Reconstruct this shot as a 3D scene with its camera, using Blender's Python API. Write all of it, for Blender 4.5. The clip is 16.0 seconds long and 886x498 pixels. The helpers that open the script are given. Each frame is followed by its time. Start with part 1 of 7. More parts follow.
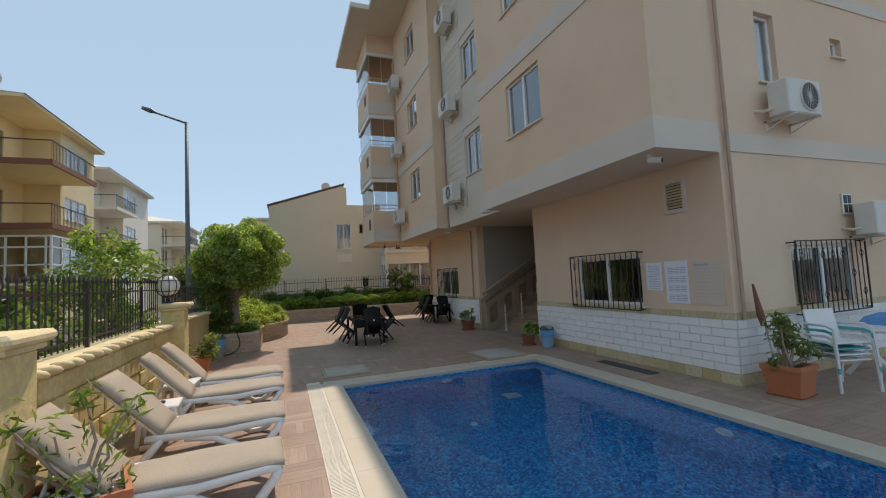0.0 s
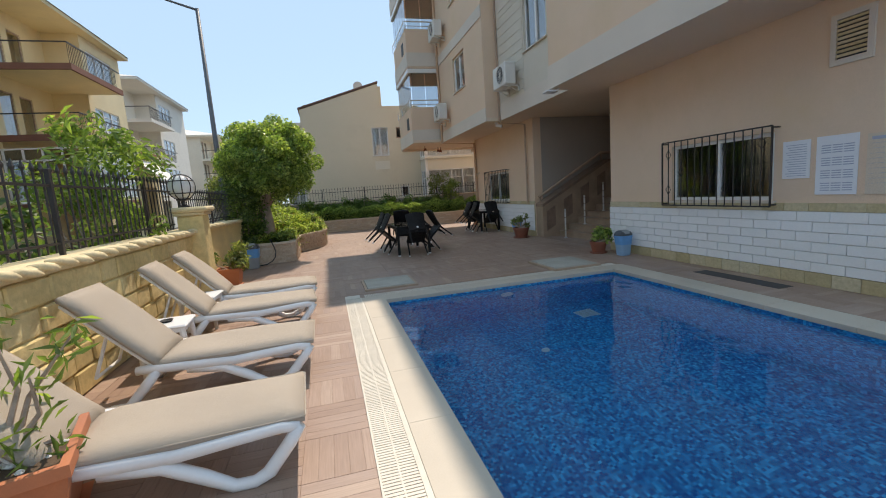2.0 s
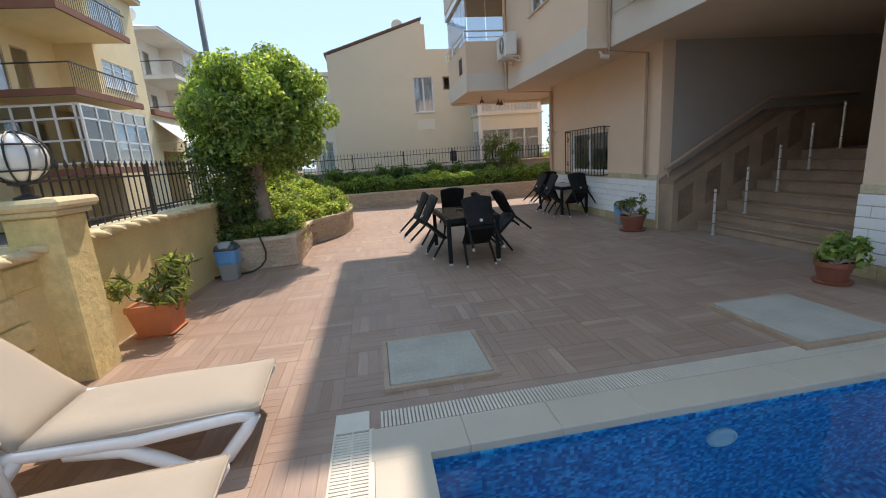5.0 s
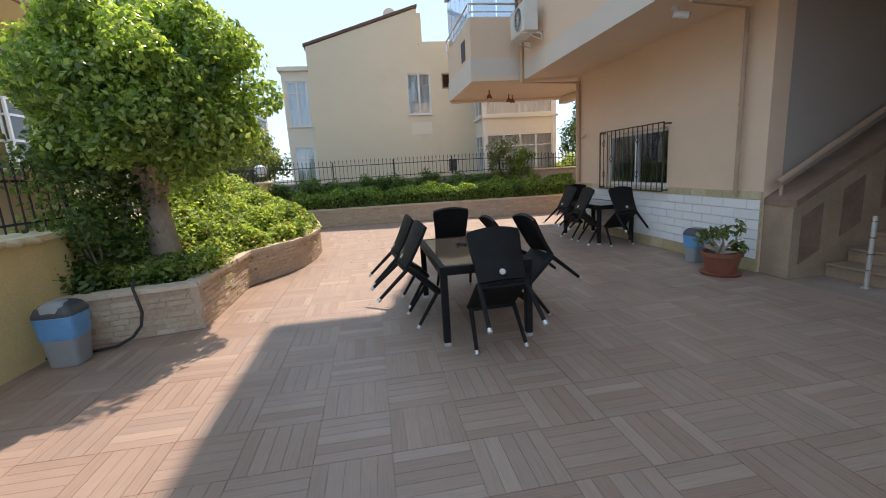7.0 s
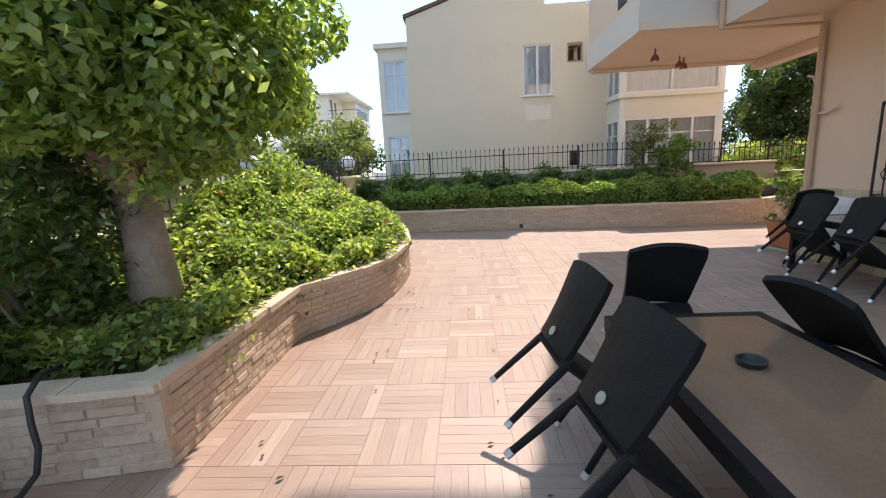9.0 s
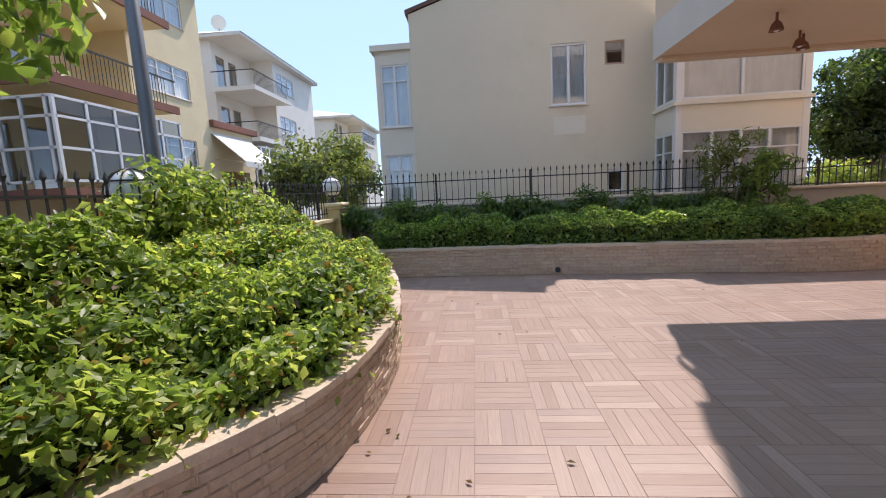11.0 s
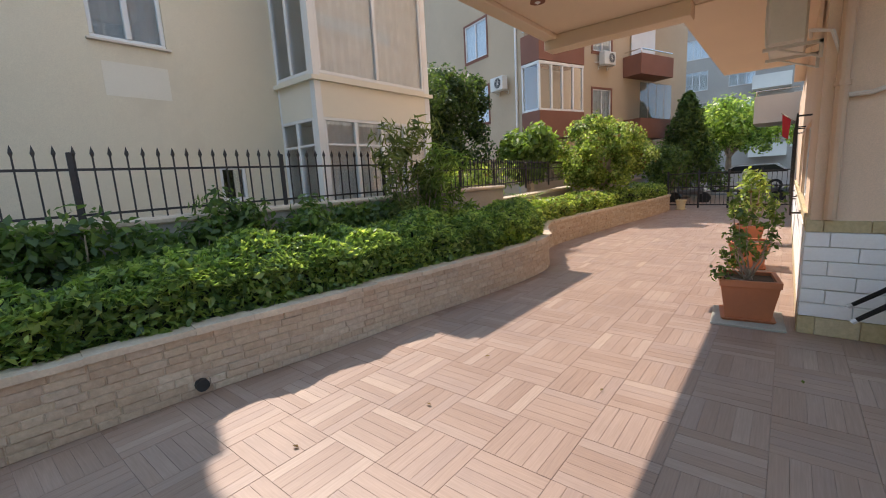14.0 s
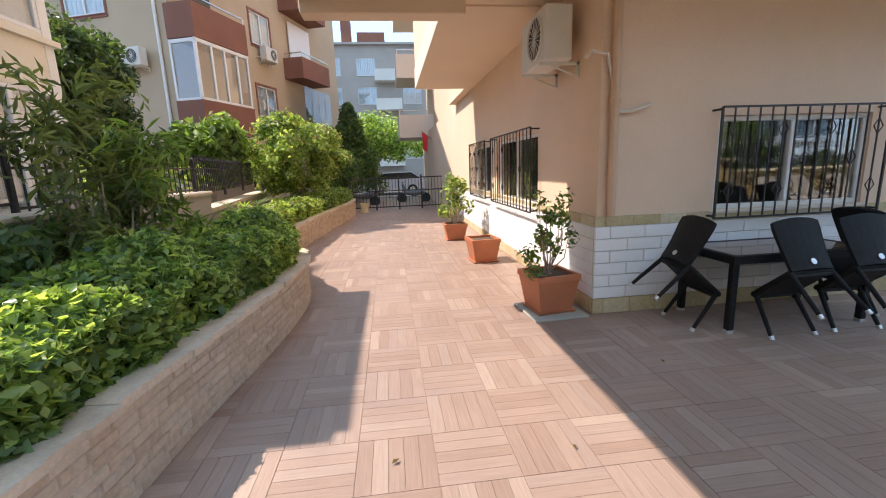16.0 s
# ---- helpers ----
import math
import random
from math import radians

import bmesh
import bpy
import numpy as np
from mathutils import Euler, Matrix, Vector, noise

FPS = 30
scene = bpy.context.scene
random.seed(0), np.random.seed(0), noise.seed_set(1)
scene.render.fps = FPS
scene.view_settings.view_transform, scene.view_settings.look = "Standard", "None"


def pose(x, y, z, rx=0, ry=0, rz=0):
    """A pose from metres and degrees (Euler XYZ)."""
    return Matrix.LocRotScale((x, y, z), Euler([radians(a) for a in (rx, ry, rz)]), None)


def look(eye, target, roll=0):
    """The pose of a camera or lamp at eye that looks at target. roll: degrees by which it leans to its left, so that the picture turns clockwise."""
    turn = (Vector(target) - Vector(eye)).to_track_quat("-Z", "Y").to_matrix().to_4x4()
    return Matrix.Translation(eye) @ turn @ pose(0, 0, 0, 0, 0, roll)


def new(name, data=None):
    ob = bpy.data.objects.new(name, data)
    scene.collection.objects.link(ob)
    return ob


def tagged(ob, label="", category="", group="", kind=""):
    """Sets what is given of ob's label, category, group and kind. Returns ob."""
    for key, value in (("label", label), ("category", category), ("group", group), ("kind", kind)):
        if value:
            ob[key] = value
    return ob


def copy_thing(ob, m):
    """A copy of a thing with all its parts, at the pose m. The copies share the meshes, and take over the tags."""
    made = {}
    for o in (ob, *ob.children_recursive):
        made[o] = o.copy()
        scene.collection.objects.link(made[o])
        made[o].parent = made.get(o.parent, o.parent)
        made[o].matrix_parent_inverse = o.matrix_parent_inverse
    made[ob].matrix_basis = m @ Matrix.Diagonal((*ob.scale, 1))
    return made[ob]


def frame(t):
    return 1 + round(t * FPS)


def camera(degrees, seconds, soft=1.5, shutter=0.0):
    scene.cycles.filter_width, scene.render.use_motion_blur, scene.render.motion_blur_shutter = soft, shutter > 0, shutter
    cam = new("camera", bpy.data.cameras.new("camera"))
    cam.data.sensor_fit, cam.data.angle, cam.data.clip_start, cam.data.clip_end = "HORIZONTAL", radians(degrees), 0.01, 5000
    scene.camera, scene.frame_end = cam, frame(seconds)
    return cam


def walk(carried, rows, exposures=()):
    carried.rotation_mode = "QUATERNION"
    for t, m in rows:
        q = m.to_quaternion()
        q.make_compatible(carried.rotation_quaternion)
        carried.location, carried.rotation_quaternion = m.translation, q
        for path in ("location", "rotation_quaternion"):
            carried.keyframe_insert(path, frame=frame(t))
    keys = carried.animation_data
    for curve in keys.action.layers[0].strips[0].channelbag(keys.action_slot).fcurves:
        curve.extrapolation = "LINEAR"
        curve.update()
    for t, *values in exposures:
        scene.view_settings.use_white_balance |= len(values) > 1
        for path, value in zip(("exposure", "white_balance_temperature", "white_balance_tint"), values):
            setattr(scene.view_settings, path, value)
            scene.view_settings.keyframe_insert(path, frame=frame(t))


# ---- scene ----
cam = camera(93.0, 16.0, 1.05)
METRES, EYE, TILT, LEAN, TURN = 20.0, 1.7, 0.0, 0.0, -22.1
PATH = [
    (0, (-0.04, -0.412, 1.796), (0.671, 1.452, 1.926), -3.0),
    (0.5, (-0.036, -0.161, 1.728), (0.613, 1.73, 1.789), -3.2),
    (1, (-0.097, 0.232, 1.665), (0.473, 2.149, 1.686), -3.1),
    (1.5, (-0.03, 0.622, 1.645), (0.503, 2.547, 1.55), -3.3),
    (2, (0.172, 1.098, 1.522), (0.68, 3.013, 1.25), -4.1),
    (2.5, (0.323, 1.645, 1.524), (0.78, 3.478, 0.868), -4.9),
    (3, (0.476, 2.275, 1.609), (0.933, 4.086, 0.892), -4.9),
    (3.5, (0.49, 2.955, 1.701), (0.853, 4.794, 1.002), -4.1),
    (4, (0.565, 3.584, 1.688), (0.897, 5.466, 1.101), -4.0),
    (4.2, (0.6, 3.857, 1.711), (0.914, 5.759, 1.179), -4.4),
    (6.3, (0.919, 6.879, 1.55), (1.198, 8.82, 1.159), -3.7),
    (6.5, (0.991, 7.134, 1.586), (1.274, 9.075, 1.194), -3.5),
    (7, (1.219, 7.776, 1.569), (1.525, 9.717, 1.194), -3.5),
    (7.5, (1.411, 8.455, 1.559), (1.686, 10.4, 1.182), -3.6),
    (8, (1.288, 9.13, 1.578), (1.404, 11.089, 1.195), -3.3),
    (8.5, (1.136, 9.857, 1.568), (1.15, 11.818, 1.176), -2.8),
    (8.7, (1.058, 10.139, 1.586), (0.994, 12.1, 1.197), -2.8),
    (10.8, (0.853, 12.948, 1.595), (0.626, 14.917, 1.328), -2.9),
    (11, (0.824, 13.197, 1.584), (0.662, 15.173, 1.321), -2.9),
    (11.5, (0.805, 13.967, 1.528), (0.877, 15.95, 1.28), -3.2),
    (12, (0.915, 14.693, 1.554), (1.127, 16.665, 1.299), -3.6),
    (12.5, (0.929, 15.392, 1.56), (1.402, 17.316, 1.288), -3.9),
    (13, (0.946, 16.148, 1.605), (1.852, 17.903, 1.293), -3.3),
    (13.5, (1.014, 16.768, 1.616), (2.287, 18.274, 1.283), -3.2),
    (14, (1.119, 17.436, 1.593), (2.643, 18.687, 1.26), -3.2),
    (14.5, (1.192, 18.041, 1.588), (2.888, 19.049, 1.261), -3.0),
    (15, (1.43, 18.584, 1.562), (3.285, 19.251, 1.222), -2.9),
    (15.5, (1.682, 19.02, 1.617), (3.638, 19.221, 1.255), -2.3),
    (16, (1.967, 19.346, 1.606), (3.916, 19.113, 1.223), -2.1),
]
EXPOSURES = [(0, 0.72, 7850, 15), (1.5, 0.94, 7600, 15), (4, 1.28, 7300, 16), (6.5, 1.43, 7300, 17), (8.5, 1.83, 7050, 17), (11, 1.28, 6600, 22), (12.5, 1.2, 6600, 20), (13.5, 1.43, 6750, 16), (14.5, 1.58, 6800, 16), (16, 1.83, 6750, 17)]
walk(cam, [(t, look(eye, target, roll)) for t, eye, target, roll in PATH], EXPOSURES)

# ---- light ----
SUN_DIR = Vector((-0.21, -0.665, -1.0)).normalized()      # the way the sunlight goes
SUN_EL = math.asin(-SUN_DIR.z)
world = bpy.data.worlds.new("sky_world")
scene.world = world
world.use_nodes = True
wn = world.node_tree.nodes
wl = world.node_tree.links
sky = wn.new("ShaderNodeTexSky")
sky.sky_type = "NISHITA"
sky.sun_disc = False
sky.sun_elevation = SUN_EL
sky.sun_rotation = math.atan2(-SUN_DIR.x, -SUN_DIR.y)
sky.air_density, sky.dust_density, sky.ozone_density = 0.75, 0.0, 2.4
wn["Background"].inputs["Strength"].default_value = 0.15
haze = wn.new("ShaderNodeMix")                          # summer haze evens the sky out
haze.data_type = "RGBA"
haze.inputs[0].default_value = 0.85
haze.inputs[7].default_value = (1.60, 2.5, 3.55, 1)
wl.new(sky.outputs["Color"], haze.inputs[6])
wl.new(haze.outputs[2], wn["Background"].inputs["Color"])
sun_data = bpy.data.lights.new("sun", "SUN")
sun_data.energy, sun_data.angle, sun_data.color = 2.0, radians(0.55), (1.0, 0.94, 0.85)
sun = new("sun", sun_data)
sun.matrix_world = Matrix.Translation((0, 0, 30)) @ SUN_DIR.to_track_quat("-Z", "Y").to_matrix().to_4x4()

# ---- materials ----
def nodes_of(m):
    m.use_nodes = True
    t = m.node_tree
    return t.nodes, t.links, t.nodes["Principled BSDF"]


def ramp(n, l, fac, stops):
    r = n.new("ShaderNodeValToRGB")
    while len(r.color_ramp.elements) < len(stops):
        r.color_ramp.elements.new(0.5)
    for e, (p, c) in zip(r.color_ramp.elements, stops):
        e.position, e.color = p, (*c, 1)
    l.new(fac, r.inputs["Fac"])
    return r.outputs["Color"]


def noise_tex(n, l, scale, detail=4.0, rough=0.55, vec=None):
    t = n.new("ShaderNodeTexNoise")
    t.inputs["Scale"].default_value, t.inputs["Detail"].default_value, t.inputs["Roughness"].default_value = scale, detail, rough
    if vec is not None:
        l.new(vec, t.inputs["Vector"])
    return t.outputs["Fac"]


def mix(n, l, a, b, fac, mode="MIX"):
    m = n.new("ShaderNodeMix")
    m.data_type, m.blend_type = "RGBA", mode
    for value, key in ((a, 6), (b, 7)):
        if isinstance(value, tuple):
            m.inputs[key].default_value = (*value, 1)
        else:
            l.new(value, m.inputs[key])
    if isinstance(fac, float):
        m.inputs[0].default_value = fac
    else:
        l.new(fac, m.inputs[0])
    return m.outputs[2]


def bump(n, l, b, height, strength, dist=0.01):
    k = n.new("ShaderNodeBump")
    k.inputs["Strength"].default_value, k.inputs["Distance"].default_value = strength, dist
    l.new(height, k.inputs["Height"])
    l.new(k.outputs["Normal"], b.inputs["Normal"])


def place_vec(n):
    g = n.new("ShaderNodeNewGeometry")
    return g.outputs["Position"]


def surf(name, col, rough=0.7, var=0.12, scale=1.2, fine=60.0, relief=0.2, metal=0.0, rand=0.0, stain=None, spec=0.5, grain=0.6):
    """A plain surface with broad stains, fine grain and relief; rand: colour spread from piece to piece."""
    m = bpy.data.materials.new(name)
    n, l, b = nodes_of(m)
    pos = place_vec(n)
    dark = tuple(c * (1 - var) for c in col)
    lite = tuple(min(1.0, c * (1 + var)) for c in col)
    c = ramp(n, l, noise_tex(n, l, scale, 5, 0.6, pos), ((0.3, dark), (0.7, lite)))
    g = noise_tex(n, l, fine, 3, 0.6, pos)
    c = mix(n, l, c, ramp(n, l, g, ((0.3, (0.8, 0.8, 0.8)), (0.7, (1.1, 1.1, 1.1)))), grain, "MULTIPLY")
    if stain:
        k = ramp(n, l, noise_tex(n, l, 0.7, 8, 0.72, pos), ((0.52, (0, 0, 0)), (0.72, (1, 1, 1))))
        c = mix(n, l, c, stain, k)
    if rand:
        oi = n.new("ShaderNodeObjectInfo")
        ge = n.new("ShaderNodeNewGeometry")
        ad = n.new("ShaderNodeMath"); ad.operation = "ADD"
        fr = n.new("ShaderNodeMath"); fr.operation = "FRACT"
        l.new(oi.outputs["Random"], ad.inputs[0]); l.new(ge.outputs["Random Per Island"], ad.inputs[1]); l.new(ad.outputs[0], fr.inputs[0])
        c = mix(n, l, c, ramp(n, l, fr.outputs[0], ((0.0, (1 - rand,) * 3), (1.0, (1 + rand,) * 3))), 1.0, "MULTIPLY")
    l.new(c, b.inputs["Base Color"])
    b.inputs["Roughness"].default_value, b.inputs["Metallic"].default_value = rough, metal
    b.inputs["Specular IOR Level"].default_value = spec
    if relief:
        bump(n, l, b, g, relief, 0.006)
    return m


def island_random(n, l):
    oi = n.new("ShaderNodeObjectInfo")
    ge = n.new("ShaderNodeNewGeometry")
    ad = n.new("ShaderNodeMath"); ad.operation = "ADD"
    fr = n.new("ShaderNodeMath"); fr.operation = "FRACT"
    l.new(oi.outputs["Random"], ad.inputs[0]); l.new(ge.outputs["Random Per Island"], ad.inputs[1]); l.new(ad.outputs[0], fr.inputs[0])
    return fr.outputs[0]


def leaf_mat(name, dark, mid, lite, gloss=0.45, dead=0.0):
    m = bpy.data.materials.new(name)
    n, l, b = nodes_of(m)
    r = island_random(n, l)
    c = ramp(n, l, r, ((0.0, dark), (0.55, mid), (1.0 - dead, lite), (1.0 - dead * 0.9, (0.26, 0.17, 0.08)), (1.0, (0.20, 0.11, 0.05))) if dead else ((0.0, dark), (0.55, mid), (1.0, lite)))
    c = mix(n, l, c, ramp(n, l, noise_tex(n, l, 1.3, 3, 0.6, place_vec(n)), ((0.35, (0.7, 0.75, 0.7)), (0.7, (1.2, 1.15, 1.0)))), 1.0, "MULTIPLY")
    l.new(c, b.inputs["Base Color"])
    b.inputs["Roughness"].default_value = gloss
    tr = n.new("ShaderNodeBsdfTranslucent")
    l.new(mix(n, l, c, (1.9, 1.9, 0.85), 1.0, "MULTIPLY"), tr.inputs["Color"])
    ms = n.new("ShaderNodeMixShader")
    ms.inputs[0].default_value = 0.5
    l.new(b.outputs[0], ms.inputs[1]); l.new(tr.outputs[0], ms.inputs[2])
    l.new(ms.outputs[0], n["Material Output"].inputs["Surface"])
    return m


def plank_mat():
    m = bpy.data.materials.new("wood_look_tile")
    n, l, b = nodes_of(m)
    r = island_random(n, l)
    c = ramp(n, l, r, ((0.0, (0.315, 0.21, 0.158)), (0.35, (0.355, 0.245, 0.188)), (0.6, (0.375, 0.262, 0.203)), (0.8, (0.335, 0.236, 0.19)), (1.0, (0.425, 0.31, 0.24))))
    tc = n.new("ShaderNodeTexCoord")
    mp = n.new("ShaderNodeMapping")
    mp.inputs["Scale"].default_value = (4, 90, 4)
    l.new(tc.outputs["UV"], mp.inputs["Vector"])
    g = noise_tex(n, l, 1.0, 5, 0.65, mp.outputs["Vector"])
    c = mix(n, l, c, ramp(n, l, g, ((0.3, (0.8, 0.78, 0.76)), (0.7, (1.12, 1.12, 1.12)))), 0.8, "MULTIPLY")
    d = ramp(n, l, noise_tex(n, l, 0.55, 6, 0.65, place_vec(n)), ((0.35, (0.86, 0.85, 0.86)), (0.7, (1.06, 1.05, 1.03))))
    c = mix(n, l, c, d, 1.0, "MULTIPLY")
    l.new(c, b.inputs["Base Color"])
    b.inputs["Roughness"].default_value = 0.5
    bump(n, l, b, g, 0.15, 0.002)
    return m


def mosaic_mat():
    m = bpy.data.materials.new("blue_mosaic")
    n, l, b = nodes_of(m)
    pos = place_vec(n)
    sn = n.new("ShaderNodeVectorMath"); sn.operation = "SNAP"
    sn.inputs[1].default_value = (0.027, 0.027, 0.027)
    off = n.new("ShaderNodeVectorMath"); off.operation = "ADD"
    off.inputs[1].default_value = (0.0071, 0.0093, 0.0057)
    l.new(pos, off.inputs[0]); l.new(off.outputs[0], sn.inputs[0])
    wnz = n.new("ShaderNodeTexWhiteNoise")
    l.new(sn.outputs[0], wnz.inputs["Vector"])
    c = ramp(n, l, wnz.outputs["Value"], ((0.0, (0.0, 0.115, 0.36)), (0.35, (0.0, 0.215, 0.50)), (0.65, (0.0, 0.33, 0.64)), (0.85, (0.0, 0.45, 0.76)), (1.0, (0.02, 0.62, 0.88))))
    l.new(c, b.inputs["Base Color"])
    b.inputs["Roughness"].default_value = 0.3
    return m


def water_mat():
    m = bpy.data.materials.new("pool_water")
    n, l, b = nodes_of(m)
    b.inputs["Base Color"].default_value = (0.5, 0.88, 1.0, 1)
    b.inputs["Transmission Weight"].default_value = 1.0
    b.inputs["Roughness"].default_value, b.inputs["IOR"].default_value = 0.0, 1.33
    a = noise_tex(n, l, 1.7, 2, 0.5, place_vec(n))
    bump(n, l, b, a, 0.12, 0.12)
    return m


def glass_mat(name, tint=(0.75, 0.83, 0.86), trans=1.0, rough=0.01, ior=1.5):
    m = bpy.data.materials.new(name)
    n, l, b = nodes_of(m)
    b.inputs["Base Color"].default_value = (*tint, 1)
    b.inputs["Transmission Weight"].default_value = trans
    b.inputs["Roughness"].default_value, b.inputs["IOR"].default_value = rough, ior
    k = noise_tex(n, l, 0.9, 2, 0.5, place_vec(n))
    bump(n, l, b, k, 0.02, 0.05)
    return m


def brick_stone_mat(name, cols, rough=0.85, relief=0.8, scale=18.0, grain=0.8):
    """Split-faced stone with a colour of its own for every block."""
    m = bpy.data.materials.new(name)
    n, l, b = nodes_of(m)
    c = ramp(n, l, island_random(n, l), tuple((i / (len(cols) - 1), k) for i, k in enumerate(cols)))
    g = noise_tex(n, l, scale, 6, 0.65, place_vec(n))
    c = mix(n, l, c, ramp(n, l, g, ((0.3, (0.75, 0.74, 0.72)), (0.7, (1.12, 1.12, 1.12)))), grain, "MULTIPLY")
    l.new(c, b.inputs["Base Color"])
    b.inputs["Roughness"].default_value = rough
    bump(n, l, b, g, relief, 0.012)
    return m


PEACH = surf("peach_render", (0.79, 0.585, 0.425), 0.9, 0.05, 0.5, 140, 0.25, stain=(0.73, 0.54, 0.365))
CREAM_BAND = surf("cream_band_paint", (0.70, 0.62, 0.53), 0.85, 0.05, 0.7, 120, 0.2)
SIDING = surf("cream_siding_paint", (0.66, 0.60, 0.50), 0.85, 0.05, 0.6, 120, 0.2)
SOFFIT = surf("soffit_paint", (0.78, 0.62, 0.47), 0.9, 0.05, 0.5, 140, 0.1)
# grey-brown paint, lowered further so the colour carries some recess shade
RECESS = surf("shade_dimmed_stairwell_paint", (0.42, 0.36, 0.31), 0.9, 0.06, 0.6, 140, 0.1)
WHITE_BRICK = brick_stone_mat("white_painted_brick", ((0.82, 0.81, 0.79), (0.86, 0.85, 0.83), (0.84, 0.83, 0.82)), 0.7, 0.12, 40, 0.15)
WHITE_JOINT = surf("white_mortar", (0.66, 0.645, 0.62), 0.95, 0.1, 5, 90, 0.4)
TAN_TILE = brick_stone_mat("tan_stone_tile", ((0.50, 0.40, 0.22), (0.58, 0.47, 0.28), (0.62, 0.53, 0.36)), 0.7, 0.3, 25)
LEDGE = brick_stone_mat("split_ledge_stone", ((0.49, 0.36, 0.26), (0.57, 0.44, 0.32), (0.53, 0.39, 0.28), (0.62, 0.50, 0.38), (0.51, 0.39, 0.30)), 0.85, 1.0, 22)
LEDGE_CORE = surf("ledge_mortar", (0.54, 0.42, 0.31), 0.95, 0.15, 4, 60, 0.5)
CAP = surf("rough_stone_cap", (0.62, 0.50, 0.38), 0.8, 0.14, 2.5, 45, 0.5, stain=(0.42, 0.31, 0.22))
WALL_CAP = surf("cream_plaster_cap", (0.77, 0.64, 0.39), 0.85, 0.12, 2.5, 45, 0.6, stain=(0.60, 0.51, 0.35))
YELLOW_STONE = brick_stone_mat("yellow_rough_stone", ((0.76, 0.59, 0.28), (0.82, 0.66, 0.35), (0.79, 0.62, 0.30), (0.70, 0.54, 0.25)), 0.9, 1.0, 12)
YELLOW_PLASTER = surf("yellow_plaster", (0.80, 0.62, 0.30), 0.9, 0.1, 0.9, 60, 0.5, stain=(0.64, 0.50, 0.27))
COPING = surf("cream_coping_stone", (0.50, 0.44, 0.355), 0.55, 0.06, 1.5, 80, 0.15, grain=0.12)
GRATE_WHITE = surf("white_plastic_grate", (0.62, 0.57, 0.48), 0.5, 0.08, 3, 50, 0.1, grain=0.12)
DARK_VOID = surf("grey_gutter", (0.22, 0.20, 0.17), 0.9, 0.2, 3, 40, 0.2)
PLANK = plank_mat()
GROUT = surf("brown_grout", (0.34, 0.245, 0.195), 0.95, 0.15, 3, 80, 0.3)
MOSAIC = mosaic_mat()
WATER = water_mat()
GLASS = glass_mat("window_glass", (0.9, 0.94, 0.95), ior=1.9)
TINT_GLASS = glass_mat("smoked_glass", (0.45, 0.5, 0.53))
FRAME = surf("white_upvc", (0.78, 0.77, 0.75), 0.35, 0.03, 2, 60, 0.0, grain=0.12)
GRILL = surf("black_iron", (0.035, 0.03, 0.03), 0.5, 0.25, 6, 90, 0.3)
RATTAN = surf("black_rattan", (0.013, 0.012, 0.012), 0.5, 0.3, 9, 160, 1.0, spec=0.2)
ALU = surf("silver_foot", (0.7, 0.7, 0.7), 0.35, 0.05, 5, 60, 0.0, metal=0.6)
STEEL = surf("brushed_steel", (0.72, 0.71, 0.69), 0.25, 0.05, 5, 90, 0.05, metal=1.0)
CUSHION = surf("taupe_cushion_fabric", (0.43, 0.365, 0.295), 0.95, 0.05, 1.6, 420, 0.5)
WHITE_PLASTIC = surf("white_plastic", (0.78, 0.77, 0.76), 0.4, 0.03, 2, 60, 0.05, grain=0.12)
# terracotta with the shade by the stairs put into its colour
SHADE_TERRACOTTA = surf("shaded_terracotta_pot", (0.26, 0.085, 0.05), 0.5, 0.1, 3, 60, 0.1, grain=0.12)
TERRACOTTA = surf("terracotta_plastic", (0.50, 0.17, 0.075), 0.6, 0.1, 3, 60, 0.15, stain=(0.40, 0.15, 0.08), grain=0.12)
SOIL = surf("dry_soil", (0.10, 0.065, 0.04), 0.95, 0.3, 6, 90, 0.8)
BARK = surf("grey_bark", (0.42, 0.32, 0.25), 0.9, 0.25, 5, 40, 1.0)
TABLE_TOP = surf("brown_glass_table_top", (0.22, 0.14, 0.09), 0.06, 0.1, 2, 90, 0.02)
LAMP_GLOBE = surf("milky_globe", (0.80, 0.80, 0.78), 0.3, 0.03, 3, 60, 0.0, grain=0.12)
PIPE = surf("brown_painted_pipe", (0.46, 0.32, 0.23), 0.6, 0.12, 3, 60, 0.1, grain=0.12)
PEACH_PIPE = surf("peach_painted_pipe", (0.60, 0.40, 0.26), 0.6, 0.08, 3, 60, 0.1, grain=0.12)
AC_WHITE = surf("air_conditioner_casing", (0.70, 0.68, 0.63), 0.5, 0.06, 3, 60, 0.05, grain=0.12)
AC_DARK = surf("black_louvre", (0.04, 0.04, 0.045), 0.6, 0.1, 5, 60, 0.1)
STEP_STONE = surf("beige_marble_step", (0.40, 0.285, 0.20), 0.5, 0.15, 3, 40, 0.15)
BROWN_STONE = surf("brown_marble_panel", (0.25, 0.165, 0.12), 0.4, 0.25, 4, 30, 0.1)
HATCH = surf("grey_concrete_hatch", (0.40, 0.385, 0.33), 0.8, 0.12, 2.5, 60, 0.35)
PAPER = surf("printed_paper", (0.78, 0.79, 0.82), 0.6, 0.02, 2, 60, 0.0, grain=0.12)
FADED = surf("faded_peach_sheet", (0.70, 0.575, 0.45), 0.7, 0.03, 2, 60, 0.0)
INK = surf("faded_ink", (0.42, 0.45, 0.55), 0.7, 0.05, 2, 60, 0.0)
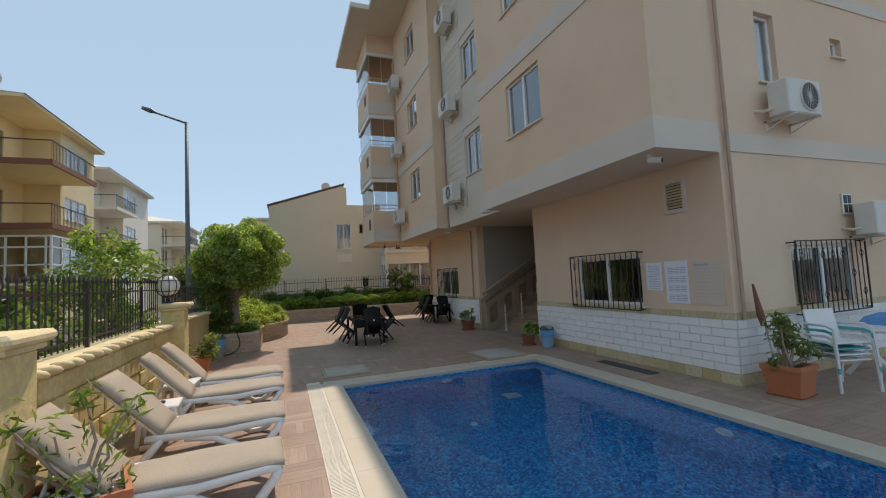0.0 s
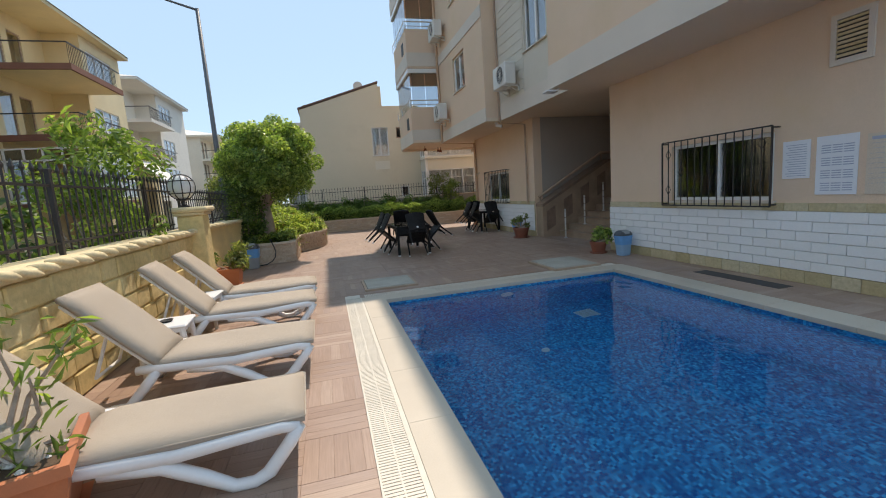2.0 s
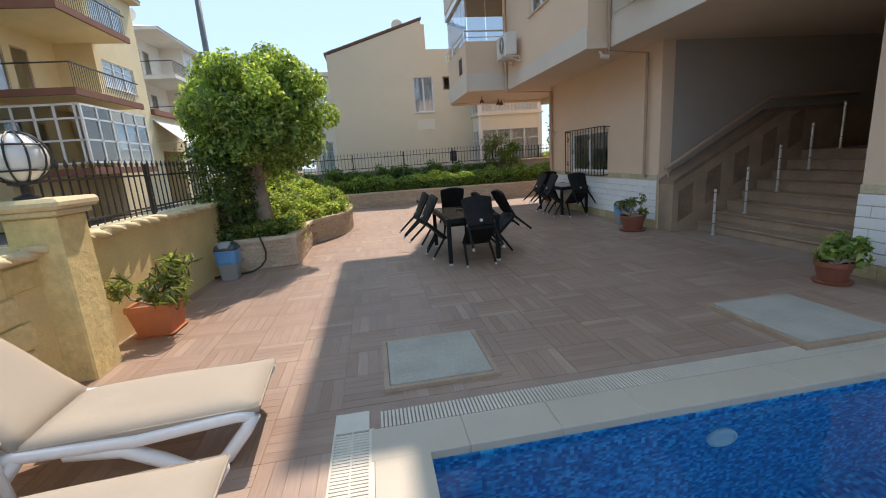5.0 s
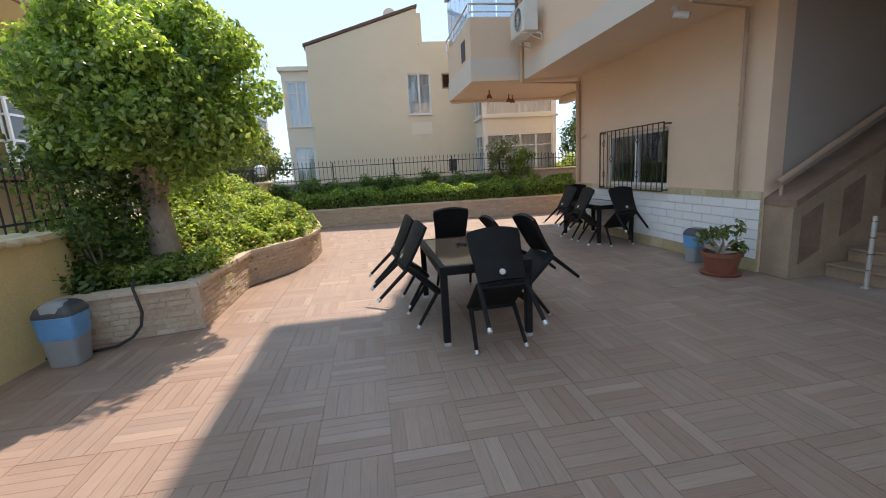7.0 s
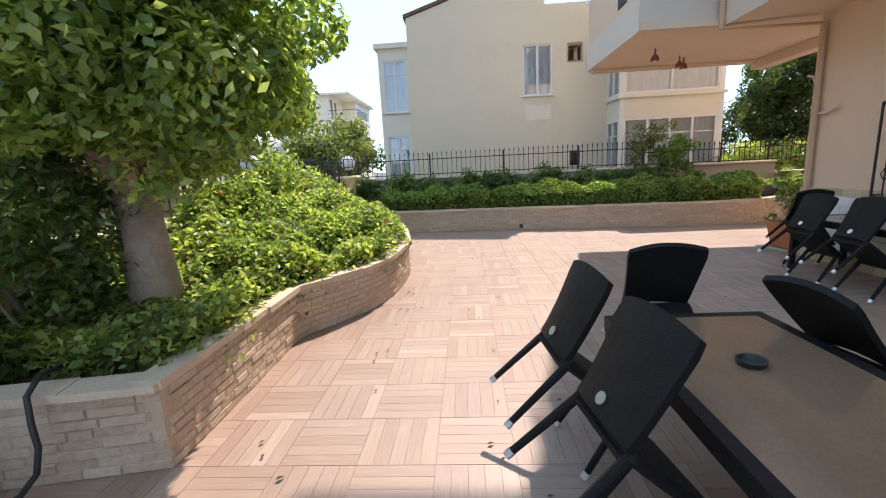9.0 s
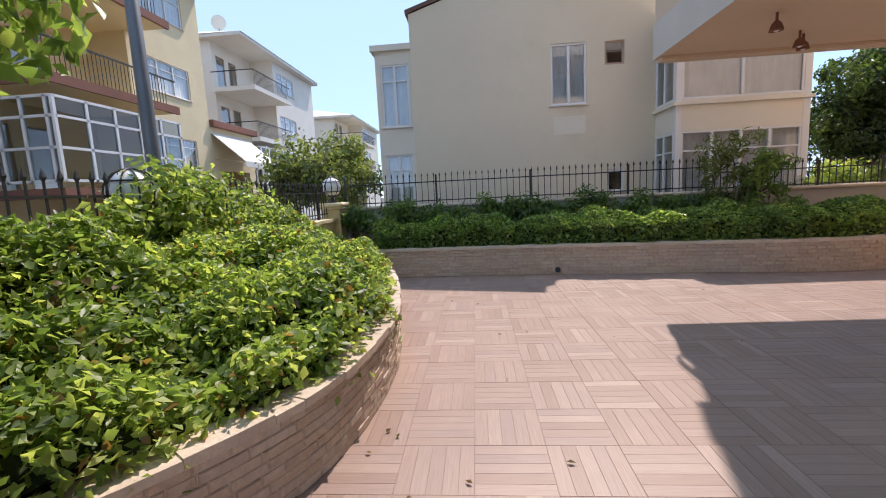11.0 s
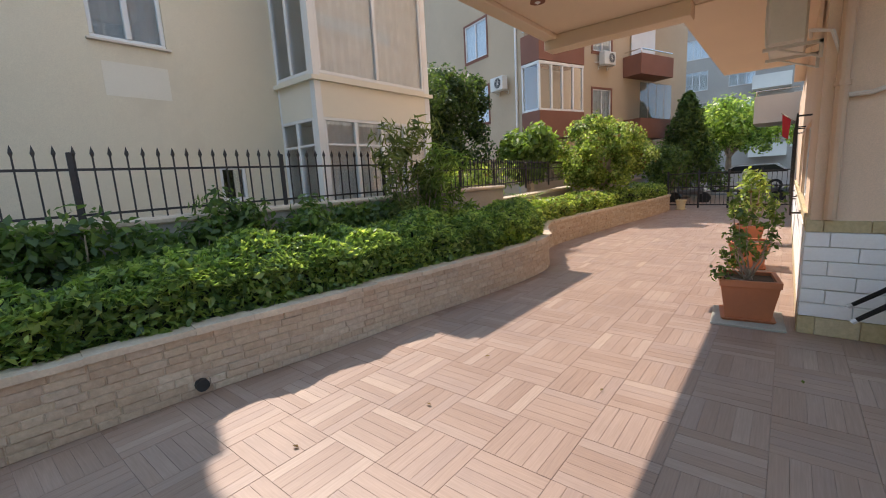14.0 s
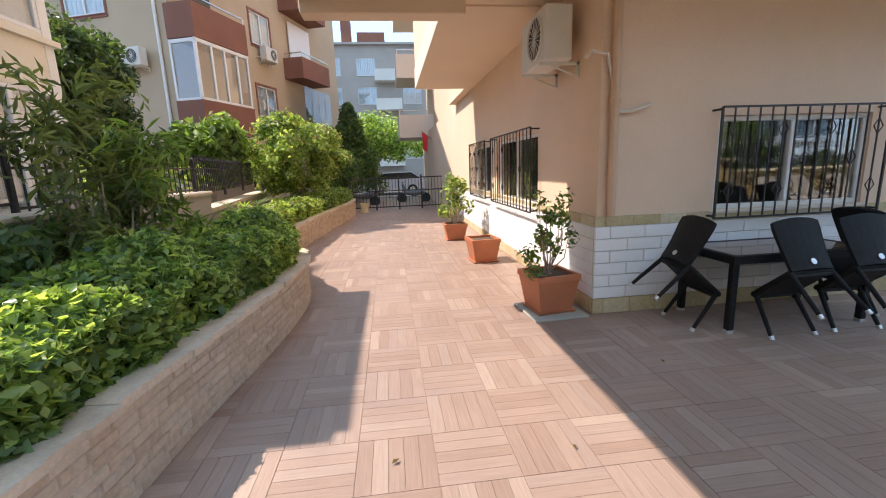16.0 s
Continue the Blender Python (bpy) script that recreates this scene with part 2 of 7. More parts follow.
BIN_BLUE = surf("blue_bin_plastic", (0.25, 0.42, 0.60), 0.4, 0.08, 3, 60, 0.05, grain=0.12)
BIN_BAG = surf("blue_bin_liner", (0.12, 0.35, 0.66), 0.3, 0.12, 6, 40, 0.6, grain=0.12)
BIN_GREY = surf("grey_bin_plastic", (0.30, 0.32, 0.33), 0.45, 0.08, 3, 60, 0.05, grain=0.12)
BIN_LID = surf("dark_bin_lid", (0.06, 0.07, 0.08), 0.4, 0.1, 3, 60, 0.05, grain=0.12)
ASPHALT = surf("street_asphalt", (0.10, 0.095, 0.09), 0.9, 0.18, 0.6, 70, 0.4)
HOUSE_TAN = surf("tan_render", (0.75, 0.66, 0.50), 0.92, 0.05, 0.35, 120, 0.2, stain=(0.69, 0.605, 0.455))
HOUSE_LIGHT = surf("light_tan_paint", (0.80, 0.735, 0.61), 0.9, 0.06, 0.5, 120, 0.1)
OCHRE = surf("ochre_render", (0.78, 0.64, 0.40), 0.92, 0.08, 0.4, 120, 0.2, stain=(0.68, 0.56, 0.36))
PALE_WALL = surf("pale_render", (0.78, 0.735, 0.65), 0.92, 0.08, 0.4, 120, 0.2)
REDBROWN = surf("red_brown_trim", (0.24, 0.10, 0.065), 0.8, 0.1, 1, 90, 0.1)
ROOF_TILE = surf("brown_roof", (0.16, 0.09, 0.065), 0.85, 0.2, 2, 40, 0.4)
GREY_WALL = surf("grey_render", (0.43, 0.385, 0.335), 0.9, 0.08, 0.4, 90, 0.2)
TAUPE_WALL = surf("taupe_render", (0.52, 0.40, 0.275), 0.9, 0.08, 0.4, 90, 0.2)
CURTAIN = surf("pale_curtain", (0.86, 0.86, 0.84), 0.9, 0.1, 3, 60, 0.2)
# dark colour stands in for the shade of rooms behind glass
ROOM_DARK = surf("painted_room_shade", (0.16, 0.15, 0.14), 0.95, 0.15, 1, 60, 0.0)
AWNING = surf("white_awning_cloth", (0.72, 0.70, 0.64), 0.9, 0.06, 2, 80, 0.1)
CAR_WHITE = surf("white_car_paint", (0.74, 0.74, 0.75), 0.25, 0.02, 2, 60, 0.0, grain=0.12)
CAR_GLASS = surf("dark_car_glass", (0.03, 0.035, 0.04), 0.08, 0.05, 2, 60, 0.0)
TYRE = surf("black_rubber", (0.03, 0.03, 0.03), 0.85, 0.15, 5, 60, 0.3)
FLAG_RED = surf("red_cloth", (0.62, 0.03, 0.03), 0.8, 0.05, 3, 90, 0.1)
TEAL = surf("turquoise_plastic", (0.05, 0.42, 0.45), 0.45, 0.05, 2, 60, 0.05, grain=0.12)
HOSE = surf("black_hose", (0.025, 0.025, 0.025), 0.5, 0.1, 5, 60, 0.1)
GALV = surf("galvanised_pole", (0.16, 0.17, 0.18), 0.5, 0.12, 2, 60, 0.1, metal=0.4)
IVY = leaf_mat("creeper_leaf", (0.10, 0.16, 0.05), (0.25, 0.34, 0.11), (0.50, 0.55, 0.24), 0.42, 0.04)
HEDGE = leaf_mat("hedge_leaf", (0.075, 0.135, 0.05), (0.19, 0.29, 0.095), (0.44, 0.53, 0.21), 0.33)
TREE_LEAF = leaf_mat("glossy_tree_leaf", (0.10, 0.17, 0.055), (0.25, 0.36, 0.12), (0.50, 0.58, 0.24), 0.28)
OLEANDER = leaf_mat("oleander_leaf", (0.09, 0.15, 0.05), (0.17, 0.26, 0.08), (0.30, 0.40, 0.13), 0.5)
DEEP_LEAF = leaf_mat("deep_green_leaf", (0.03, 0.055, 0.025), (0.06, 0.10, 0.04), (0.11, 0.16, 0.06), 0.42)
DARK_LEAF = leaf_mat("dark_shrub_leaf", (0.055, 0.10, 0.04), (0.11, 0.18, 0.065), (0.20, 0.28, 0.10), 0.42)
GREY_LEAF = leaf_mat("grey_green_leaf", (0.09, 0.12, 0.055), (0.16, 0.20, 0.09), (0.27, 0.31, 0.15), 0.6)
# near-black green: the shade between leaves, put into the colour
LEAF_GAP_SHADE = surf("painted_leaf_shade", (0.022, 0.035, 0.012), 0.95, 0.3, 5, 60, 0.8)

# ---- building blocks ----
class Geo:
    """Collects vertices and faces for one mesh."""
    def __init__(self):
        self.v, self.f, self.uv = [], [], []

    def add(self, verts, faces):
        k = len(self.v)
        self.v += [tuple(p) for p in verts]
        self.f += [tuple(i + k for i in q) for q in faces]
        return self

    def box(self, x0, x1, y0, y1, z0, z1, b=0.0, m=None):
        if x0 > x1: x0, x1 = x1, x0
        if y0 > y1: y0, y1 = y1, y0
        if z0 > z1: z0, z1 = z1, z0
        b = min(b, 0.45 * (x1 - x0), 0.45 * (y1 - y0), 0.45 * (z1 - z0))
        if b <= 0:
            vs = [(x, y, z) for x in (x0, x1) for y in (y0, y1) for z in (z0, z1)]
            fs = [(0, 1, 3, 2), (4, 6, 7, 5), (0, 4, 5, 1), (2, 3, 7, 6), (0, 2, 6, 4), (1, 5, 7, 3)]
        else:
            vs, idx = [], {}
            for i in (0, 1):
                for j in (0, 1):
                    for k in (0, 1):
                        c = ((x0, x1)[i], (y0, y1)[j], (z0, z1)[k])
                        s = (1 - 2 * i, 1 - 2 * j, 1 - 2 * k)
                        for a in range(3):
                            idx[i, j, k, a] = len(vs)
                            vs.append(tuple(c[d] + (0 if d == a else s[d] * b) for d in range(3)))
            fs = []
            for a in range(3):
                for side in (0, 1):
                    o = [d for d in range(3) if d != a]
                    q = []
                    for p, r in ((0, 0), (1, 0), (1, 1), (0, 1)):
                        key = [0, 0, 0]
                        key[a], key[o[0]], key[o[1]] = side, p, r
                        q.append(idx[(*key, a)])
                    fs.append(tuple(q if (side == 1) != (a == 1) else q[::-1]))
            for a in range(3):
                o = [d for d in range(3) if d != a]
                for p in (0, 1):
                    for r in (0, 1):
                        k0, k1 = [0, 0, 0], [0, 0, 0]
                        k0[a], k1[a] = 0, 1
                        for key in (k0, k1):
                            key[o[0]], key[o[1]] = p, r
                        q = [idx[(*k0, o[0])], idx[(*k1, o[0])], idx[(*k1, o[1])], idx[(*k0, o[1])]]
                        fs.append(tuple(q if ((p + r) % 2 == 0) == (a != 1) else q[::-1]))
            for i in (0, 1):
                for j in (0, 1):
                    for k in (0, 1):
                        q = [idx[i, j, k, a] for a in range(3)]
                        fs.append(tuple(q if (i + j + k) % 2 else q[::-1]))
        if m is not None:
            vs = [m @ Vector(p) for p in vs]
        return self.add(vs, fs)

    def tube(self, pts, r, seg=8, caps=True):
        pts = [Vector(p) for p in pts]
        rs = r if isinstance(r, (list, tuple)) else [r] * len(pts)
        vs, fs, up = [], [], None
        for i, p in enumerate(pts):
            d = (pts[min(i + 1, len(pts) - 1)] - pts[max(i - 1, 0)]).normalized()
            if up is None:
                up = d.orthogonal().normalized()
            up = (up - d * up.dot(d))
            up = up.normalized() if up.length > 1e-6 else d.orthogonal().normalized()
            w = d.cross(up)
            for k in range(seg):
                a = 2 * math.pi * k / seg
                vs.append(p + (up * math.cos(a) + w * math.sin(a)) * rs[i])
        for i in range(len(pts) - 1):
            for k in range(seg):
                a, b = i * seg + k, i * seg + (k + 1) % seg
                fs.append((a, b, b + seg, a + seg))
        if caps:
            fs.append(tuple(range(seg))[::-1])
            fs.append(tuple((len(pts) - 1) * seg + k for k in range(seg)))
        return self.add(vs, fs)

    def lathe(self, prof, x=0, y=0, seg=24):
        """prof: (radius, z) from the bottom up."""
        vs, fs = [], []
        for r, z in prof:
            for k in range(seg):
                a = 2 * math.pi * k / seg
                vs.append((x + r * math.cos(a), y + r * math.sin(a), z))
        for i in range(len(prof) - 1):
            for k in range(seg):
                a, b = i * seg + k, i * seg + (k + 1) % seg
                fs.append((a, b, b + seg, a + seg))
        fs.append(tuple(range(seg))[::-1])
        fs.append(tuple((len(prof) - 1) * seg + k for k in range(seg)))
        return self.add(vs, fs)

    def frustum(self, x, y, z0, z1, a0, b0, a1, b1):
        """A tapered box: half sizes a, b at the bottom (0) and the top (1)."""
        vs = [(x + s * a, y + t * b, z) for z, a, b in ((z0, a0, b0), (z1, a1, b1)) for s, t in ((-1, -1), (1, -1), (1, 1), (-1, 1))]
        return self.add(vs, [(3, 2, 1, 0), (4, 5, 6, 7), (0, 1, 5, 4), (1, 2, 6, 5), (2, 3, 7, 6), (3, 0, 4, 7)])

    def prism(self, poly, z0, z1):
        n = len(poly)
        vs = [(x, y, z0) for x, y in poly] + [(x, y, z1) for x, y in poly]
        fs = [tuple(range(n))[::-1], tuple(range(n, 2 * n))] + [(i, (i + 1) % n, n + (i + 1) % n, n + i) for i in range(n)]
        return self.add(vs, fs)

    def extrude(self, poly, axis, c0, c1):
        """A profile in the plane across axis ('x': poly holds y, z; 'y': x, z), drawn out from c0 to c1."""
        n = len(poly)
        at = (lambda c, p: (c, p[0], p[1])) if axis == "x" else (lambda c, p: (p[0], c, p[1]))
        vs = [at(c0, p) for p in poly] + [at(c1, p) for p in poly]
        fs = [tuple(range(n))[::-1], tuple(range(n, 2 * n))] + [(i, (i + 1) % n, n + (i + 1) % n, n + i) for i in range(n)]
        return self.add(vs, fs)

    def mesh(self, name, mat, smooth=False):
        me = bpy.data.meshes.new(name)
        me.from_pydata(self.v, [], self.f)
        me.materials.append(mat)
        if smooth:
            me.polygons.foreach_set("use_smooth", [True] * len(me.polygons))
        bm = bmesh.new()
        bm.from_mesh(me)
        bmesh.ops.recalc_face_normals(bm, faces=bm.faces)
        bm.to_mesh(me)
        bm.free()
        return me


def part(name, geo, mat, parent=None, label="", smooth=False):
    ob = new(name, geo.mesh(name, mat, smooth) if isinstance(geo, Geo) else geo)
    if parent is not None:
        ob.parent = parent
    if label:
        ob["label"] = label
    return ob


def thing(name, label, category, at=(0, 0, 0), rz=0.0, group="", kind=""):
    ob = new(name)
    ob.empty_display_size = 0.1
    ob.matrix_world = pose(*at, 0, 0, rz)
    return tagged(ob, label, category, group, kind)


def structure(name, geo, mat, label, category, smooth=False):
    return tagged(part(name, geo, mat, None, "", smooth), label, category, "", "structure")


def panel(g, axis, c0, c1, u0, u1, z0, z1, holes=()):
    """A wall panel across axis between c0 and c1, with rectangular holes (u0, u1, z0, z1)."""
    us = sorted({u0, u1, *[min(max(h[i], u0), u1) for h in holes for i in (0, 1)]})
    zs = sorted({z0, z1, *[min(max(h[i], z0), z1) for h in holes for i in (2, 3)]})
    for a, b in zip(us, us[1:]):
        runs = []
        for c, d in zip(zs, zs[1:]):
            um, zm = (a + b) / 2, (c + d) / 2
            if any(h[0] < um < h[1] and h[2] < zm < h[3] for h in holes):
                continue
            if runs and runs[-1][1] == c:
                runs[-1][1] = d
            else:
                runs.append([c, d])
        for c, d in runs:
            if axis == "x":
                g.box(c0, c1, a, b, c, d)
            else:
                g.box(a, b, c0, c1, c, d)
    return g


def ax_box(g, axis, c0, c1, u0, u1, z0, z1, b=0.0):
    return g.box(c0, c1, u0, u1, z0, z1, b) if axis == "x" else g.box(u0, u1, c0, c1, z0, z1, b)


def window(axis, face, out, u0, u1, z0, z1, panes=2, name="window", label="", glass=GLASS, frame=FRAME, depth=0.10, sill=True, curtain=False, trim=None, transom=0.0):
    """A framed window set in an opening; face: the outside of the wall, out: +1 or -1, the way it faces."""
    w = thing(name, label or "white framed window with clear panes", "window", kind="structure")
    c0, c1 = face - out * depth, face - out * (depth - 0.06)
    g = Geo()
    t = 0.055
    for a, b, c, d in ((u0, u1, z0, z0 + t), (u0, u1, z1 - t, z1), (u0, u0 + t, z0 + t, z1 - t), (u1 - t, u1, z0 + t, z1 - t)):
        ax_box(g, axis, c0, c1, a, b, c, d, 0.008)
    part("window_frame", g, frame, w)
    step = (u1 - u0 - 2 * t) / panes
    zt = z1 - t - transom
    for i in range(panes):
        a = u0 + t + i * step
        if i:
            part("mullion", ax_box(Geo(), axis, c0 + out * 0.004, c1 + out * 0.012, a - 0.035, a + 0.035, z0 + t, z1 - t, 0.006), frame, w)
        for lo, hi in ((z0 + t, zt), (zt + 0.04, z1 - t)) if transom else ((z0 + t, z1 - t),):
            p = part("pane", ax_box(Geo(), axis, c0 + out * 0.025, c0 + out * 0.033, a, a + step, lo, hi), glass, w)
            p.visible_shadow = False
    if transom:
        part("transom", ax_box(Geo(), axis, c0 + out * 0.002, c1 + out * 0.006, u0 + t, u1 - t, zt, zt + 0.04, 0.006), frame, w)
    if sill:
        part("window_sill", ax_box(Geo(), axis, c0, face + out * 0.05, u0 - 0.05, u1 + 0.05, z0 - 0.035, z0 - 0.002, 0.006), CREAM_BAND if trim is None else trim, w)
    if curtain:
        gc = Geo()
        n = max(6, int((u1 - u0) / 0.09))
        prev = None
        for i in range(n + 1):
            u = u0 + (u1 - u0) * i / n
            c = face - out * (depth + 0.02 + 0.02 * (i % 2))
            q = ((c, u, z0), (c, u, z1)) if axis == "x" else ((u, c, z0), (u, c, z1))
            if prev:
                gc.add([prev[0], q[0], q[1], prev[1]], [(0, 1, 2, 3)])
            prev = q
        part("curtain", gc, CURTAIN, w, "pale curtain drawn behind the pane")
    if trim is not None:
        g = Geo()
        k = 0.09
        for a, b, c, d in ((u0 - k, u1 + k, z1, z1 + k), (u0 - k, u0, z0, z1), (u1, u1 + k, z0, z1), (u0 - k, u1 + k, z0 - k - 0.035, z0 - 0.035)):
            ax_box(g, axis, face, face + out * 0.03, a, b, c, d, 0.005)
        part("surround", g, trim, w)
    return w


def window_grill(axis, face, out, u0, u1, z0, z1, n):
    """A black iron grill with upright bars and small diamonds, a hand's width before the wall."""
    gr = thing("window_grill", "black wrought iron window grill with diamond ornaments", "window grill")
    c = face + out * 0.13
    g = Geo()
    for zz in (z0, z1):
        ax_box(g, axis, c - 0.01, c + 0.01, u0, u1, zz - 0.01, zz + 0.01)
    for uu in (u0, u1):
        ax_box(g, axis, c - 0.01, c + 0.01, uu - 0.01, uu + 0.01, z0, z1)
        for zz in (z0 + 0.02, z1 - 0.02):
            ax_box(g, axis, face - out * 0.03, c, uu - 0.01, uu + 0.01, zz - 0.01, zz + 0.01)
    part("frame", g, GRILL, gr)
    for i in range(1, n):
        u = u0 + (u1 - u0) * i / n
        part("bar", ax_box(Geo(), axis, c - 0.006, c + 0.006, u - 0.006, u + 0.006, z0, z1), GRILL, gr)
        if i % 2 == 1:
            for zc in ((z0 + 0.25 * (z1 - z0), z1 - 0.2 * (z1 - z0)) if i % 4 == 1 else (z0 + 0.52 * (z1 - z0),)):
                r = 0.055
                at = (lambda a, b: (c, u + a, zc + b)) if axis == "x" else (lambda a, b: (u + a, c, zc + b))
                part("ornament", Geo().tube([at(0, -r * 1.5), at(r, 0), at(0, r * 1.5), at(-r, 0), at(0, -r * 1.5)], 0.006, 5), GRILL, gr)
    return gr


def leaves(n, points, size, name, mat, parent=None, up=0.6, aspect=0.55, seed=1, normals=None, spread=1.0):
    """One mesh of n folded leaves at the given points (array n x 3)."""
    rng = np.random.default_rng(seed)
    p = np.asarray(points, float)
    n = len(p)
    nor = rng.normal(size=(n, 3)) * spread
    if normals is not None:
        nor += 1.3 * normals
    nor[:, 2] += up
    nor /= np.linalg.norm(nor, axis=1)[:, None]
    d = rng.normal(size=(n, 3))
    d -= nor * (d * nor).sum(1)[:, None]
    d /= np.linalg.norm(d, axis=1)[:, None]
    w = np.cross(nor, d)
    s = (size * rng.uniform(0.65, 1.35, n))[:, None]
    base, tip = p - d * s * 0.5, p + d * s * 0.5
    mid = p - d * s * 0.08
    left, right = mid + w * s * aspect * 0.5 + nor * s * 0.12, mid - w * s * aspect * 0.5 + nor * s * 0.12
    v = np.stack([base, left, tip, right], 1).reshape(-1, 3)
    k = np.arange(n)[:, None] * 4
    tri = np.concatenate([k + [0, 1, 2], k + [0, 2, 3]], 1).reshape(-1, 3)
    me = bpy.data.meshes.new(name)
    me.vertices.add(len(v)); me.vertices.foreach_set("co", v.ravel())
    me.loops.add(tri.size); me.loops.foreach_set("vertex_index", tri.ravel().astype(np.int32))
    me.polygons.add(len(tri)); me.polygons.foreach_set("loop_start", np.arange(0, tri.size, 3, dtype=np.int32))
    me.materials.append(mat)
    me.update(calc_edges=True)
    ob = new(name, me)
    if parent is not None:
        ob.parent = parent
    return ob


def crown_points(rng, clumps, per, rr):
    """Leaf points on the shells of many small clumps; returns points and outward normals."""
    pts, nor = [], []
    for c, r in clumps:
        u = rng.normal(size=(per, 3))
        u /= np.linalg.norm(u, axis=1)[:, None]
        q = rng.uniform(1 - rr, 1.0, per)[:, None] * r
        pts.append(np.array(c) + u * q)
        nor.append(u)
    return np.concatenate(pts), np.concatenate(nor)


def clump_shell(rng, centre, rad, n, r0, r1, low=-0.97):
    """Centres and sizes of clumps that make up an uneven crown."""
    out = []
    while len(out) < n:
        u = rng.normal(size=3)
        u /= np.linalg.norm(u)
        if u[2] < low:
            continue
        k = rng.uniform(0.5, 1.04) * (1.0 if u[2] > 0 else 1.0 + 0.2 * u[2])
        out.append((tuple(centre[i] + rad[i] * u[i] * k for i in range(3)), rng.uniform(r0, r1)))
    return out

# ---- ground, pool ----
PX0, PX1, PY0, PY1 = 0.84, 4.76, -3.2, 7.16          # the pool's water edge
def ring(g, outer, inner, z0, z1):
    ox0, ox1, oy0, oy1 = outer
    ix0, ix1, iy0, iy1 = inner
    for a in ((ox0, ix0, oy0, oy1), (ix1, ox1, oy0, oy1), (ix0, ix1, oy0, iy0), (ix0, ix1, iy1, oy1)):
        g.box(*a, z0, z1)
    return g

structure("ground", ring(Geo(), (-400, 400, -400, 400), (PX0 - 0.3, PX1 + 0.3, PY0 - 0.3, PY1 + 0.3), -0.30, -0.05), ASPHALT, "grey asphalt street and ground round the houses", "ground")
floor = structure("floor", ring(Geo(), (-2.1, 26.0, -9.0, 21.4), (PX0 - 0.3, PX1 + 0.3, PY0 - 0.3, PY1 + 0.3), -0.05, -0.0035), GROUT, "courtyard floor of wood-look tiles in basket weave", "floor")

g = Geo()
D = -1.45
panel(g, "x", PX0 - 0.12, PX0, PY0 - 0.12, PY1 + 0.12, D, -0.02)
panel(g, "x", PX1, PX1 + 0.12, PY0 - 0.12, PY1 + 0.12, D, -0.02)
panel(g, "y", PY0 - 0.12, PY0, PX0, PX1, D, -0.02)
panel(g, "y", PY1, PY1 + 0.12, PX0, PX1, D, -0.02)
g.box(PX0 - 0.12, PX1 + 0.12, PY0 - 0.12, PY1 + 0.12, D - 0.1, D)
basin = structure("pool_basin", g, MOSAIC, "swimming pool basin lined with blue glass mosaic", "pool")
wtr = structure("water", Geo().add([(PX0, PY0, -0.07), (PX1, PY0, -0.07), (PX1, PY1, -0.07), (PX0, PY1, -0.07)], [(0, 1, 2, 3)]), WATER, "still clear pool water", "water")
wtr.visible_shadow = False


def pool_fitting(x, y, z, axis, s=1.0):
    f = thing("pool_light", "round white underwater pool fitting", "pool light", group="pool fittings")
    g = Geo().lathe([(r * s, h) for r, h in ((0.11, 0), (0.11, 0.02), (0.085, 0.035), (0.08, 0.02), (0.001, 0.02))], seg=20)
    if axis == "y":
        m = pose(x, y, z, 90, 0, 0)
    elif axis == "x":
        m = pose(x, y, z, 0, -90, 0)
    else:
        m = pose(x, y, z)
    g.v = [tuple(m @ Vector(p)) for p in g.v]
    part("ring", g, WHITE_PLASTIC, f)


pool_fitting(2.78, PY1 - 0.001, -0.45, "y")
pool_fitting(PX1 - 0.001, 3.2, -0.45, "x")
pool_fitting(2.7, 5.8, D, "z", 0.5)
drain = thing("pool_drain", "square white floor drain of the pool", "drain")
part("plate", Geo().box(3.72, 4.02, 6.48, 6.78, D, D + 0.02, 0.004), WHITE_PLASTIC, drain)
for i in range(6):
    part("slat", Geo().box(3.74, 4.0, 6.51 + i * 0.045, 6.53 + i * 0.045, D + 0.02, D + 0.026), GRATE_WHITE, drain)

# coping stones round the water, overflow grate outside them
coping = thing("pool_coping", "cream stone coping slabs round the pool", "pool coping", kind="structure")
def run_of(u0, u1, step):
    n = max(1, round((u1 - u0) / step))
    return [(u0 + (u1 - u0) * i / n + 0.0003, u0 + (u1 - u0) * (i + 1) / n - 0.0003) for i in range(n)]
for a, b in run_of(PY0, PY1, 0.9):
    part("slab", Geo().box(PX0 - 0.30, PX0 + 0.02, a, b, -0.045, 0.012, 0.0025), COPING, coping)
    part("slab", Geo().box(PX1 - 0.02, PX1 + 0.36, a, b, -0.045, 0.012, 0.005), COPING, coping)
for a, b in run_of(PX0 - 0.32, PX1 + 0.36, 0.6):
    part("slab", Geo().box(a, b, PY1 - 0.02, PY1 + 0.28, -0.045, 0.0125, 0.005), COPING, coping)
    part("slab", Geo().box(a, b, PY0 - 0.34, PY0 + 0.02, -0.045, 0.0125, 0.005), COPING, coping)
grate = thing("overflow_grate", "white plastic overflow grate beside the pool", "drain grate", kind="structure")
part("channel", Geo().box(PX0 - 0.545, PX0 - 0.325, PY0, PY1 + 0.52, -0.03, -0.007), DARK_VOID, grate)
part("channel", Geo().box(PX0 - 0.325, PX1 + 0.3, PY1 + 0.285, PY1 + 0.475, -0.03, -0.007), DARK_VOID, grate)
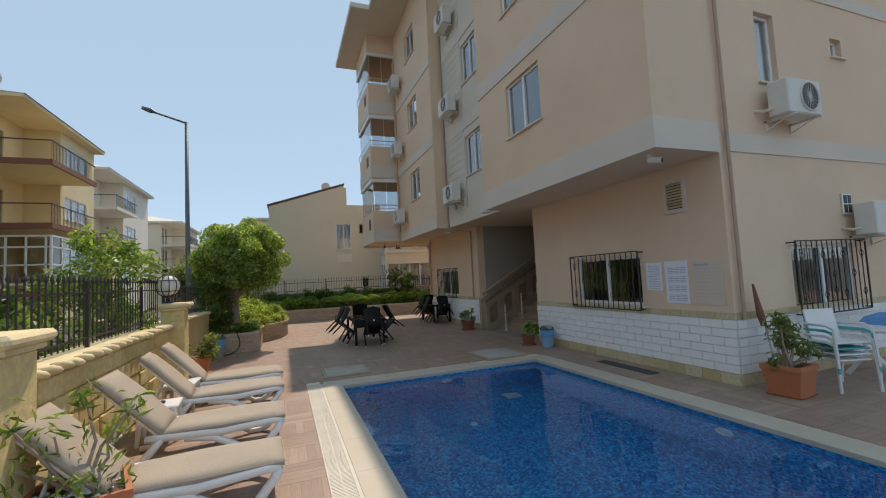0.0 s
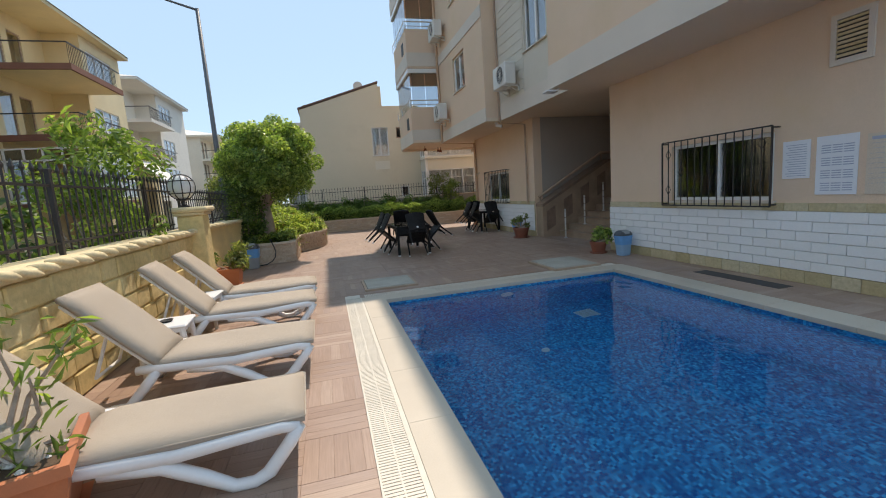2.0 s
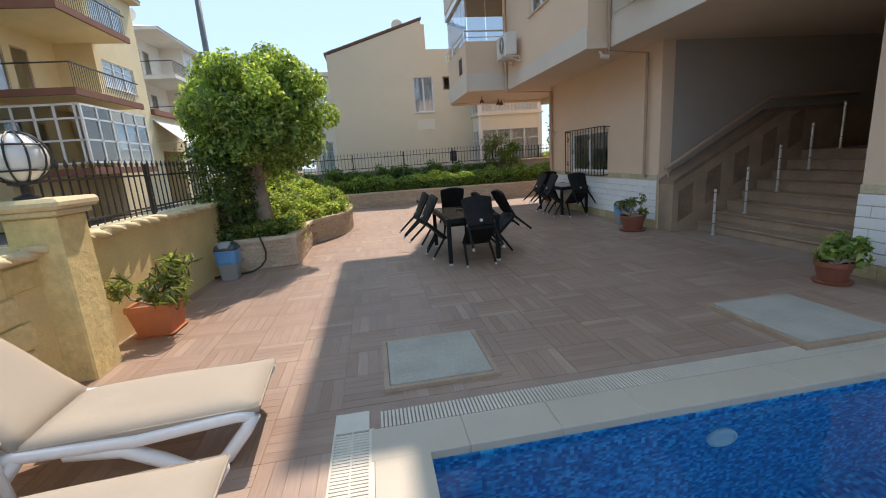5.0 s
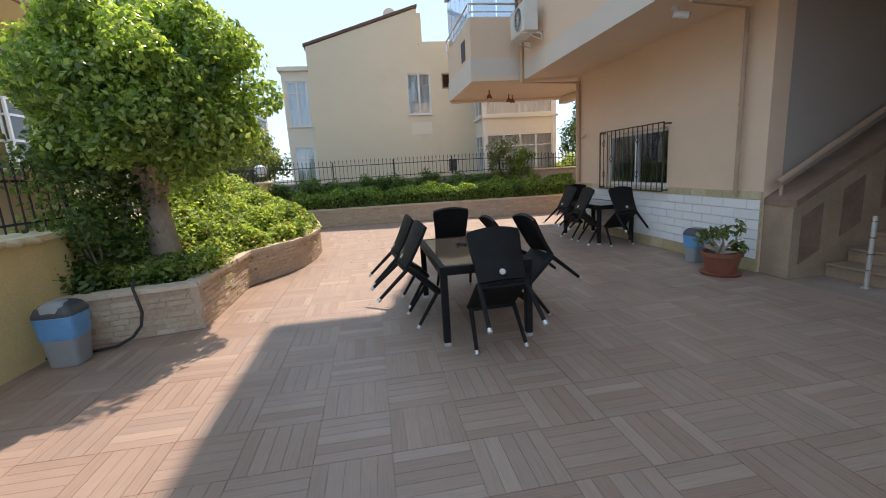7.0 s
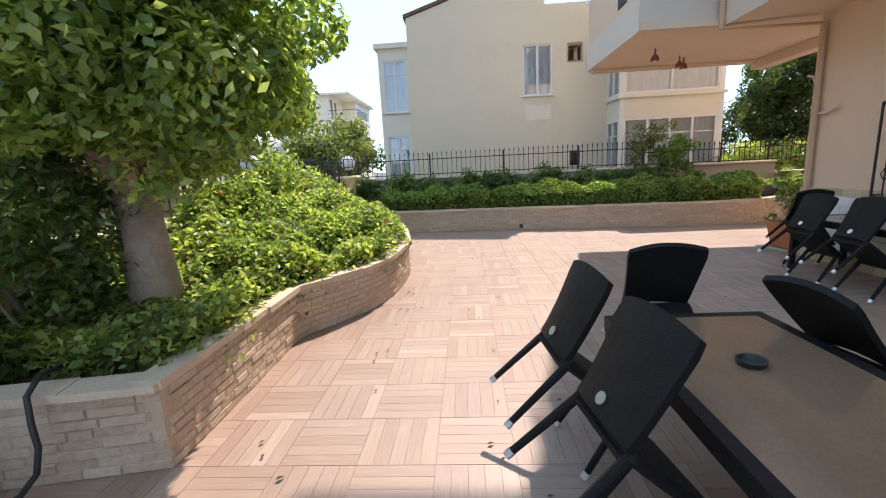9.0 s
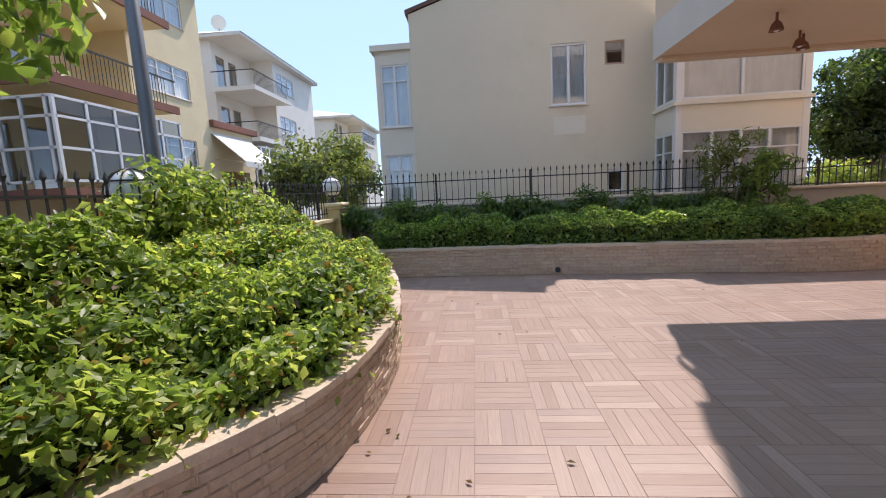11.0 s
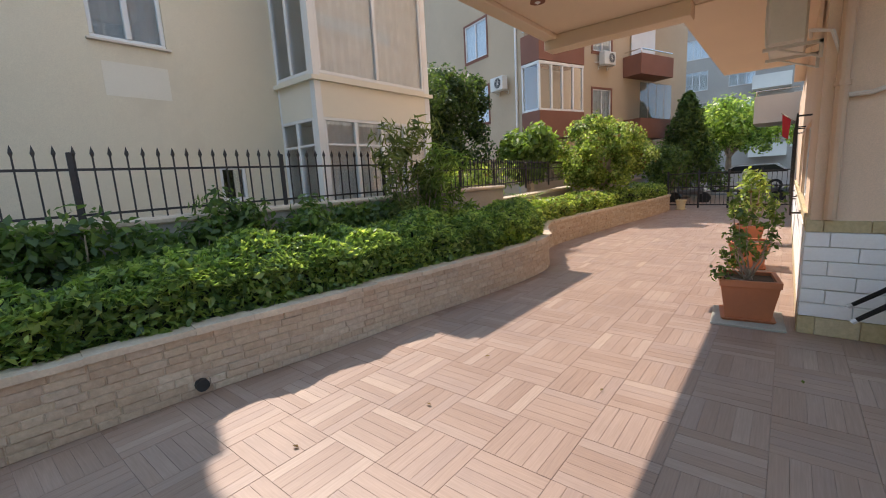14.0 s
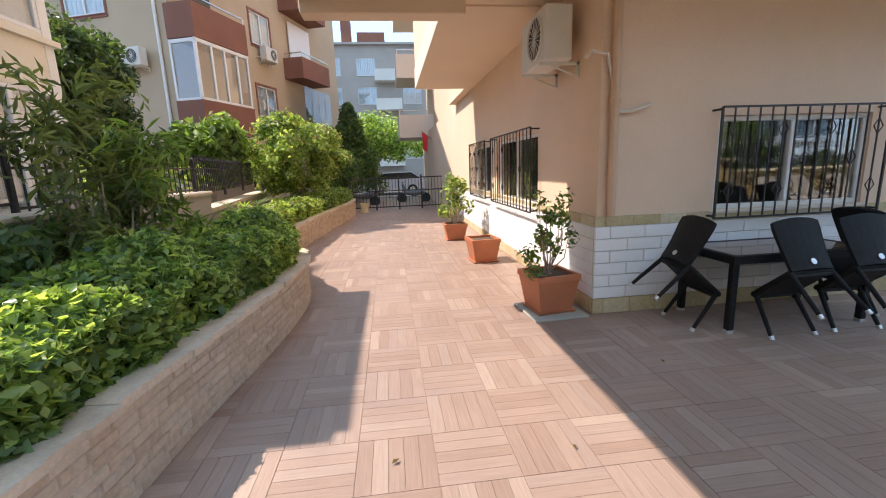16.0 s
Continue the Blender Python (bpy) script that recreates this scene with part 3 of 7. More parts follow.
part("rim", Geo().box(PX0 - 0.335, PX0 - 0.302, PY0, PY1 + 0.29, -0.02, 0.011).box(PX0 - 0.552, PX0 - 0.54, PY0, PY1 + 0.5, -0.02, 0.011).box(PX0 - 0.44, PX0 - 0.43, PY0, PY1 + 0.3, -0.02, 0.007), GRATE_WHITE, grate)
sl_v = Geo().box(-0.105, 0.105, -0.0095, 0.0095, -0.012, 0.006).mesh("slat", GRATE_WHITE)
sl_h = Geo().box(-0.008, 0.008, -0.09, 0.09, -0.012, 0.006).mesh("slat", GRATE_WHITE)
y = 1.0
while y < PY1 + 0.28:
    part("slat", sl_v, None, grate).location = (PX0 - 0.435, y, 0)
    y += 0.026
g = Geo()
y = PY0
while y < 1.0:
    g.box(PX0 - 0.54, PX0 - 0.33, y - 0.0095, y + 0.0095, -0.012, 0.006)
    y += 0.026
x = PX0 + 2.2
while x < PX1 + 0.3:
    g.box(x - 0.008, x + 0.008, PY1 + 0.29, PY1 + 0.47, -0.012, 0.006)
    x += 0.026
tagged(part("slats", g, GRATE_WHITE, grate), kind="stuff")
x = PX0 - 0.25
while x < PX0 + 2.2:
    part("slat", sl_h, None, grate).location = (x, PY1 + 0.38, 0)
    x += 0.026
part("corner_tile", Geo().box(PX0 - 0.545, PX0 - 0.33, PY1 + 0.29, PY1 + 0.5, -0.02, 0.01, 0.004), GRATE_WHITE, grate)


def hatch(x0, x1, y0, y1, z):
    h = thing("access_hatch", "square grey concrete access hatch in the floor", "hatch", group="floor hatches")
    part("frame", ring(Geo(), (x0 - 0.04, x1 + 0.04, y0 - 0.04, y1 + 0.04), (x0, x1, y0, y1), -0.007, z), STEP_STONE, h)
    part("cover", Geo().box(x0 + 0.006, x1 - 0.006, y0 + 0.006, y1 - 0.006, -0.007, z + 0.012, 0.006), HATCH, h)
hatch(0.66, 1.46, 7.9, 8.68, 0.03)
hatch(3.9, 4.75, 7.58, 8.52, 0.04)
gutter = thing("floor_gutter", "dark drain strip along the wall foot", "drain grate")
part("grid", Geo().box(5.55, 5.8, 5.0, 6.3, -0.007, 0.004), AC_DARK, gutter)

# ---- the apartment house over the pool ----
WX, SY, NY = 6.06, 3.86, 17.25
RY0, RY1 = 8.92, 12.36                                 # stair recess
ST = 2.85                                              # storey
Z1 = 3.42                                              # underside of the first floor
house = thing("apartment_house", "peach apartment house with overhanging upper floors", "building", kind="structure")
WIN_W = [(5.5, 7.26, 1.07, 2.0), (14.15, 15.95, 1.05, 2.02)]
g = Geo()
panel(g, "x", WX, WX + 0.25, SY, RY0, 0, Z1, [WIN_W[0]])
panel(g, "x", WX, WX + 0.25, RY1, NY, 0, Z1, [WIN_W[1]])
WIN_S = [(7.48, 9.14, 0.96, 2.0)]
panel(g, "y", SY, SY + 0.25, WX + 0.25, 15.0, 0, Z1, WIN_S)
WIN_N = [(7.82, 10.05, 0.98, 2.04), (10.68, 12.25, 0.98, 2.04)]
panel(g, "y", NY - 0.25, NY, WX + 0.25, 27.5, 0, Z1, WIN_N)
panel(g, "x", 14.75, 15.0, SY + 0.25, NY - 0.25, 0, Z1)
part("ground_floor_wall", g, PEACH, house)
# recess walls: part of their darkness is shade put into the paint colour
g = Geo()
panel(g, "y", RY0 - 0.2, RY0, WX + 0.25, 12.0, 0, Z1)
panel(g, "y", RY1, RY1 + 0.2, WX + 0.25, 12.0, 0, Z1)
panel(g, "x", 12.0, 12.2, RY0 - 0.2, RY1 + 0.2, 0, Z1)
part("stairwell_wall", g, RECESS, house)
# floor of the upper storeys: the soffit slab
g = Geo()
g.box(4.8, 15.0, SY, 9.15, Z1, Z1 + 0.1)
g.box(5.27, 15.0, 9.15, 12.8, Z1, Z1 + 0.1)
g.box(4.84, 15.0, 12.8, 17.45, Z1, Z1 + 0.1)
g.box(3.65, 7.2, 17.45, 20.2, Z1 + 0.02, Z1 + 0.12)
g.box(7.2, 12.4, 17.45, 18.6, Z1, Z1 + 0.1)
part("soffit", g, SOFFIT, house)
part("soffit_beam", Geo().box(6.95, 7.21, 18.4, 20.19, Z1 - 0.16, Z1 + 0.02, 0.01).box(3.67, 6.95, 20.0, 20.19, Z1 - 0.04, Z1 + 0.02, 0.01), SOFFIT, house)
TOP = Z1 + 3 * ST + 0.75
def storey_windows(y0, y1, k0=0, k1=3, lo=4.72, hi=5.9):
    return [(y0, y1, lo + ST * k, hi + ST * k) for k in range(k0, k1)]
WA = storey_windows(6.45, 7.75, lo=4.82, hi=6.02)
WB = storey_windows(10.02, 11.12, lo=4.8, hi=6.03)
WC = storey_windows(14.45, 15.65, lo=4.84, hi=5.98)
g = Geo()
panel(g, "x", 4.8, 5.0, SY, 9.15, Z1 + 0.1, TOP, WA)
panel(g, "x", 4.84, 5.04, 12.8, 17.45, Z1 + 0.1, TOP, WC)
g.box(5.0, 5.27, 8.95, 9.15, Z1 + 0.1, TOP)
g.box(5.04, 5.27, 12.8, 13.0, Z1 + 0.1, TOP)
WSU = [(7.16, 7.64, 4.64, 5.82), (9.17, 9.5, 5.34, 5.68), (7.16, 7.64, 7.49, 8.67), (9.17, 9.5, 8.19, 8.53)]
panel(g, "y", SY, SY + 0.2, 5.0, 15.0, Z1 + 0.1, TOP, WSU)
panel(g, "y", 18.4, 18.6, 7.2, 12.4, Z1 + 0.1, TOP)
panel(g, "x", 12.2, 12.4, 17.0, 18.4, Z1 + 0.1, TOP)
panel(g, "x", 14.8, 15.0, SY + 0.2, 17.4, Z1 + 0.1, TOP)
panel(g, "y", 17.2, 17.4, 12.4, 14.8, Z1 + 0.1, TOP)
part("upper_wall", g, PEACH, house)
g = Geo()
panel(g, "x", 5.27, 5.47, 9.15, 12.8, Z1 + 0.1, TOP, WB)
part("siding_wall", g, SIDING, house)
gb = Geo()
for k in range(34):
    z = Z1 + 0.3 + k * 0.24
    if z > TOP - 0.1:
        break
    for a, b in ((9.16, 9.96), (11.18, 12.79)):
        gb.box(5.258, 5.27, a, b, z, z + 0.225, 0.004)
part("siding_board", gb, SIDING, house)
# pale bands at each floor
for k in range(3):
    z = Z1 + ST * k
    h = 0.45 if k == 0 else 0.38
    g = Geo()
    g.box(4.775, 4.8, SY - 0.025, 9.15, z, z + h)
    g.box(4.8, WX, SY - 0.025, SY, z, z + h)
    g.box(WX + 0.12, 15.0, SY - 0.02, SY, z + 0.03, z + h - 0.12)
    g.box(4.815, 4.84, 12.78, 17.45, z, z + h * 0.85)
    g.box(5.247, 5.257, 9.15, 12.8, z, z + h)
    g.box(7.21, 12.4, 18.6, 18.62, z, z + h)
    part("floor_band", g, CREAM_BAND, house)
# corner block with glazed balconies
g = Geo()
DX, DY0, DY1 = 3.65, 17.5, 20.2
for k in range(3):
    z = Z1 + 0.12 + ST * k
    panel(g, "x", DX, DX + 0.15, DY0, DY1, z, z + 1.25, [(18.05, 18.45, z + 0.5, z + 0.95)])
    panel(g, "y", DY0, DY0 + 0.15, DX + 0.15, 4.84, z, z + 1.25)
    panel(g, "y", DY1 - 0.15, DY1, DX + 0.15, 7.2, z, z + 1.25)
    panel(g, "x", 7.05, 7.2, 18.6, DY1 - 0.15, z, z + ST - 0.12 + (0.75 if k == 2 else 0))
    g.box(DX, 7.2, DY0, DY1, z + ST - 0.17, z + ST - 0.02 + (0.72 if k == 2 else 0))
    panel(g, "x", 5.6, 5.75, DY0, DY1 - 0.15, z, z + ST - 0.17)
part("balcony_wall", g, PEACH, house)
for k in range(3):
    z = Z1 + 0.1 + ST * k
    gf = Geo().box(DX - 0.02, DX, DY0 - 0.02, DY1 + 0.02, z - 0.08, z + 0.42).box(DX, 4.84, DY0 - 0.02, DY0, z - 0.08, z + 0.42).box(DX, 7.22, DY1, DY1 + 0.02, z - 0.08, z + 0.42)
    part("balcony_band", gf, CREAM_BAND, house)
    z = Z1 + 0.12 + ST * k
    bal = part("balcony_glazing", Geo().box(DX - 0.02, DX + 0.12, DY0 - 0.02, DY1 + 0.02, z + 2.52, z + 2.66).box(DX + 0.12, 4.84, DY0 - 0.02, DY0 + 0.12, z + 2.52, z + 2.66), FRAME, house, "folding glass balcony enclosure")
    for i in range(5):
        a = DY0 + 0.06 + i * 0.53
        p = part("pane", Geo().box(DX + 0.05, DX + 0.06, a, a + 0.5, z + 1.27, z + 2.52), TINT_GLASS, bal)
    for i in range(2):
        a = DX + 0.1 + i * 0.55
        p = part("pane", Geo().box(a, a + 0.52, DY0 + 0.05, DY0 + 0.06, z + 1.27, z + 2.52), TINT_GLASS, bal)
    part("rail", Geo().tube([(DX - 0.03, DY1, z + 1.5), (DX - 0.03, DY0 - 0.03, z + 1.5), (4.8, DY0 - 0.03, z + 1.5)], 0.022, 8).tube([(DX - 0.03, DY1, z + 1.34), (DX - 0.03, DY0 - 0.03, z + 1.34), (4.8, DY0 - 0.03, z + 1.34)], 0.012, 6)
         .tube([(DX - 0.03, DY0 - 0.03, z + 1.22), (DX - 0.03, DY0 - 0.03, z + 1.5)], 0.018, 6).tube([(DX - 0.03, 19.2, z + 1.22), (DX - 0.03, 19.2, z + 1.5)], 0.018, 6).tube([(DX - 0.03, DY1, z + 1.22), (DX - 0.03, DY1, z + 1.5)], 0.018, 6), STEEL, bal)
    part("vent_cover", Geo().box(DX - 0.012, DX + 0.1, 18.05, 18.45, z + 0.5, z + 0.95, 0.006), AC_DARK, house)
# eaves and roof
g = Geo()
g.box(3.45, 15.4, SY - 0.5, 15.75, TOP, TOP + 0.22, 0.02)
g.box(2.72, 7.75, 15.75, 20.85, TOP, TOP + 0.22, 0.02)
g.box(7.75, 12.9, 15.75, 19.05, TOP, TOP + 0.22, 0.02)
part("eave", g, CREAM_BAND, house)
g = Geo()
g.add([(3.7, SY - 0.55, TOP + 0.22), (15.4, SY - 0.55, TOP + 0.22), (15.4, 18, TOP + 0.22), (3.7, 18, TOP + 0.22), (9.5, 6, TOP + 1.6), (9.5, 15, TOP + 1.6)], [(0, 1, 4), (1, 2, 5, 4), (2, 3, 5), (3, 0, 4, 5)])
part("roof", g, ROOF_TILE, house)
# side wing further along the lane, with balconies
g = Geo()
g.box(12.4, 27.5, 12.5, NY - 0.3, Z1, TOP)
part("east_wing", g, PEACH, house)
for k in range(3):
    z = Z1 + ST * k - 0.3
    for x0, x1 in ((23.9, 26.6),):
        b = part("balcony", Geo().box(x0, x1, NY - 0.3, 18.7, z, z + 0.16).box(x0, x1, 18.6, 18.7, z + 0.16, z + 1.1).box(x0, x0 + 0.1, NY - 0.3, 18.6, z + 0.16, z + 1.1).box(x1 - 0.1, x1, NY - 0.3, 18.6, z + 0.16, z + 1.1), CREAM_BAND, house)
        part("rail", Geo().tube([(x0 + 0.05, NY, z + 1.3), (x0 + 0.05, 18.65, z + 1.3), (x1 - 0.05, 18.65, z + 1.3), (x1 - 0.05, NY, z + 1.3)], 0.025, 6).tube([(x0 + 0.05, 18.65, z + 1.1), (x0 + 0.05, 18.65, z + 1.3)], 0.02, 6).tube([(x1 - 0.05, 18.65, z + 1.1), (x1 - 0.05, 18.65, z + 1.3)], 0.02, 6), STEEL, b)

# dark sheets added behind the panes, coloured as unlit rooms
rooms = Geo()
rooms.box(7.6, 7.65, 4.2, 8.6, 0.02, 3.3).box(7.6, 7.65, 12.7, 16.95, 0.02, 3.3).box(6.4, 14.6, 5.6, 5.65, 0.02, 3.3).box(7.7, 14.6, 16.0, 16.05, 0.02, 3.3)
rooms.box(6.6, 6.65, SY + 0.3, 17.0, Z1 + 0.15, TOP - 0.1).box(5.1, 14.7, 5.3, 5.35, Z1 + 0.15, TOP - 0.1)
structure("inner_wall", rooms, ROOM_DARK, "dark backing sheets behind the panes, standing in for unlit rooms", "wall")

n_win = 0
for (a, b, lo, hi), cur in zip(WA + WB + WC, (0,) * 9):
    face = 4.8 if a < 9 else (5.27 if a < 12 else 4.84)
    window("x", face, -1, a, b, lo, hi, 2, "window", "white framed sliding window in peach wall", curtain=False, depth=0.12)
for a, b, lo, hi in WSU:
    window("y", SY, -1, a, b, lo, hi, 1, "window", "small white framed window in peach wall", curtain=True, depth=0.14)
for a, b, lo, hi in WIN_W:
    window("x", WX, -1, a, b, lo, hi, 2, "window", "white framed sliding window behind an iron grill", curtain=False)
    window_grill("x", WX, -1, a - 0.06, b + 0.08, lo - 0.07, hi + 0.07, 14)
for a, b, lo, hi in WIN_S:
    window("y", SY, -1, a, b, lo, hi, 2, "window", "white framed window behind an iron grill")
    window_grill("y", SY, -1, a - 0.1, b + 0.1, lo - 0.06, hi + 0.06, 14)
for a, b, lo, hi in WIN_N:
    window("y", NY, 1, a, b, lo, hi, 2, "window", "white framed window behind an iron grill")
    window_grill("y", NY, 1, a - 0.06, b + 0.06, lo - 0.06, hi + 0.06, 14)

# ---- stairs in the recess ----
stairs = thing("stairs", "beige stone stairs rising into the dark recess", "stairs", kind="structure")
RISE, RUN = 0.165, 0.305
for i in range(8):
    x0 = 6.6 + RUN * i
    st = part("step", Geo().box(x0, 12.0 if i == 7 else x0 + 0.62, RY0 + 0.002, 11.95, RISE * i - (0.0 if i == 0 else 0.02), RISE * (i + 1) - 0.03), STEP_STONE, stairs)
    part("tread", Geo().box(x0 - 0.03, (12.0 if i == 7 else x0 + 0.32), RY0 + 0.004, 11.94, RISE * (i + 1) - 0.03, RISE * (i + 1), 0.006), STEP_STONE, st)
poly = [(6.08, 0.0), (9.2, 0.0), (12.0, 0.0), (12.0, 2.05), (8.25, 2.05), (6.08, 0.88)]
part("parapet", Geo().extrude(poly, "y", 11.97, RY1 - 0.01), STEP_STONE, stairs, "sloping beige parapet with brown marble panels")
part("parapet_cap", Geo().extrude([(6.07, 0.877), (8.25, 2.05), (9.6, 2.05), (9.6, 2.12), (8.23, 2.12), (6.07, 0.96)], "y", 11.93, RY1 - 0.008), BROWN_STONE, stairs)
for i in range(5):
    x0 = 6.2 + i * 0.56
    zc = 0.48 + (x0 - 6.2) * 0.53
    part("panel", Geo().extrude([(x0, zc - 0.3), (x0 + 0.28, zc - 0.15), (x0 + 0.28, zc + 0.42), (x0, zc + 0.27)], "y", 11.955, 11.972), BROWN_STONE, stairs, "brown marble panel")
rail = thing("stair_rail", "steel stair railing posts beside the steps", "railing")
for i in range(5):
    x0 = 6.45 + i * 0.61
    z0 = max(0.0, RISE * (2 * i))
    post = part("post", Geo().tube([(x0, 11.4, z0), (x0, 11.4, z0 + 0.8)], 0.022, 10).lathe([(0.045, z0), (0.045, z0 + 0.015)], x0, 11.4, 12), ALU, rail)
    for q in range(4):
        part("collar", Geo().tube([(x0, 11.4, z0 + 0.2 + 0.18 * q), (x0, 11.4, z0 + 0.215 + 0.18 * q)], 0.026, 10), STEEL, post)
part("wall_rail", Geo().tube([(6.09, 12.2, 1.155), (8.2, 12.2, 2.33), (10.2, 12.2, 2.33)], 0.04, 8).tube([(6.14, 12.2, 0.95), (6.14, 12.2, 1.17)], 0.02, 6).tube([(8.2, 12.2, 2.08), (8.2, 12.2, 2.33)], 0.02, 6), PIPE, rail, "brown wooden handrail on the parapet")
cab = thing("meter_cabinet", "pale metal cabinet at the head of the stairs", "cabinet")
part("body", Geo().box(10.6, 11.2, 10.2, 11.0, 1.36, 2.6, 0.01), AC_WHITE, cab)
part("door", Geo().box(10.585, 10.6, 10.24, 10.96, 1.42, 2.54, 0.004), AC_WHITE, cab)

# ---- pipes, lamps, cameras, boxes on the house ----
def pipe(label, pts, r, mat):
    p = thing("drain_pipe", label, "pipe")
    part("tube", Geo().tube(pts, r, 10), mat, p)
    for a, b in zip(pts, pts[1:]):
        if abs(a[2] - b[2]) > 1.5:
            part("clamp", Geo().tube([(a[0], a[1], (a[2] + b[2]) / 2 - 0.02), (a[0], a[1], (a[2] + b[2]) / 2 + 0.02)], r * 1.25, 10), mat, p)
pipe("brown drain pipe down the south corner", [(6.18, SY - 0.06, 0.95), (6.18, SY - 0.06, 11.9)], 0.028, PIPE)
pipe("thin brown drain pipe down the recess", [(5.22, 12.72, 10.8), (5.22, 12.72, Z1 - 0.06), (6.0, 12.72, Z1 - 0.12), (6.0, 12.72, 1.0)], 0.028, PIPE)
pipe("peach drain pipe under the corner block", [(4.78, 17.4, 11.5), (4.78, 17.4, Z1 - 0.05), (6.0, 17.13, Z1 - 0.13), (6.0, 17.13, 1.06)], 0.045, PEACH_PIPE)


def air_conditioner(x, y, z, axis, out, label="white outdoor air conditioner unit on wall brackets"):
    """axis: normal of the wall that carries it at (x, y); z: the casing's foot."""
    ac = thing("air_conditioner", label, "air conditioner", (x, y, z), {("x", -1): 0, ("x", 1): 180, ("y", -1): 90, ("y", 1): -90}[axis, out], group="outdoor air conditioners")
    part("casing", Geo().box(-0.42, -0.12, -0.4, 0.4, 0, 0.55, 0.02), AC_WHITE, ac)
    part("fan_ring", Geo().tube([(-0.43, -0.1 + 0.22 * math.cos(a * math.pi / 12), 0.28 + 0.22 * math.sin(a * math.pi / 12)) for a in range(25)], 0.014, 6), AC_WHITE, ac)
    gf = Geo().lathe([(0.205, 0), (0.205, 0.004)], seg=24)
    gf.v = [(-0.421 - q[2], -0.1 + q[0], 0.28 + q[1]) for q in gf.v]
    part("fan_opening", gf, AC_DARK, ac)
    gb = Geo()
    for i in range(9):
        a = i * math.pi / 9
        gb.tube([(-0.432, -0.1 - 0.2 * math.cos(a), 0.28 - 0.2 * math.sin(a)), (-0.432, -0.1 + 0.2 * math.cos(a), 0.28 + 0.2 * math.sin(a))], 0.004, 4)
    tagged(part("fan_guard", gb, AC_WHITE, ac), kind="stuff")
    for s in (-0.3, 0.3):
        part("bracket", Geo().box(-0.45, 0.0, s - 0.015, s + 0.015, -0.03, 0).box(-0.03, 0.0, s - 0.015, s + 0.015, -0.16, 0).tube([(-0.02, s, -0.15), (-0.36, s, -0.015)], 0.009, 6), AC_WHITE, ac)
    part("hose", Geo().tube([(-0.2, 0.4, 0.12), (-0.15, 0.5, 0.1), (0.0, 0.52, 0.14)], 0.022, 6), CREAM_BAND, ac)
    return ac

for k in range(3):
    air_conditioner(5.25, 11.75, 4.1 + ST * k, "x", -1)
    air_conditioner(4.82, 16.6, 4.12 + ST * k, "x", -1)
air_conditioner(7.48, SY, 3.98, "y", -1, "white air conditioner with dark side on the south wall")
air_conditioner(9.42, SY, 2.12, "y", -1, "white air conditioner beside the grilled window")
air_conditioner(6.86, NY, 2.66, "y", 1, "white air conditioner above the lane corner")
cable = thing("cable", "pale cable conduit on the wall", "cable")
part("run", Geo().tube([(6.03, 17.15, 2.08), (6.02, 16.95, 2.08), (6.0, 16.75, 2.14)], 0.02, 6).tube([(6.2, 17.35, 2.62), (6.03, 17.36, 2.64), (6.0, 17.22, 2.6), (6.04, 17.12, 2.3)], 0.016, 6), CREAM_BAND, cable)


def security_camera(x, y, z, rz):
    c = thing("security_camera", "small white security camera under the overhang", "camera", (x, y, z), rz)
    part("mount", Geo().lathe([(0.05, -0.03), (0.05, 0.0)], seg=14), WHITE_PLASTIC, c)
    part("arm", Geo().tube([(0, 0, -0.02), (0, -0.05, -0.09)], 0.016, 8), WHITE_PLASTIC, c)
    part("body", Geo().tube([(0, 0.02, -0.08), (0, -0.16, -0.12)], [0.042, 0.046], 12), WHITE_PLASTIC, c)
    part("lens", Geo().tube([(0, -0.158, -0.12), (0, -0.17, -0.123)], 0.034, 12), AC_DARK, c)
security_camera(5.0, 4.15, Z1, 30)
security_camera(5.25, 13.05, Z1, 60)
def ceiling_spot(x, y, label):
    s = thing("spot_lamp", label, "lamp", (x, y, Z1 + 0.02), 0)
    part("stem", Geo().tube([(0, 0, 0.01), (0, 0, -0.09)], 0.015, 8), REDBROWN, s)
    part("shade", Geo().lathe([(0.075, -0.2), (0.05, -0.12), (0.02, -0.09)], seg=14), REDBROWN, s)
    part("bulb", Geo().lathe([(0.0, -0.22), (0.03, -0.2), (0.03, -0.17)], seg=10), LAMP_GLOBE, s)
ceiling_spot(5.1, 19.3, "brown triple spot lamp under the corner block")
ceiling_spot(5.25, 19.45, "brown triple spot lamp under the corner block")
ceiling_spot(4.35, 18.6, "small brown spot lamp under the corner block")
fl = thing("flood_lamp", "flat white flood lamp under the slab edge", "lamp", (4.95, 9.0, Z1), 0)
part("arm", Geo().tube([(0, 0, 0), (-0.1, 0, -0.06)], 0.014, 6), WHITE_PLASTIC, fl)
part("head", Geo().box(-0.34, -0.08, -0.1, 0.1, -0.09, -0.05, 0.01), WHITE_PLASTIC, fl)

vent = thing("wall_vent", "cream framed louvred wall vent", "vent")
part("frame", ring(Geo(), (4.46, 4.88, 2.64, 3.2), (4.52, 4.82, 2.7, 3.14), 0, 0.03), CREAM_BAND, vent)
vent.children[0].data.transform(Matrix(((0, 0, -1, WX), (1, 0, 0, 0), (0, 1, 0, 0), (0, 0, 0, 1))))
part("backing", Geo().box(WX - 0.005, WX - 0.001, 4.52, 4.82, 2.71, 3.15), AC_DARK, vent)
for i in range(9):
    part("slat", Geo().box(WX - 0.025, WX - 0.008, 4.52, 4.82, 2.725 + i * 0.047, 2.755 + i * 0.047), TAN_TILE, vent)
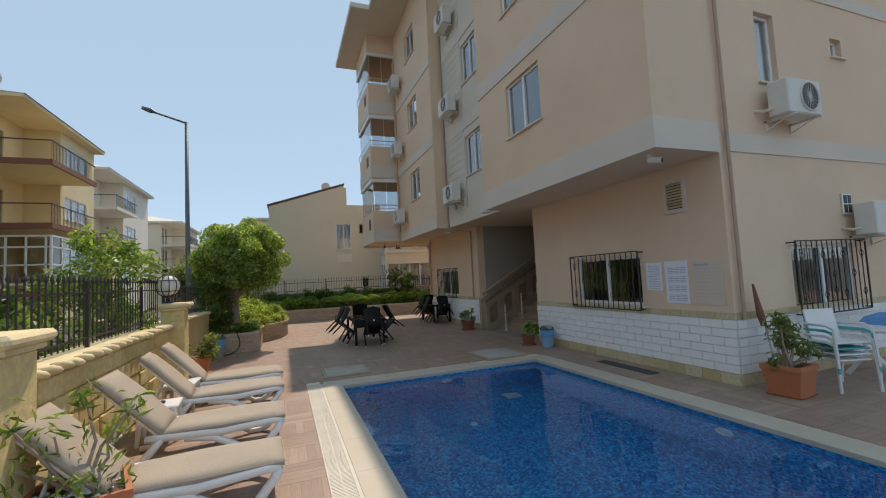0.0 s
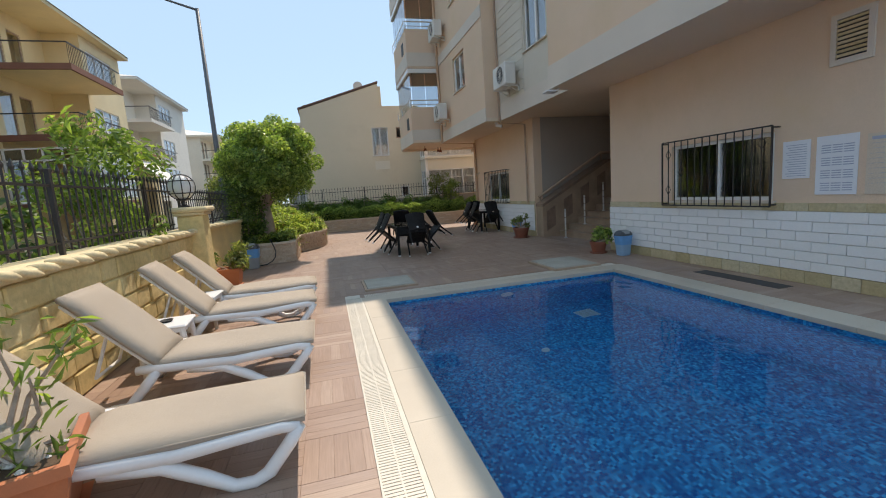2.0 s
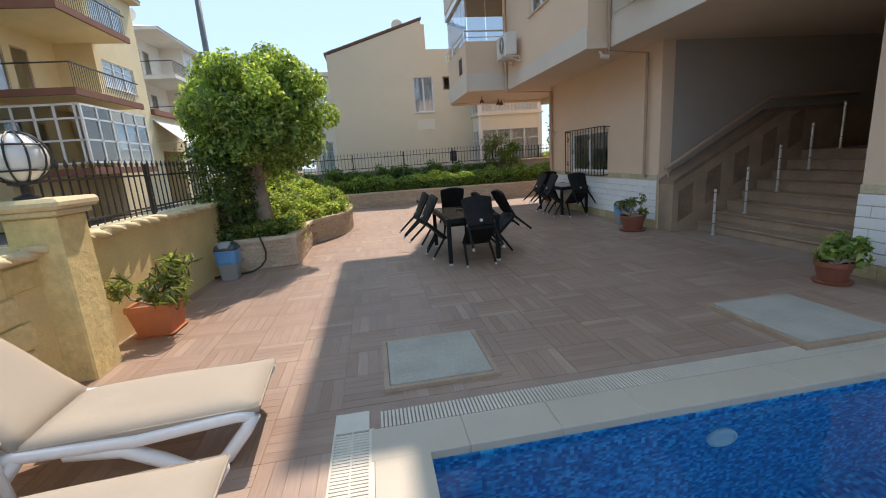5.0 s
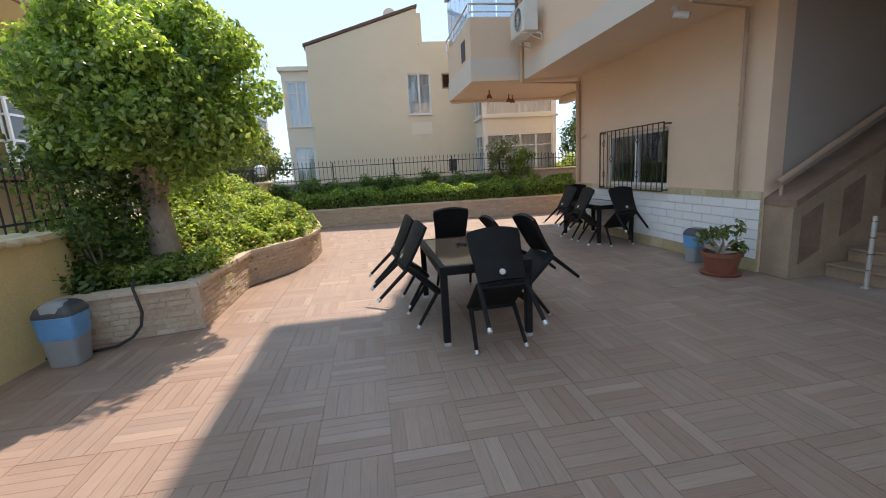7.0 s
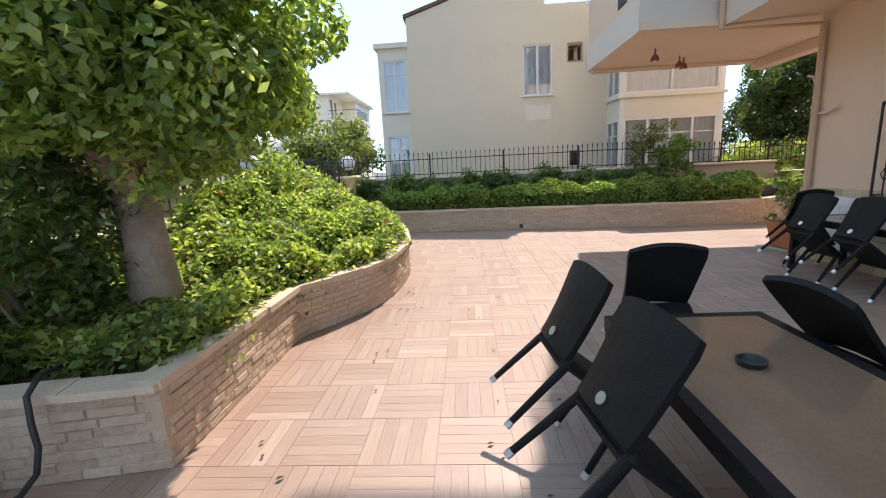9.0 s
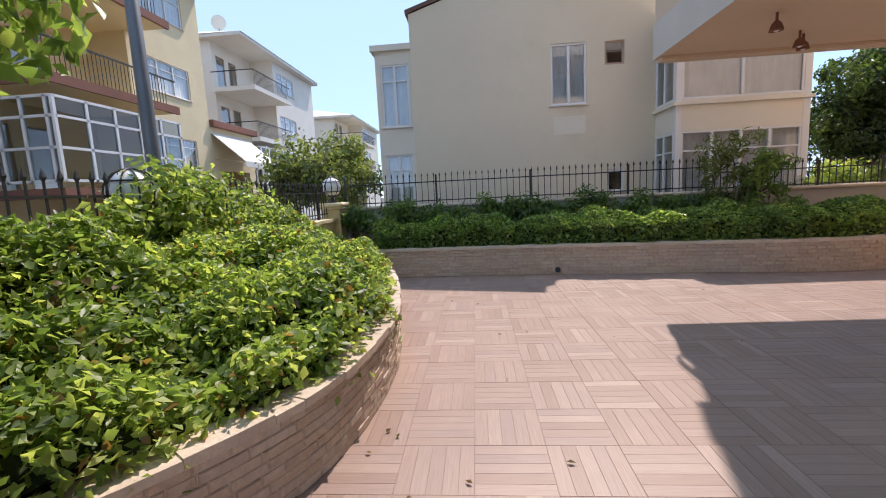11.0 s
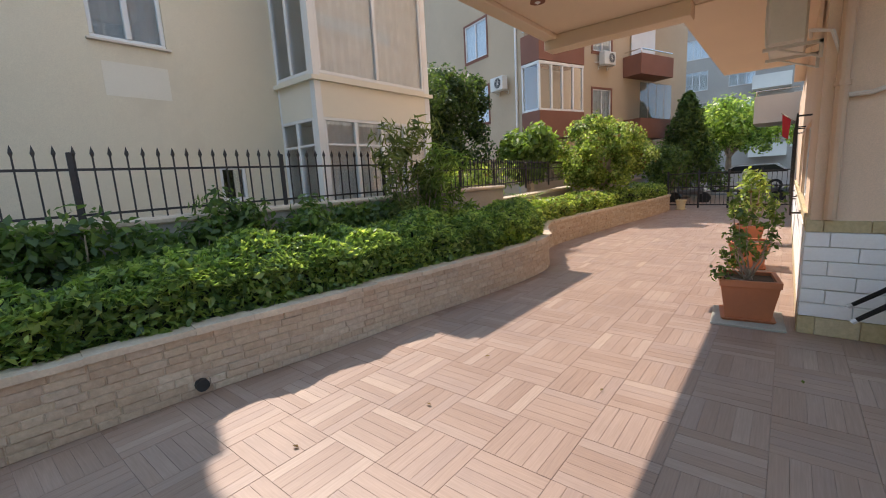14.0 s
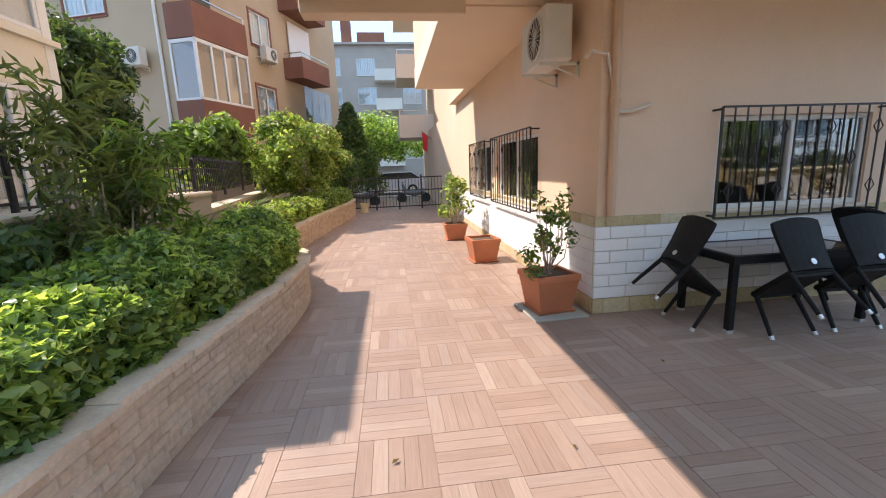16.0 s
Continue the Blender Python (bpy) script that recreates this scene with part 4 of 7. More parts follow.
sv = thing("wall_vent", "small white framed window vent", "vent")
part("frame", Geo().box(8.95, 9.22, SY - 0.03, SY - 0.001, 2.5, 2.86, 0.006), FRAME, sv)
for a in (8.985, 9.105):
    for c in (2.53, 2.69):
        part("pane", Geo().box(a, a + 0.09, SY - 0.036, SY - 0.03, c, c + 0.14), AC_DARK, sv)


def notice(y0, y1, z0, z1, label, style, sheet=PAPER):
    n = thing("notice_sheet", label, "notice", group="notices on the wall")
    part("sheet", Geo().box(WX - 0.012, WX - 0.002, y0, y1, z0, z1), sheet, n)
    g = Geo()
    if style == "lines":
        for i in range(14):
            z = z1 - 0.06 - i * 0.03
            g.box(WX - 0.0145, WX - 0.012, y0 + 0.04, y1 - 0.04 - 0.02 * (i % 3), z, z + 0.008)
    elif style == "boxes":
        for i in range(4):
            for j in range(3):
                a = y0 + 0.04 + j * (y1 - y0 - 0.08) / 3
                z = z1 - 0.12 - i * 0.15
                for q in range(4):
                    g.box(WX - 0.0145, WX - 0.012, a, a + 0.1, z - q * 0.028, z - q * 0.028 + 0.012)
    else:
        g.box(WX - 0.0145, WX - 0.012, y1 - 0.28, y1 - 0.04, z1 - 0.07, z1 - 0.035)
        for i in range(9):
            g.box(WX - 0.0145, WX - 0.012, y0 + 0.03, y1 - 0.03, z1 - 0.11 - i * 0.055, z1 - 0.107 - i * 0.055)
    tagged(part("print", g, INK, n), kind="stuff")
notice(5.05, 5.38, 1.36, 1.84, "white printed notice sheet on the peach wall", "lines")
notice(4.55, 4.98, 1.15, 1.85, "white notice board sheet with columns of print", "boxes")
notice(3.96, 4.47, 1.15, 1.82, "faded pinkish table chart on the peach wall", "chart", FADED)

# ---- west garden wall, pillars, fences ----
gw = thing("garden_wall", "low yellow stone garden wall with rough cap", "wall", kind="structure")
part("core", Geo().box(-2.32, -2.03, -9.0, 9.0, -0.05, 1.1), YELLOW_PLASTER, gw)
part("plaster_wall", Geo().prism([(-2.42, 9.0), (-2.12, 9.0), (-1.97, 12.3), (-1.97, 12.7), (-2.12, 12.9), (-2.12, 22.0), (-2.42, 22.0)], -0.05, 1.12), YELLOW_PLASTER, gw, "smooth yellow plastered stretch")
rng = random.Random(5)
for c in range(5):
    y = -1.2 - rng.uniform(0, 0.3)
    while y < 8.5:
        d = rng.uniform(0.28, 0.5)
        if not 3.1 < y < 3.7 - d + 0.55:
            part("stone", Geo().box(-2.04, -2.005 + rng.uniform(-0.012, 0.014), y + 0.006, y + d - 0.006, c * 0.218 + 0.008, (c + 1) * 0.218 - 0.006, 0.014), YELLOW_STONE, gw)
        y += d
part("cap", Geo().box(-2.42, -1.96, -9.0, 9.0, 1.1, 1.19, 0.03).prism([(-2.48, 9.26), (-2.05, 9.26), (-1.91, 12.3), (-1.91, 12.7), (-2.06, 12.9), (-2.06, 22.0), (-2.48, 22.0)], 1.12, 1.18), WALL_CAP, gw)
y = -1.0
while y < 12.2:                                          # hand-shaped drip edge of overlapping rolls
    d = rng.uniform(0.19, 0.27)
    if not (3.15 < y < 3.65 or 8.7 < y < 9.26):
        e = -1.95 if y < 9 else -2.05 + 0.14 * (y - 9.26) / 3.04
        z = 1.15 + rng.uniform(-0.012, 0.012)
        part("roll", Geo().tube([(e - 0.06, y - 0.03, z + 0.035), (e - 0.015, y + 0.05, z + 0.025), (e + 0.015, y + 0.6 * d, z), (e + 0.01, y + d, z - 0.022)], [0.012, 0.03, 0.036, 0.014], 8), WALL_CAP, gw, smooth=True)
    y += d


def pillar(x, y, w, h):
    p = thing("gate_pillar", "square yellow stone pillar with moulded cap", "pillar", (x, y, 0), kind="structure")
    part("shaft", Geo().box(-w, w, -w, w, -0.05, h - 0.14, 0.015), YELLOW_STONE, p)
    part("cap", Geo().box(-w - 0.04, w + 0.04, -w - 0.04, w + 0.04, h - 0.14, h - 0.09, 0.012).box(-w - 0.09, w + 0.09, -w - 0.09, w + 0.09, h - 0.09, h, 0.03), WALL_CAP, p)


def globe_lamp(x, y, z, r=0.2):
    l = thing("globe_lamp", "white globe lamp in a black iron cage", "lamp", (x, y, z), group="globe lamps")
    part("foot", Geo().lathe([(0.09, 0), (0.09, 0.02), (0.03, 0.04), (0.03, 0.1), (0.1, 0.12), (0.1, 0.14)], seg=16), GRILL, l)
    n = 10
    part("globe", Geo().lathe([(max(0.002, r * math.sin(math.pi * i / n)), 0.13 + r - r * math.cos(math.pi * i / n)) for i in range(n + 1)], seg=24), LAMP_GLOBE, l, smooth=True)
    for k in range(5):
        a = k * math.pi / 5
        pts = [((r + 0.012) * math.cos(q) * math.cos(a), (r + 0.012) * math.cos(q) * math.sin(a), 0.13 + r + (r + 0.012) * math.sin(q)) for q in [i * 2 * math.pi / 20 for i in range(21)]]
        part("cage_hoop", Geo().tube(pts, 0.008, 5), GRILL, l)
    for q in (-0.5, 0.5):
        part("cage_ring", Geo().tube([((r + 0.012) * math.cos(q) * math.cos(i * math.pi / 10), (r + 0.012) * math.cos(q) * math.sin(i * math.pi / 10), 0.13 + r + (r + 0.012) * math.sin(q)) for i in range(21)], 0.008, 5), GRILL, l)


for py in (3.42, 8.98):
    pillar(-2.0, py, 0.19 if py > 5 else 0.23, 1.56)
    globe_lamp(-2.12, py + 0.04, 1.56)
pillar(-2.2, 22.0, 0.2, 1.5)
globe_lamp(-2.2, 22.0, 1.5)
globe_lamp(-2.25, 16.8, 1.4)


def fence(pts, z0, h, gap, label, spear=True, mat=GRILL, posts=2.0):
    """Upright bars with spear tips between two rails along a line of points."""
    f = thing("iron_fence", label, "fence", kind="structure")
    rails, k = Geo(), 0
    bar = Geo().box(-0.0065, 0.0065, -0.0065, 0.0065, 0, h)
    if spear:
        bar.frustum(0, 0, h - 0.01, h + 0.02, 0.0065, 0.0065, 0.015, 0.015)
        bar.frustum(0, 0, h + 0.02, h + 0.085, 0.015, 0.015, 0.001, 0.001)
    me = bar.mesh("bar", mat)
    pm = Geo().box(-0.02, 0.02, -0.02, 0.02, -0.1, h + 0.03, 0.004).mesh("post", mat)
    for a, b in zip(pts, pts[1:]):
        a, b = Vector((*a, 0)), Vector((*b, 0))
        L = (b - a).length
        d = (b - a) / L
        for zz in (z0 + 0.08, z0 + h - 0.12):
            rails.tube([a + Vector((0, 0, zz)), b + Vector((0, 0, zz))], 0.016, 4)
        for i in range(int(L / gap) + 1):
            o = part("bar", me, None, f)
            o.location = a + d * gap * i + Vector((0, 0, z0))
        for i in range(int(L / posts) + 1):
            o = part("post", pm, None, f)
            o.location = a + d * posts * i + Vector((0, 0, z0))
    part("rail", rails, mat, f)
    return f


fence([(-2.2, -2.0), (-2.2, 3.2)], 1.22, 0.72, 0.12, "black iron fence with spear tips on the garden wall")
fence([(-2.2, 3.7), (-2.2, 8.7)], 1.22, 0.72, 0.12, "black iron fence with spear tips on the garden wall")
fence([(-2.26, 9.27), (-2.26, 21.8)], 1.2, 0.62, 0.13, "black iron fence with spear tips on the plaster wall")
fence([(-2.0, 22.3), (5.7, 22.3)], 1.36, 0.6, 0.13, "black iron fence with spear tips above the hedge")
fence([(5.7, 22.3), (8.9, 22.3), (15.5, 23.3)], 1.32, 0.52, 0.13, "black iron fence behind the shrubs")
nw = thing("retaining_wall", "grey stone retaining wall behind the hedge", "wall", kind="structure")
part("core", Geo().box(-2.2, 9.0, 22.15, 22.45, -0.05, 1.3), GREY_WALL, nw)
part("cap", Geo().box(-2.22, 9.02, 22.1, 22.5, 1.3, 1.37, 0.02), CAP, nw)
part("core", Geo().prism([(9.0, 22.3), (15.6, 23.2), (26, 23.2), (26, 23.5), (15.6, 23.5), (9.0, 22.5)], -0.05, 1.0), GREY_WALL, nw)
part("cap", Geo().prism([(9.0, 22.24), (15.6, 23.14), (26, 23.14), (26, 23.55), (15.6, 23.55), (9.0, 22.55)], 1.0, 1.07), CAP, nw)

# ---- planted beds with split-stone faces ----
def arc_line(pts, step):
    """Points along a smooth line through pts, about step apart, with their directions."""
    P = [Vector((*p, 0)) for p in pts]
    out = []
    for i in range(len(P) - 1):
        p0, p1, p2, p3 = P[max(i - 1, 0)], P[i], P[i + 1], P[min(i + 2, len(P) - 1)]
        n = max(1, int((p2 - p1).length / step))
        for k in range(n):
            t = k / n
            out.append(0.5 * ((2 * p1) + (p2 - p0) * t + (2 * p0 - 5 * p1 + 4 * p2 - p3) * t * t + (3 * p1 - p0 - 3 * p2 + p3) * t ** 3))
    out.append(P[-1])
    return out


def stone_face(bed, line, h, seed, parts_from=None, inward=1):
    """Courses of split stones along a line, the outer face to the line's right; a cap on top."""
    r = random.Random(seed)
    n = len(line)
    core, cap, far = Geo(), Geo(), Geo()
    for a, b in zip(line, line[1:]):
        d = (b - a).normalized()
        o = Vector((d.y, -d.x, 0))
        i0, i1 = a - o * 0.16, b - o * 0.16
        e = 0.0
        core.prism([(a.x + d.x * e, a.y + d.y * e), (b.x, b.y), (i1.x, i1.y), (i0.x, i0.y)], -0.03, h - 0.05)
        w = r.uniform(0.02, 0.05)
        ao, bo = a + o * w, b + o * w
        z = h + r.uniform(-0.006, 0.006)
        cap.prism([(ao.x, ao.y), (bo.x, bo.y), (i1.x, i1.y), (i0.x, i0.y)], h - 0.05, z)
    courses = max(3, round((h - 0.05) / 0.06))
    ch = (h - 0.05) / courses
    count = 0
    # lengths along the line
    acc = [0.0]
    for a, b in zip(line, line[1:]):
        acc.append(acc[-1] + (b - a).length)
    def at(s):
        s = min(max(s, 0), acc[-1] - 1e-6)
        k = max(i for i in range(n - 1) if acc[i] <= s)
        t = (s - acc[k]) / (acc[k + 1] - acc[k])
        return line[k].lerp(line[k + 1], t), (line[k + 1] - line[k]).normalized()
    for c in range(courses):
        s = -r.uniform(0, 0.2)
        while s < acc[-1]:
            d = r.uniform(0.11, 0.27)
            s0, s1 = max(s, 0) + 0.003, min(s + d, acc[-1]) - 0.003
            if s1 - s0 > 0.02:
                a, da = at(s0)
                b, db = at(s1)
                k = r.uniform(0.004, 0.015)
                oa, ob_ = Vector((da.y, -da.x, 0)), Vector((db.y, -db.x, 0))
                z0, z1 = c * ch + 0.001, (c + 1) * ch - 0.0015
                f = 0.006
                q = [a, b, b + ob_ * k - db * f, a + oa * k + da * f]
                verts = [(p.x, p.y, z) for z in (z0,) for p in q[:2]] + [(q[2].x, q[2].y, z0 + f), (q[3].x, q[3].y, z0 + f)] + [(p.x, p.y, z1) for p in q[:2]] + [(q[2].x, q[2].y, z1 - f), (q[3].x, q[3].y, z1 - f)]
                faces = [(3, 2, 6, 7), (0, 3, 7, 4), (2, 1, 5, 6), (4, 7, 6, 5), (0, 1, 2, 3)]
                mid = (a + b) / 2
                if parts_from and parts_from(mid) and count < 290:
                    part("stone", Geo().add(verts, faces), LEDGE, bed)
                    count += 1
                else:
                    far.add(verts, faces)
            s += d
    part("core", core, LEDGE_CORE, bed)
    part("cap", cap, CAP, bed)
    if far.v:
        tagged(part("stones", far, LEDGE, bed), kind="stuff")


H1, H2 = 0.53, 0.55
bed1 = thing("planter_bed", "curved raised planter faced with split beige stone", "planter", kind="structure")
corner_l = [Vector((-2.1, 12.3, 0)), Vector((-1.7, 12.38, 0)), Vector((-1.2, 12.48, 0)), Vector((-0.73, 12.57, 0))]
side_l = [Vector((-0.73, 12.57, 0)), Vector((-0.72, 13.2, 0)), Vector((-0.72, 13.8, 0)), Vector((-0.72, 14.44, 0))]
curve_l = arc_line([(-0.72, 14.44), (-0.34, 14.95), (-0.09, 15.45), (0.03, 16.1), (0.05, 16.8), (-0.02, 17.4), (-0.18, 18.15), (-0.42, 19.05), (-0.82, 20.1), (-1.3, 21.0)], 0.16)
line1 = corner_l + side_l[1:] + curve_l[1:]
stone_face(bed1, line1, H1, 3, lambda p: 12.0 < p.y < 17.2)
bed2 = thing("planter_bed", "long wavy raised planter faced with split beige stone", "planter", kind="structure")
line2 = arc_line([(-1.35, 21.2), (-0.97, 21.19), (0.2, 21.12), (1.2, 21.05), (2.3, 20.95), (3.4, 20.78), (4.6, 20.66), (5.9, 20.48), (7.0, 20.42), (7.72, 20.52), (8.2, 20.78), (8.7, 21.02), (9.6, 21.3), (11.0, 21.25), (13.3, 21.05), (16.0, 20.75), (18.2, 20.7), (18.7, 21.3)], 0.2)
stone_face(bed2, line2, H2, 4, lambda p: 1.2 < p.x < 7.6)
dr = thing("drain_hole", "round black drain hole at the planter foot", "drain")
part("rim", Geo().tube([(2.29, 20.99, 0.09), (2.28, 20.9, 0.09)], 0.05, 14), HOSE, dr)

# soil and creepers of the first bed
def bed_fill(name, line, back, z_edge, mat, label, cat):
    """A soil mass between a front line and a back line."""
    g = Geo()
    n = len(line)
    for i in range(n - 1):
        a, b = line[i], line[i + 1]
        pa, pb = back(a), back(b)
        g.add([(a.x, a.y, 0.0), (b.x, b.y, 0.0), (pb[0], pb[1], 0.0), (pa[0], pa[1], 0.0), (a.x, a.y, z_edge), (b.x, b.y, z_edge), (pb[0], pb[1], z_edge), (pa[0], pa[1], z_edge)], [(4, 5, 6, 7), (0, 1, 5, 4), (2, 3, 7, 6)])
    return tagged(part(name, g, mat), label, cat, kind="structure")


def inset(line, k):
    out = []
    for i, p in enumerate(line):
        d = (line[min(i + 1, len(line) - 1)] - line[max(i - 1, 0)]).normalized()
        out.append(p - Vector((d.y, -d.x, 0)) * k)
    return out


bed_fill("soil", inset(line1, 0.15), lambda p: (-2.1, max(p.y, 12.6)), 0.46, SOIL, "dark soil in the curved planter", "soil")
bed_fill("soil", inset(line2, 0.15), lambda p: (p.x, 22.1 if p.x < 9 else 22.6), 0.48, SOIL, "dark soil in the long planter", "soil")
nrng = np.random.default_rng(11)


def east_edge(y):
    ys = [p.y for p in line1]
    xs = [p.x for p in line1]
    return np.interp(y, ys, xs)


def mound1(x, y):
    e = east_edge(y)
    t = np.clip((e - x) / 1.6, 0, 1)
    w = 0.12 * np.sin(x * 3.1 + y * 1.7) + 0.07 * np.sin(y * 4.3 - x * 2.2) + 0.09 * np.sin(x * 7.7 + 1.0) * np.sin(y * 6.1 + 0.8 * np.sin(x * 3.0)) + 0.03 * np.sin(x * 15.0) * np.sin(y * 13.0)
    low = np.clip((y - 12.6) / 2.0, 0.25, 1)
    return 0.58 + (0.38 * np.sqrt(t) + 0.34 * t * t + w) * low


N = 56000
ys = nrng.uniform(12.75, 21.2, N * 2)
xs = nrng.uniform(-2.15, 0.12, N * 2)
keep = xs < east_edge(ys) - 0.11 + 0.15 * nrng.random(N * 2) ** 2 + 0.04 * np.sin(ys * 5.3)
xs, ys = xs[keep][:N], ys[keep][:N]
zs = mound1(xs, ys) + 0.07 - 0.26 * nrng.random(len(xs)) ** 1.3
over = xs > east_edge(ys) - 0.04
zs[over] -= 0.14 * nrng.random(over.sum())
ivy = leaves(len(xs), np.stack([xs, ys, zs], 1), 0.068, "creeper", IVY, up=1.0, aspect=0.6, seed=2)
tagged(ivy, "bright green creeper spilling over the curved planter", "creeper", kind="stuff")
# dark sheet under the mound of leaves, painted as the shade in its gaps
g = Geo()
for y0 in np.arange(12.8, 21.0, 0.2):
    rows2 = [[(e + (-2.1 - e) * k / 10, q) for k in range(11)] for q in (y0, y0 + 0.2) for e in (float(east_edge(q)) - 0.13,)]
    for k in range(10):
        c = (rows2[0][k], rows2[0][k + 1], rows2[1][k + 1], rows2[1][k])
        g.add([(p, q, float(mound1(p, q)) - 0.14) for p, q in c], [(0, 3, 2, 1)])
tagged(part("creeper_stems", g, LEAF_GAP_SHADE), "dark green sheet under the creeper leaves, painted as shade", "creeper", kind="stuff")

# hedge of the long bed
def front_y(x):
    return np.interp(x, [p.x for p in line2[1:-2]], [p.y for p in line2[1:-2]])


def hedge(name, n, x0, x1, off0, off1, zlo, ztop, size, mat, label, seed, aspect=0.55):
    r = np.random.default_rng(seed)
    x = r.uniform(x0, x1, n)
    lump = 0.06 * np.sin(x * 2.7) + 0.05 * np.sin(x * 6.1 + 1) + 0.04 * np.sin(x * 11.0)
    f = front_y(x)
    side = r.random(n)
    d = r.uniform(off0, off1, n)
    z = ztop + lump - 0.10 * r.random(n) ** 2 + 0.03 * np.sin(d * 9 + x * 3)
    s = side < 0.42
    z[s] = zlo + (ztop + lump[s] - zlo) * r.random(s.sum())
    d[s] = off0 + 0.09 * r.random(s.sum()) + 0.07 * np.sin(x[s] * 8) * r.random(s.sum())
    z = np.minimum(z, zlo + 0.34 + 0.95 * (d - off0) + 0.05 * np.sin(x * 9.0))      # the front is clipped to a slope
    h = leaves(n, np.stack([x, f + d, z], 1), size, name, mat, up=0.9, aspect=aspect, seed=seed)
    tagged(h, label, "hedge", kind="stuff")
    # dark sheet behind the leaves, coloured as the shade inside the hedge
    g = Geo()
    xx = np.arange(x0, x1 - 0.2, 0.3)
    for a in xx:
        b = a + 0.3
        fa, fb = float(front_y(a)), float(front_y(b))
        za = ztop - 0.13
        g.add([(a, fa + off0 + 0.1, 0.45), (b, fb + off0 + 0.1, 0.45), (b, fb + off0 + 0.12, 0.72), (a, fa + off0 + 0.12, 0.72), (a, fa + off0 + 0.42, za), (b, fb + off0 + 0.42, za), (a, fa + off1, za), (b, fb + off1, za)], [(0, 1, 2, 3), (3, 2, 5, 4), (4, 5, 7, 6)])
    tagged(part(name + "_stems", g, LEAF_GAP_SHADE), "dark green sheet inside the hedge, painted as its inner shade", "hedge", kind="stuff")


hedge("hedge", 24000, -1.2, 7.7, 0.12, 0.95, 0.52, 1.06, 0.088, HEDGE, "clipped dark green hedge along the planter", 5)
hedge("hedge", 5500, 8.3, 13.2, 0.10, 0.9, 0.5, 0.92, 0.085, IVY, "light green groundcover in the long planter", 6)
hedge("hedge", 2600, 13.2, 18.8, 0.1, 1.2, 0.5, 0.95, 0.10, HEDGE, "green shrubs at the far end of the planter", 7)


def shrub(name, x, y, z0, clumps, per, size, mat, label, cat="shrub", stems=6, seed=1, aspect=0.5, up=0.4, trunk=0.02, spread=1.0):
    """Stems with leaf clumps: clumps (x, y, z, r) from the plant's foot."""
    r = random.Random(seed)
    s = thing(name, label, cat, (x, y, z0))
    for c in clumps[:max(stems, 1) * 3]:
        k = 0.1
        m = (c[0] * 0.4 + r.uniform(-k, k), c[1] * 0.4 + r.uniform(-k, k), c[2] * 0.5)
        part("stem", Geo().tube([(r.uniform(-0.04, 0.04), r.uniform(-0.04, 0.04), 0), m, (c[0], c[1], c[2])], [trunk, trunk * 0.7, trunk * 0.3], 5), BARK, s)
    rr = np.random.default_rng(seed)
    pts, nor = crown_points(rr, [((c[0], c[1], c[2]), c[3]) for c in clumps], per, 0.65)
    leaves(len(pts), pts, size, "foliage", mat, s, up=up, aspect=aspect, seed=seed, normals=nor, spread=spread)
    return s


def rand_clumps(seed, n, rx, ry, z0, z1, r0, r1):
    r = random.Random(seed)
    return [(r.uniform(-rx, rx), r.uniform(-ry, ry), z0 + (z1 - z0) * (i + 0.5) / n + r.uniform(-0.05, 0.05), r.uniform(r0, r1)) for i in range(n)]


for i, (x, y, h, w) in enumerate([(-1.4 + 0.82 * k, 21.92, 0.82 + 0.12 * math.sin(k * 2.3), 0.5) for k in range(9)]):
    shrub("low_shrub", x, y, 0.48, rand_clumps(20 + i, 9, w, 0.16, 0.4, h, 0.18, 0.3), 130, 0.10, DARK_LEAF, "dark leafy shrub under the iron fence", seed=20 + i)
shrub("oleander_bush", 5.72, 21.7, 0.48, rand_clumps(31, 26, 0.5, 0.22, 0.4, 1.85, 0.14, 0.26), 48, 0.16, GREY_LEAF, "tall thin grey-green oleander bush by the fence", seed=31, aspect=0.18)
shrub("bamboo_bush", 6.3, 21.6, 0.48, rand_clumps(32, 22, 0.42, 0.25, 0.3, 1.5, 0.14, 0.26), 44, 0.19, OLEANDER, "feathery light green bush with thin stems", seed=32, aspect=0.14)
shrub("climbing_shrub", 11.9, 26.2, 0.5, rand_clumps(33, 90, 1.55, 0.9, 0.4, 4.2, 0.35, 0.65), 360, 0.14, DEEP_LEAF, "tall dark climbing shrub between the houses", seed=33)
shrub("groundcover_mound", 9.7, 23.75, 0.45, rand_clumps(34, 28, 1.6, 0.5, 0.5, 1.22, 0.3, 0.42), 150, 0.11, IVY, "light green mound of creeper behind the fence", seed=34)
palm = thing("palm_seedling", "small fan palm with light fronds", "palm", (9.25, 21.75, 0.48))
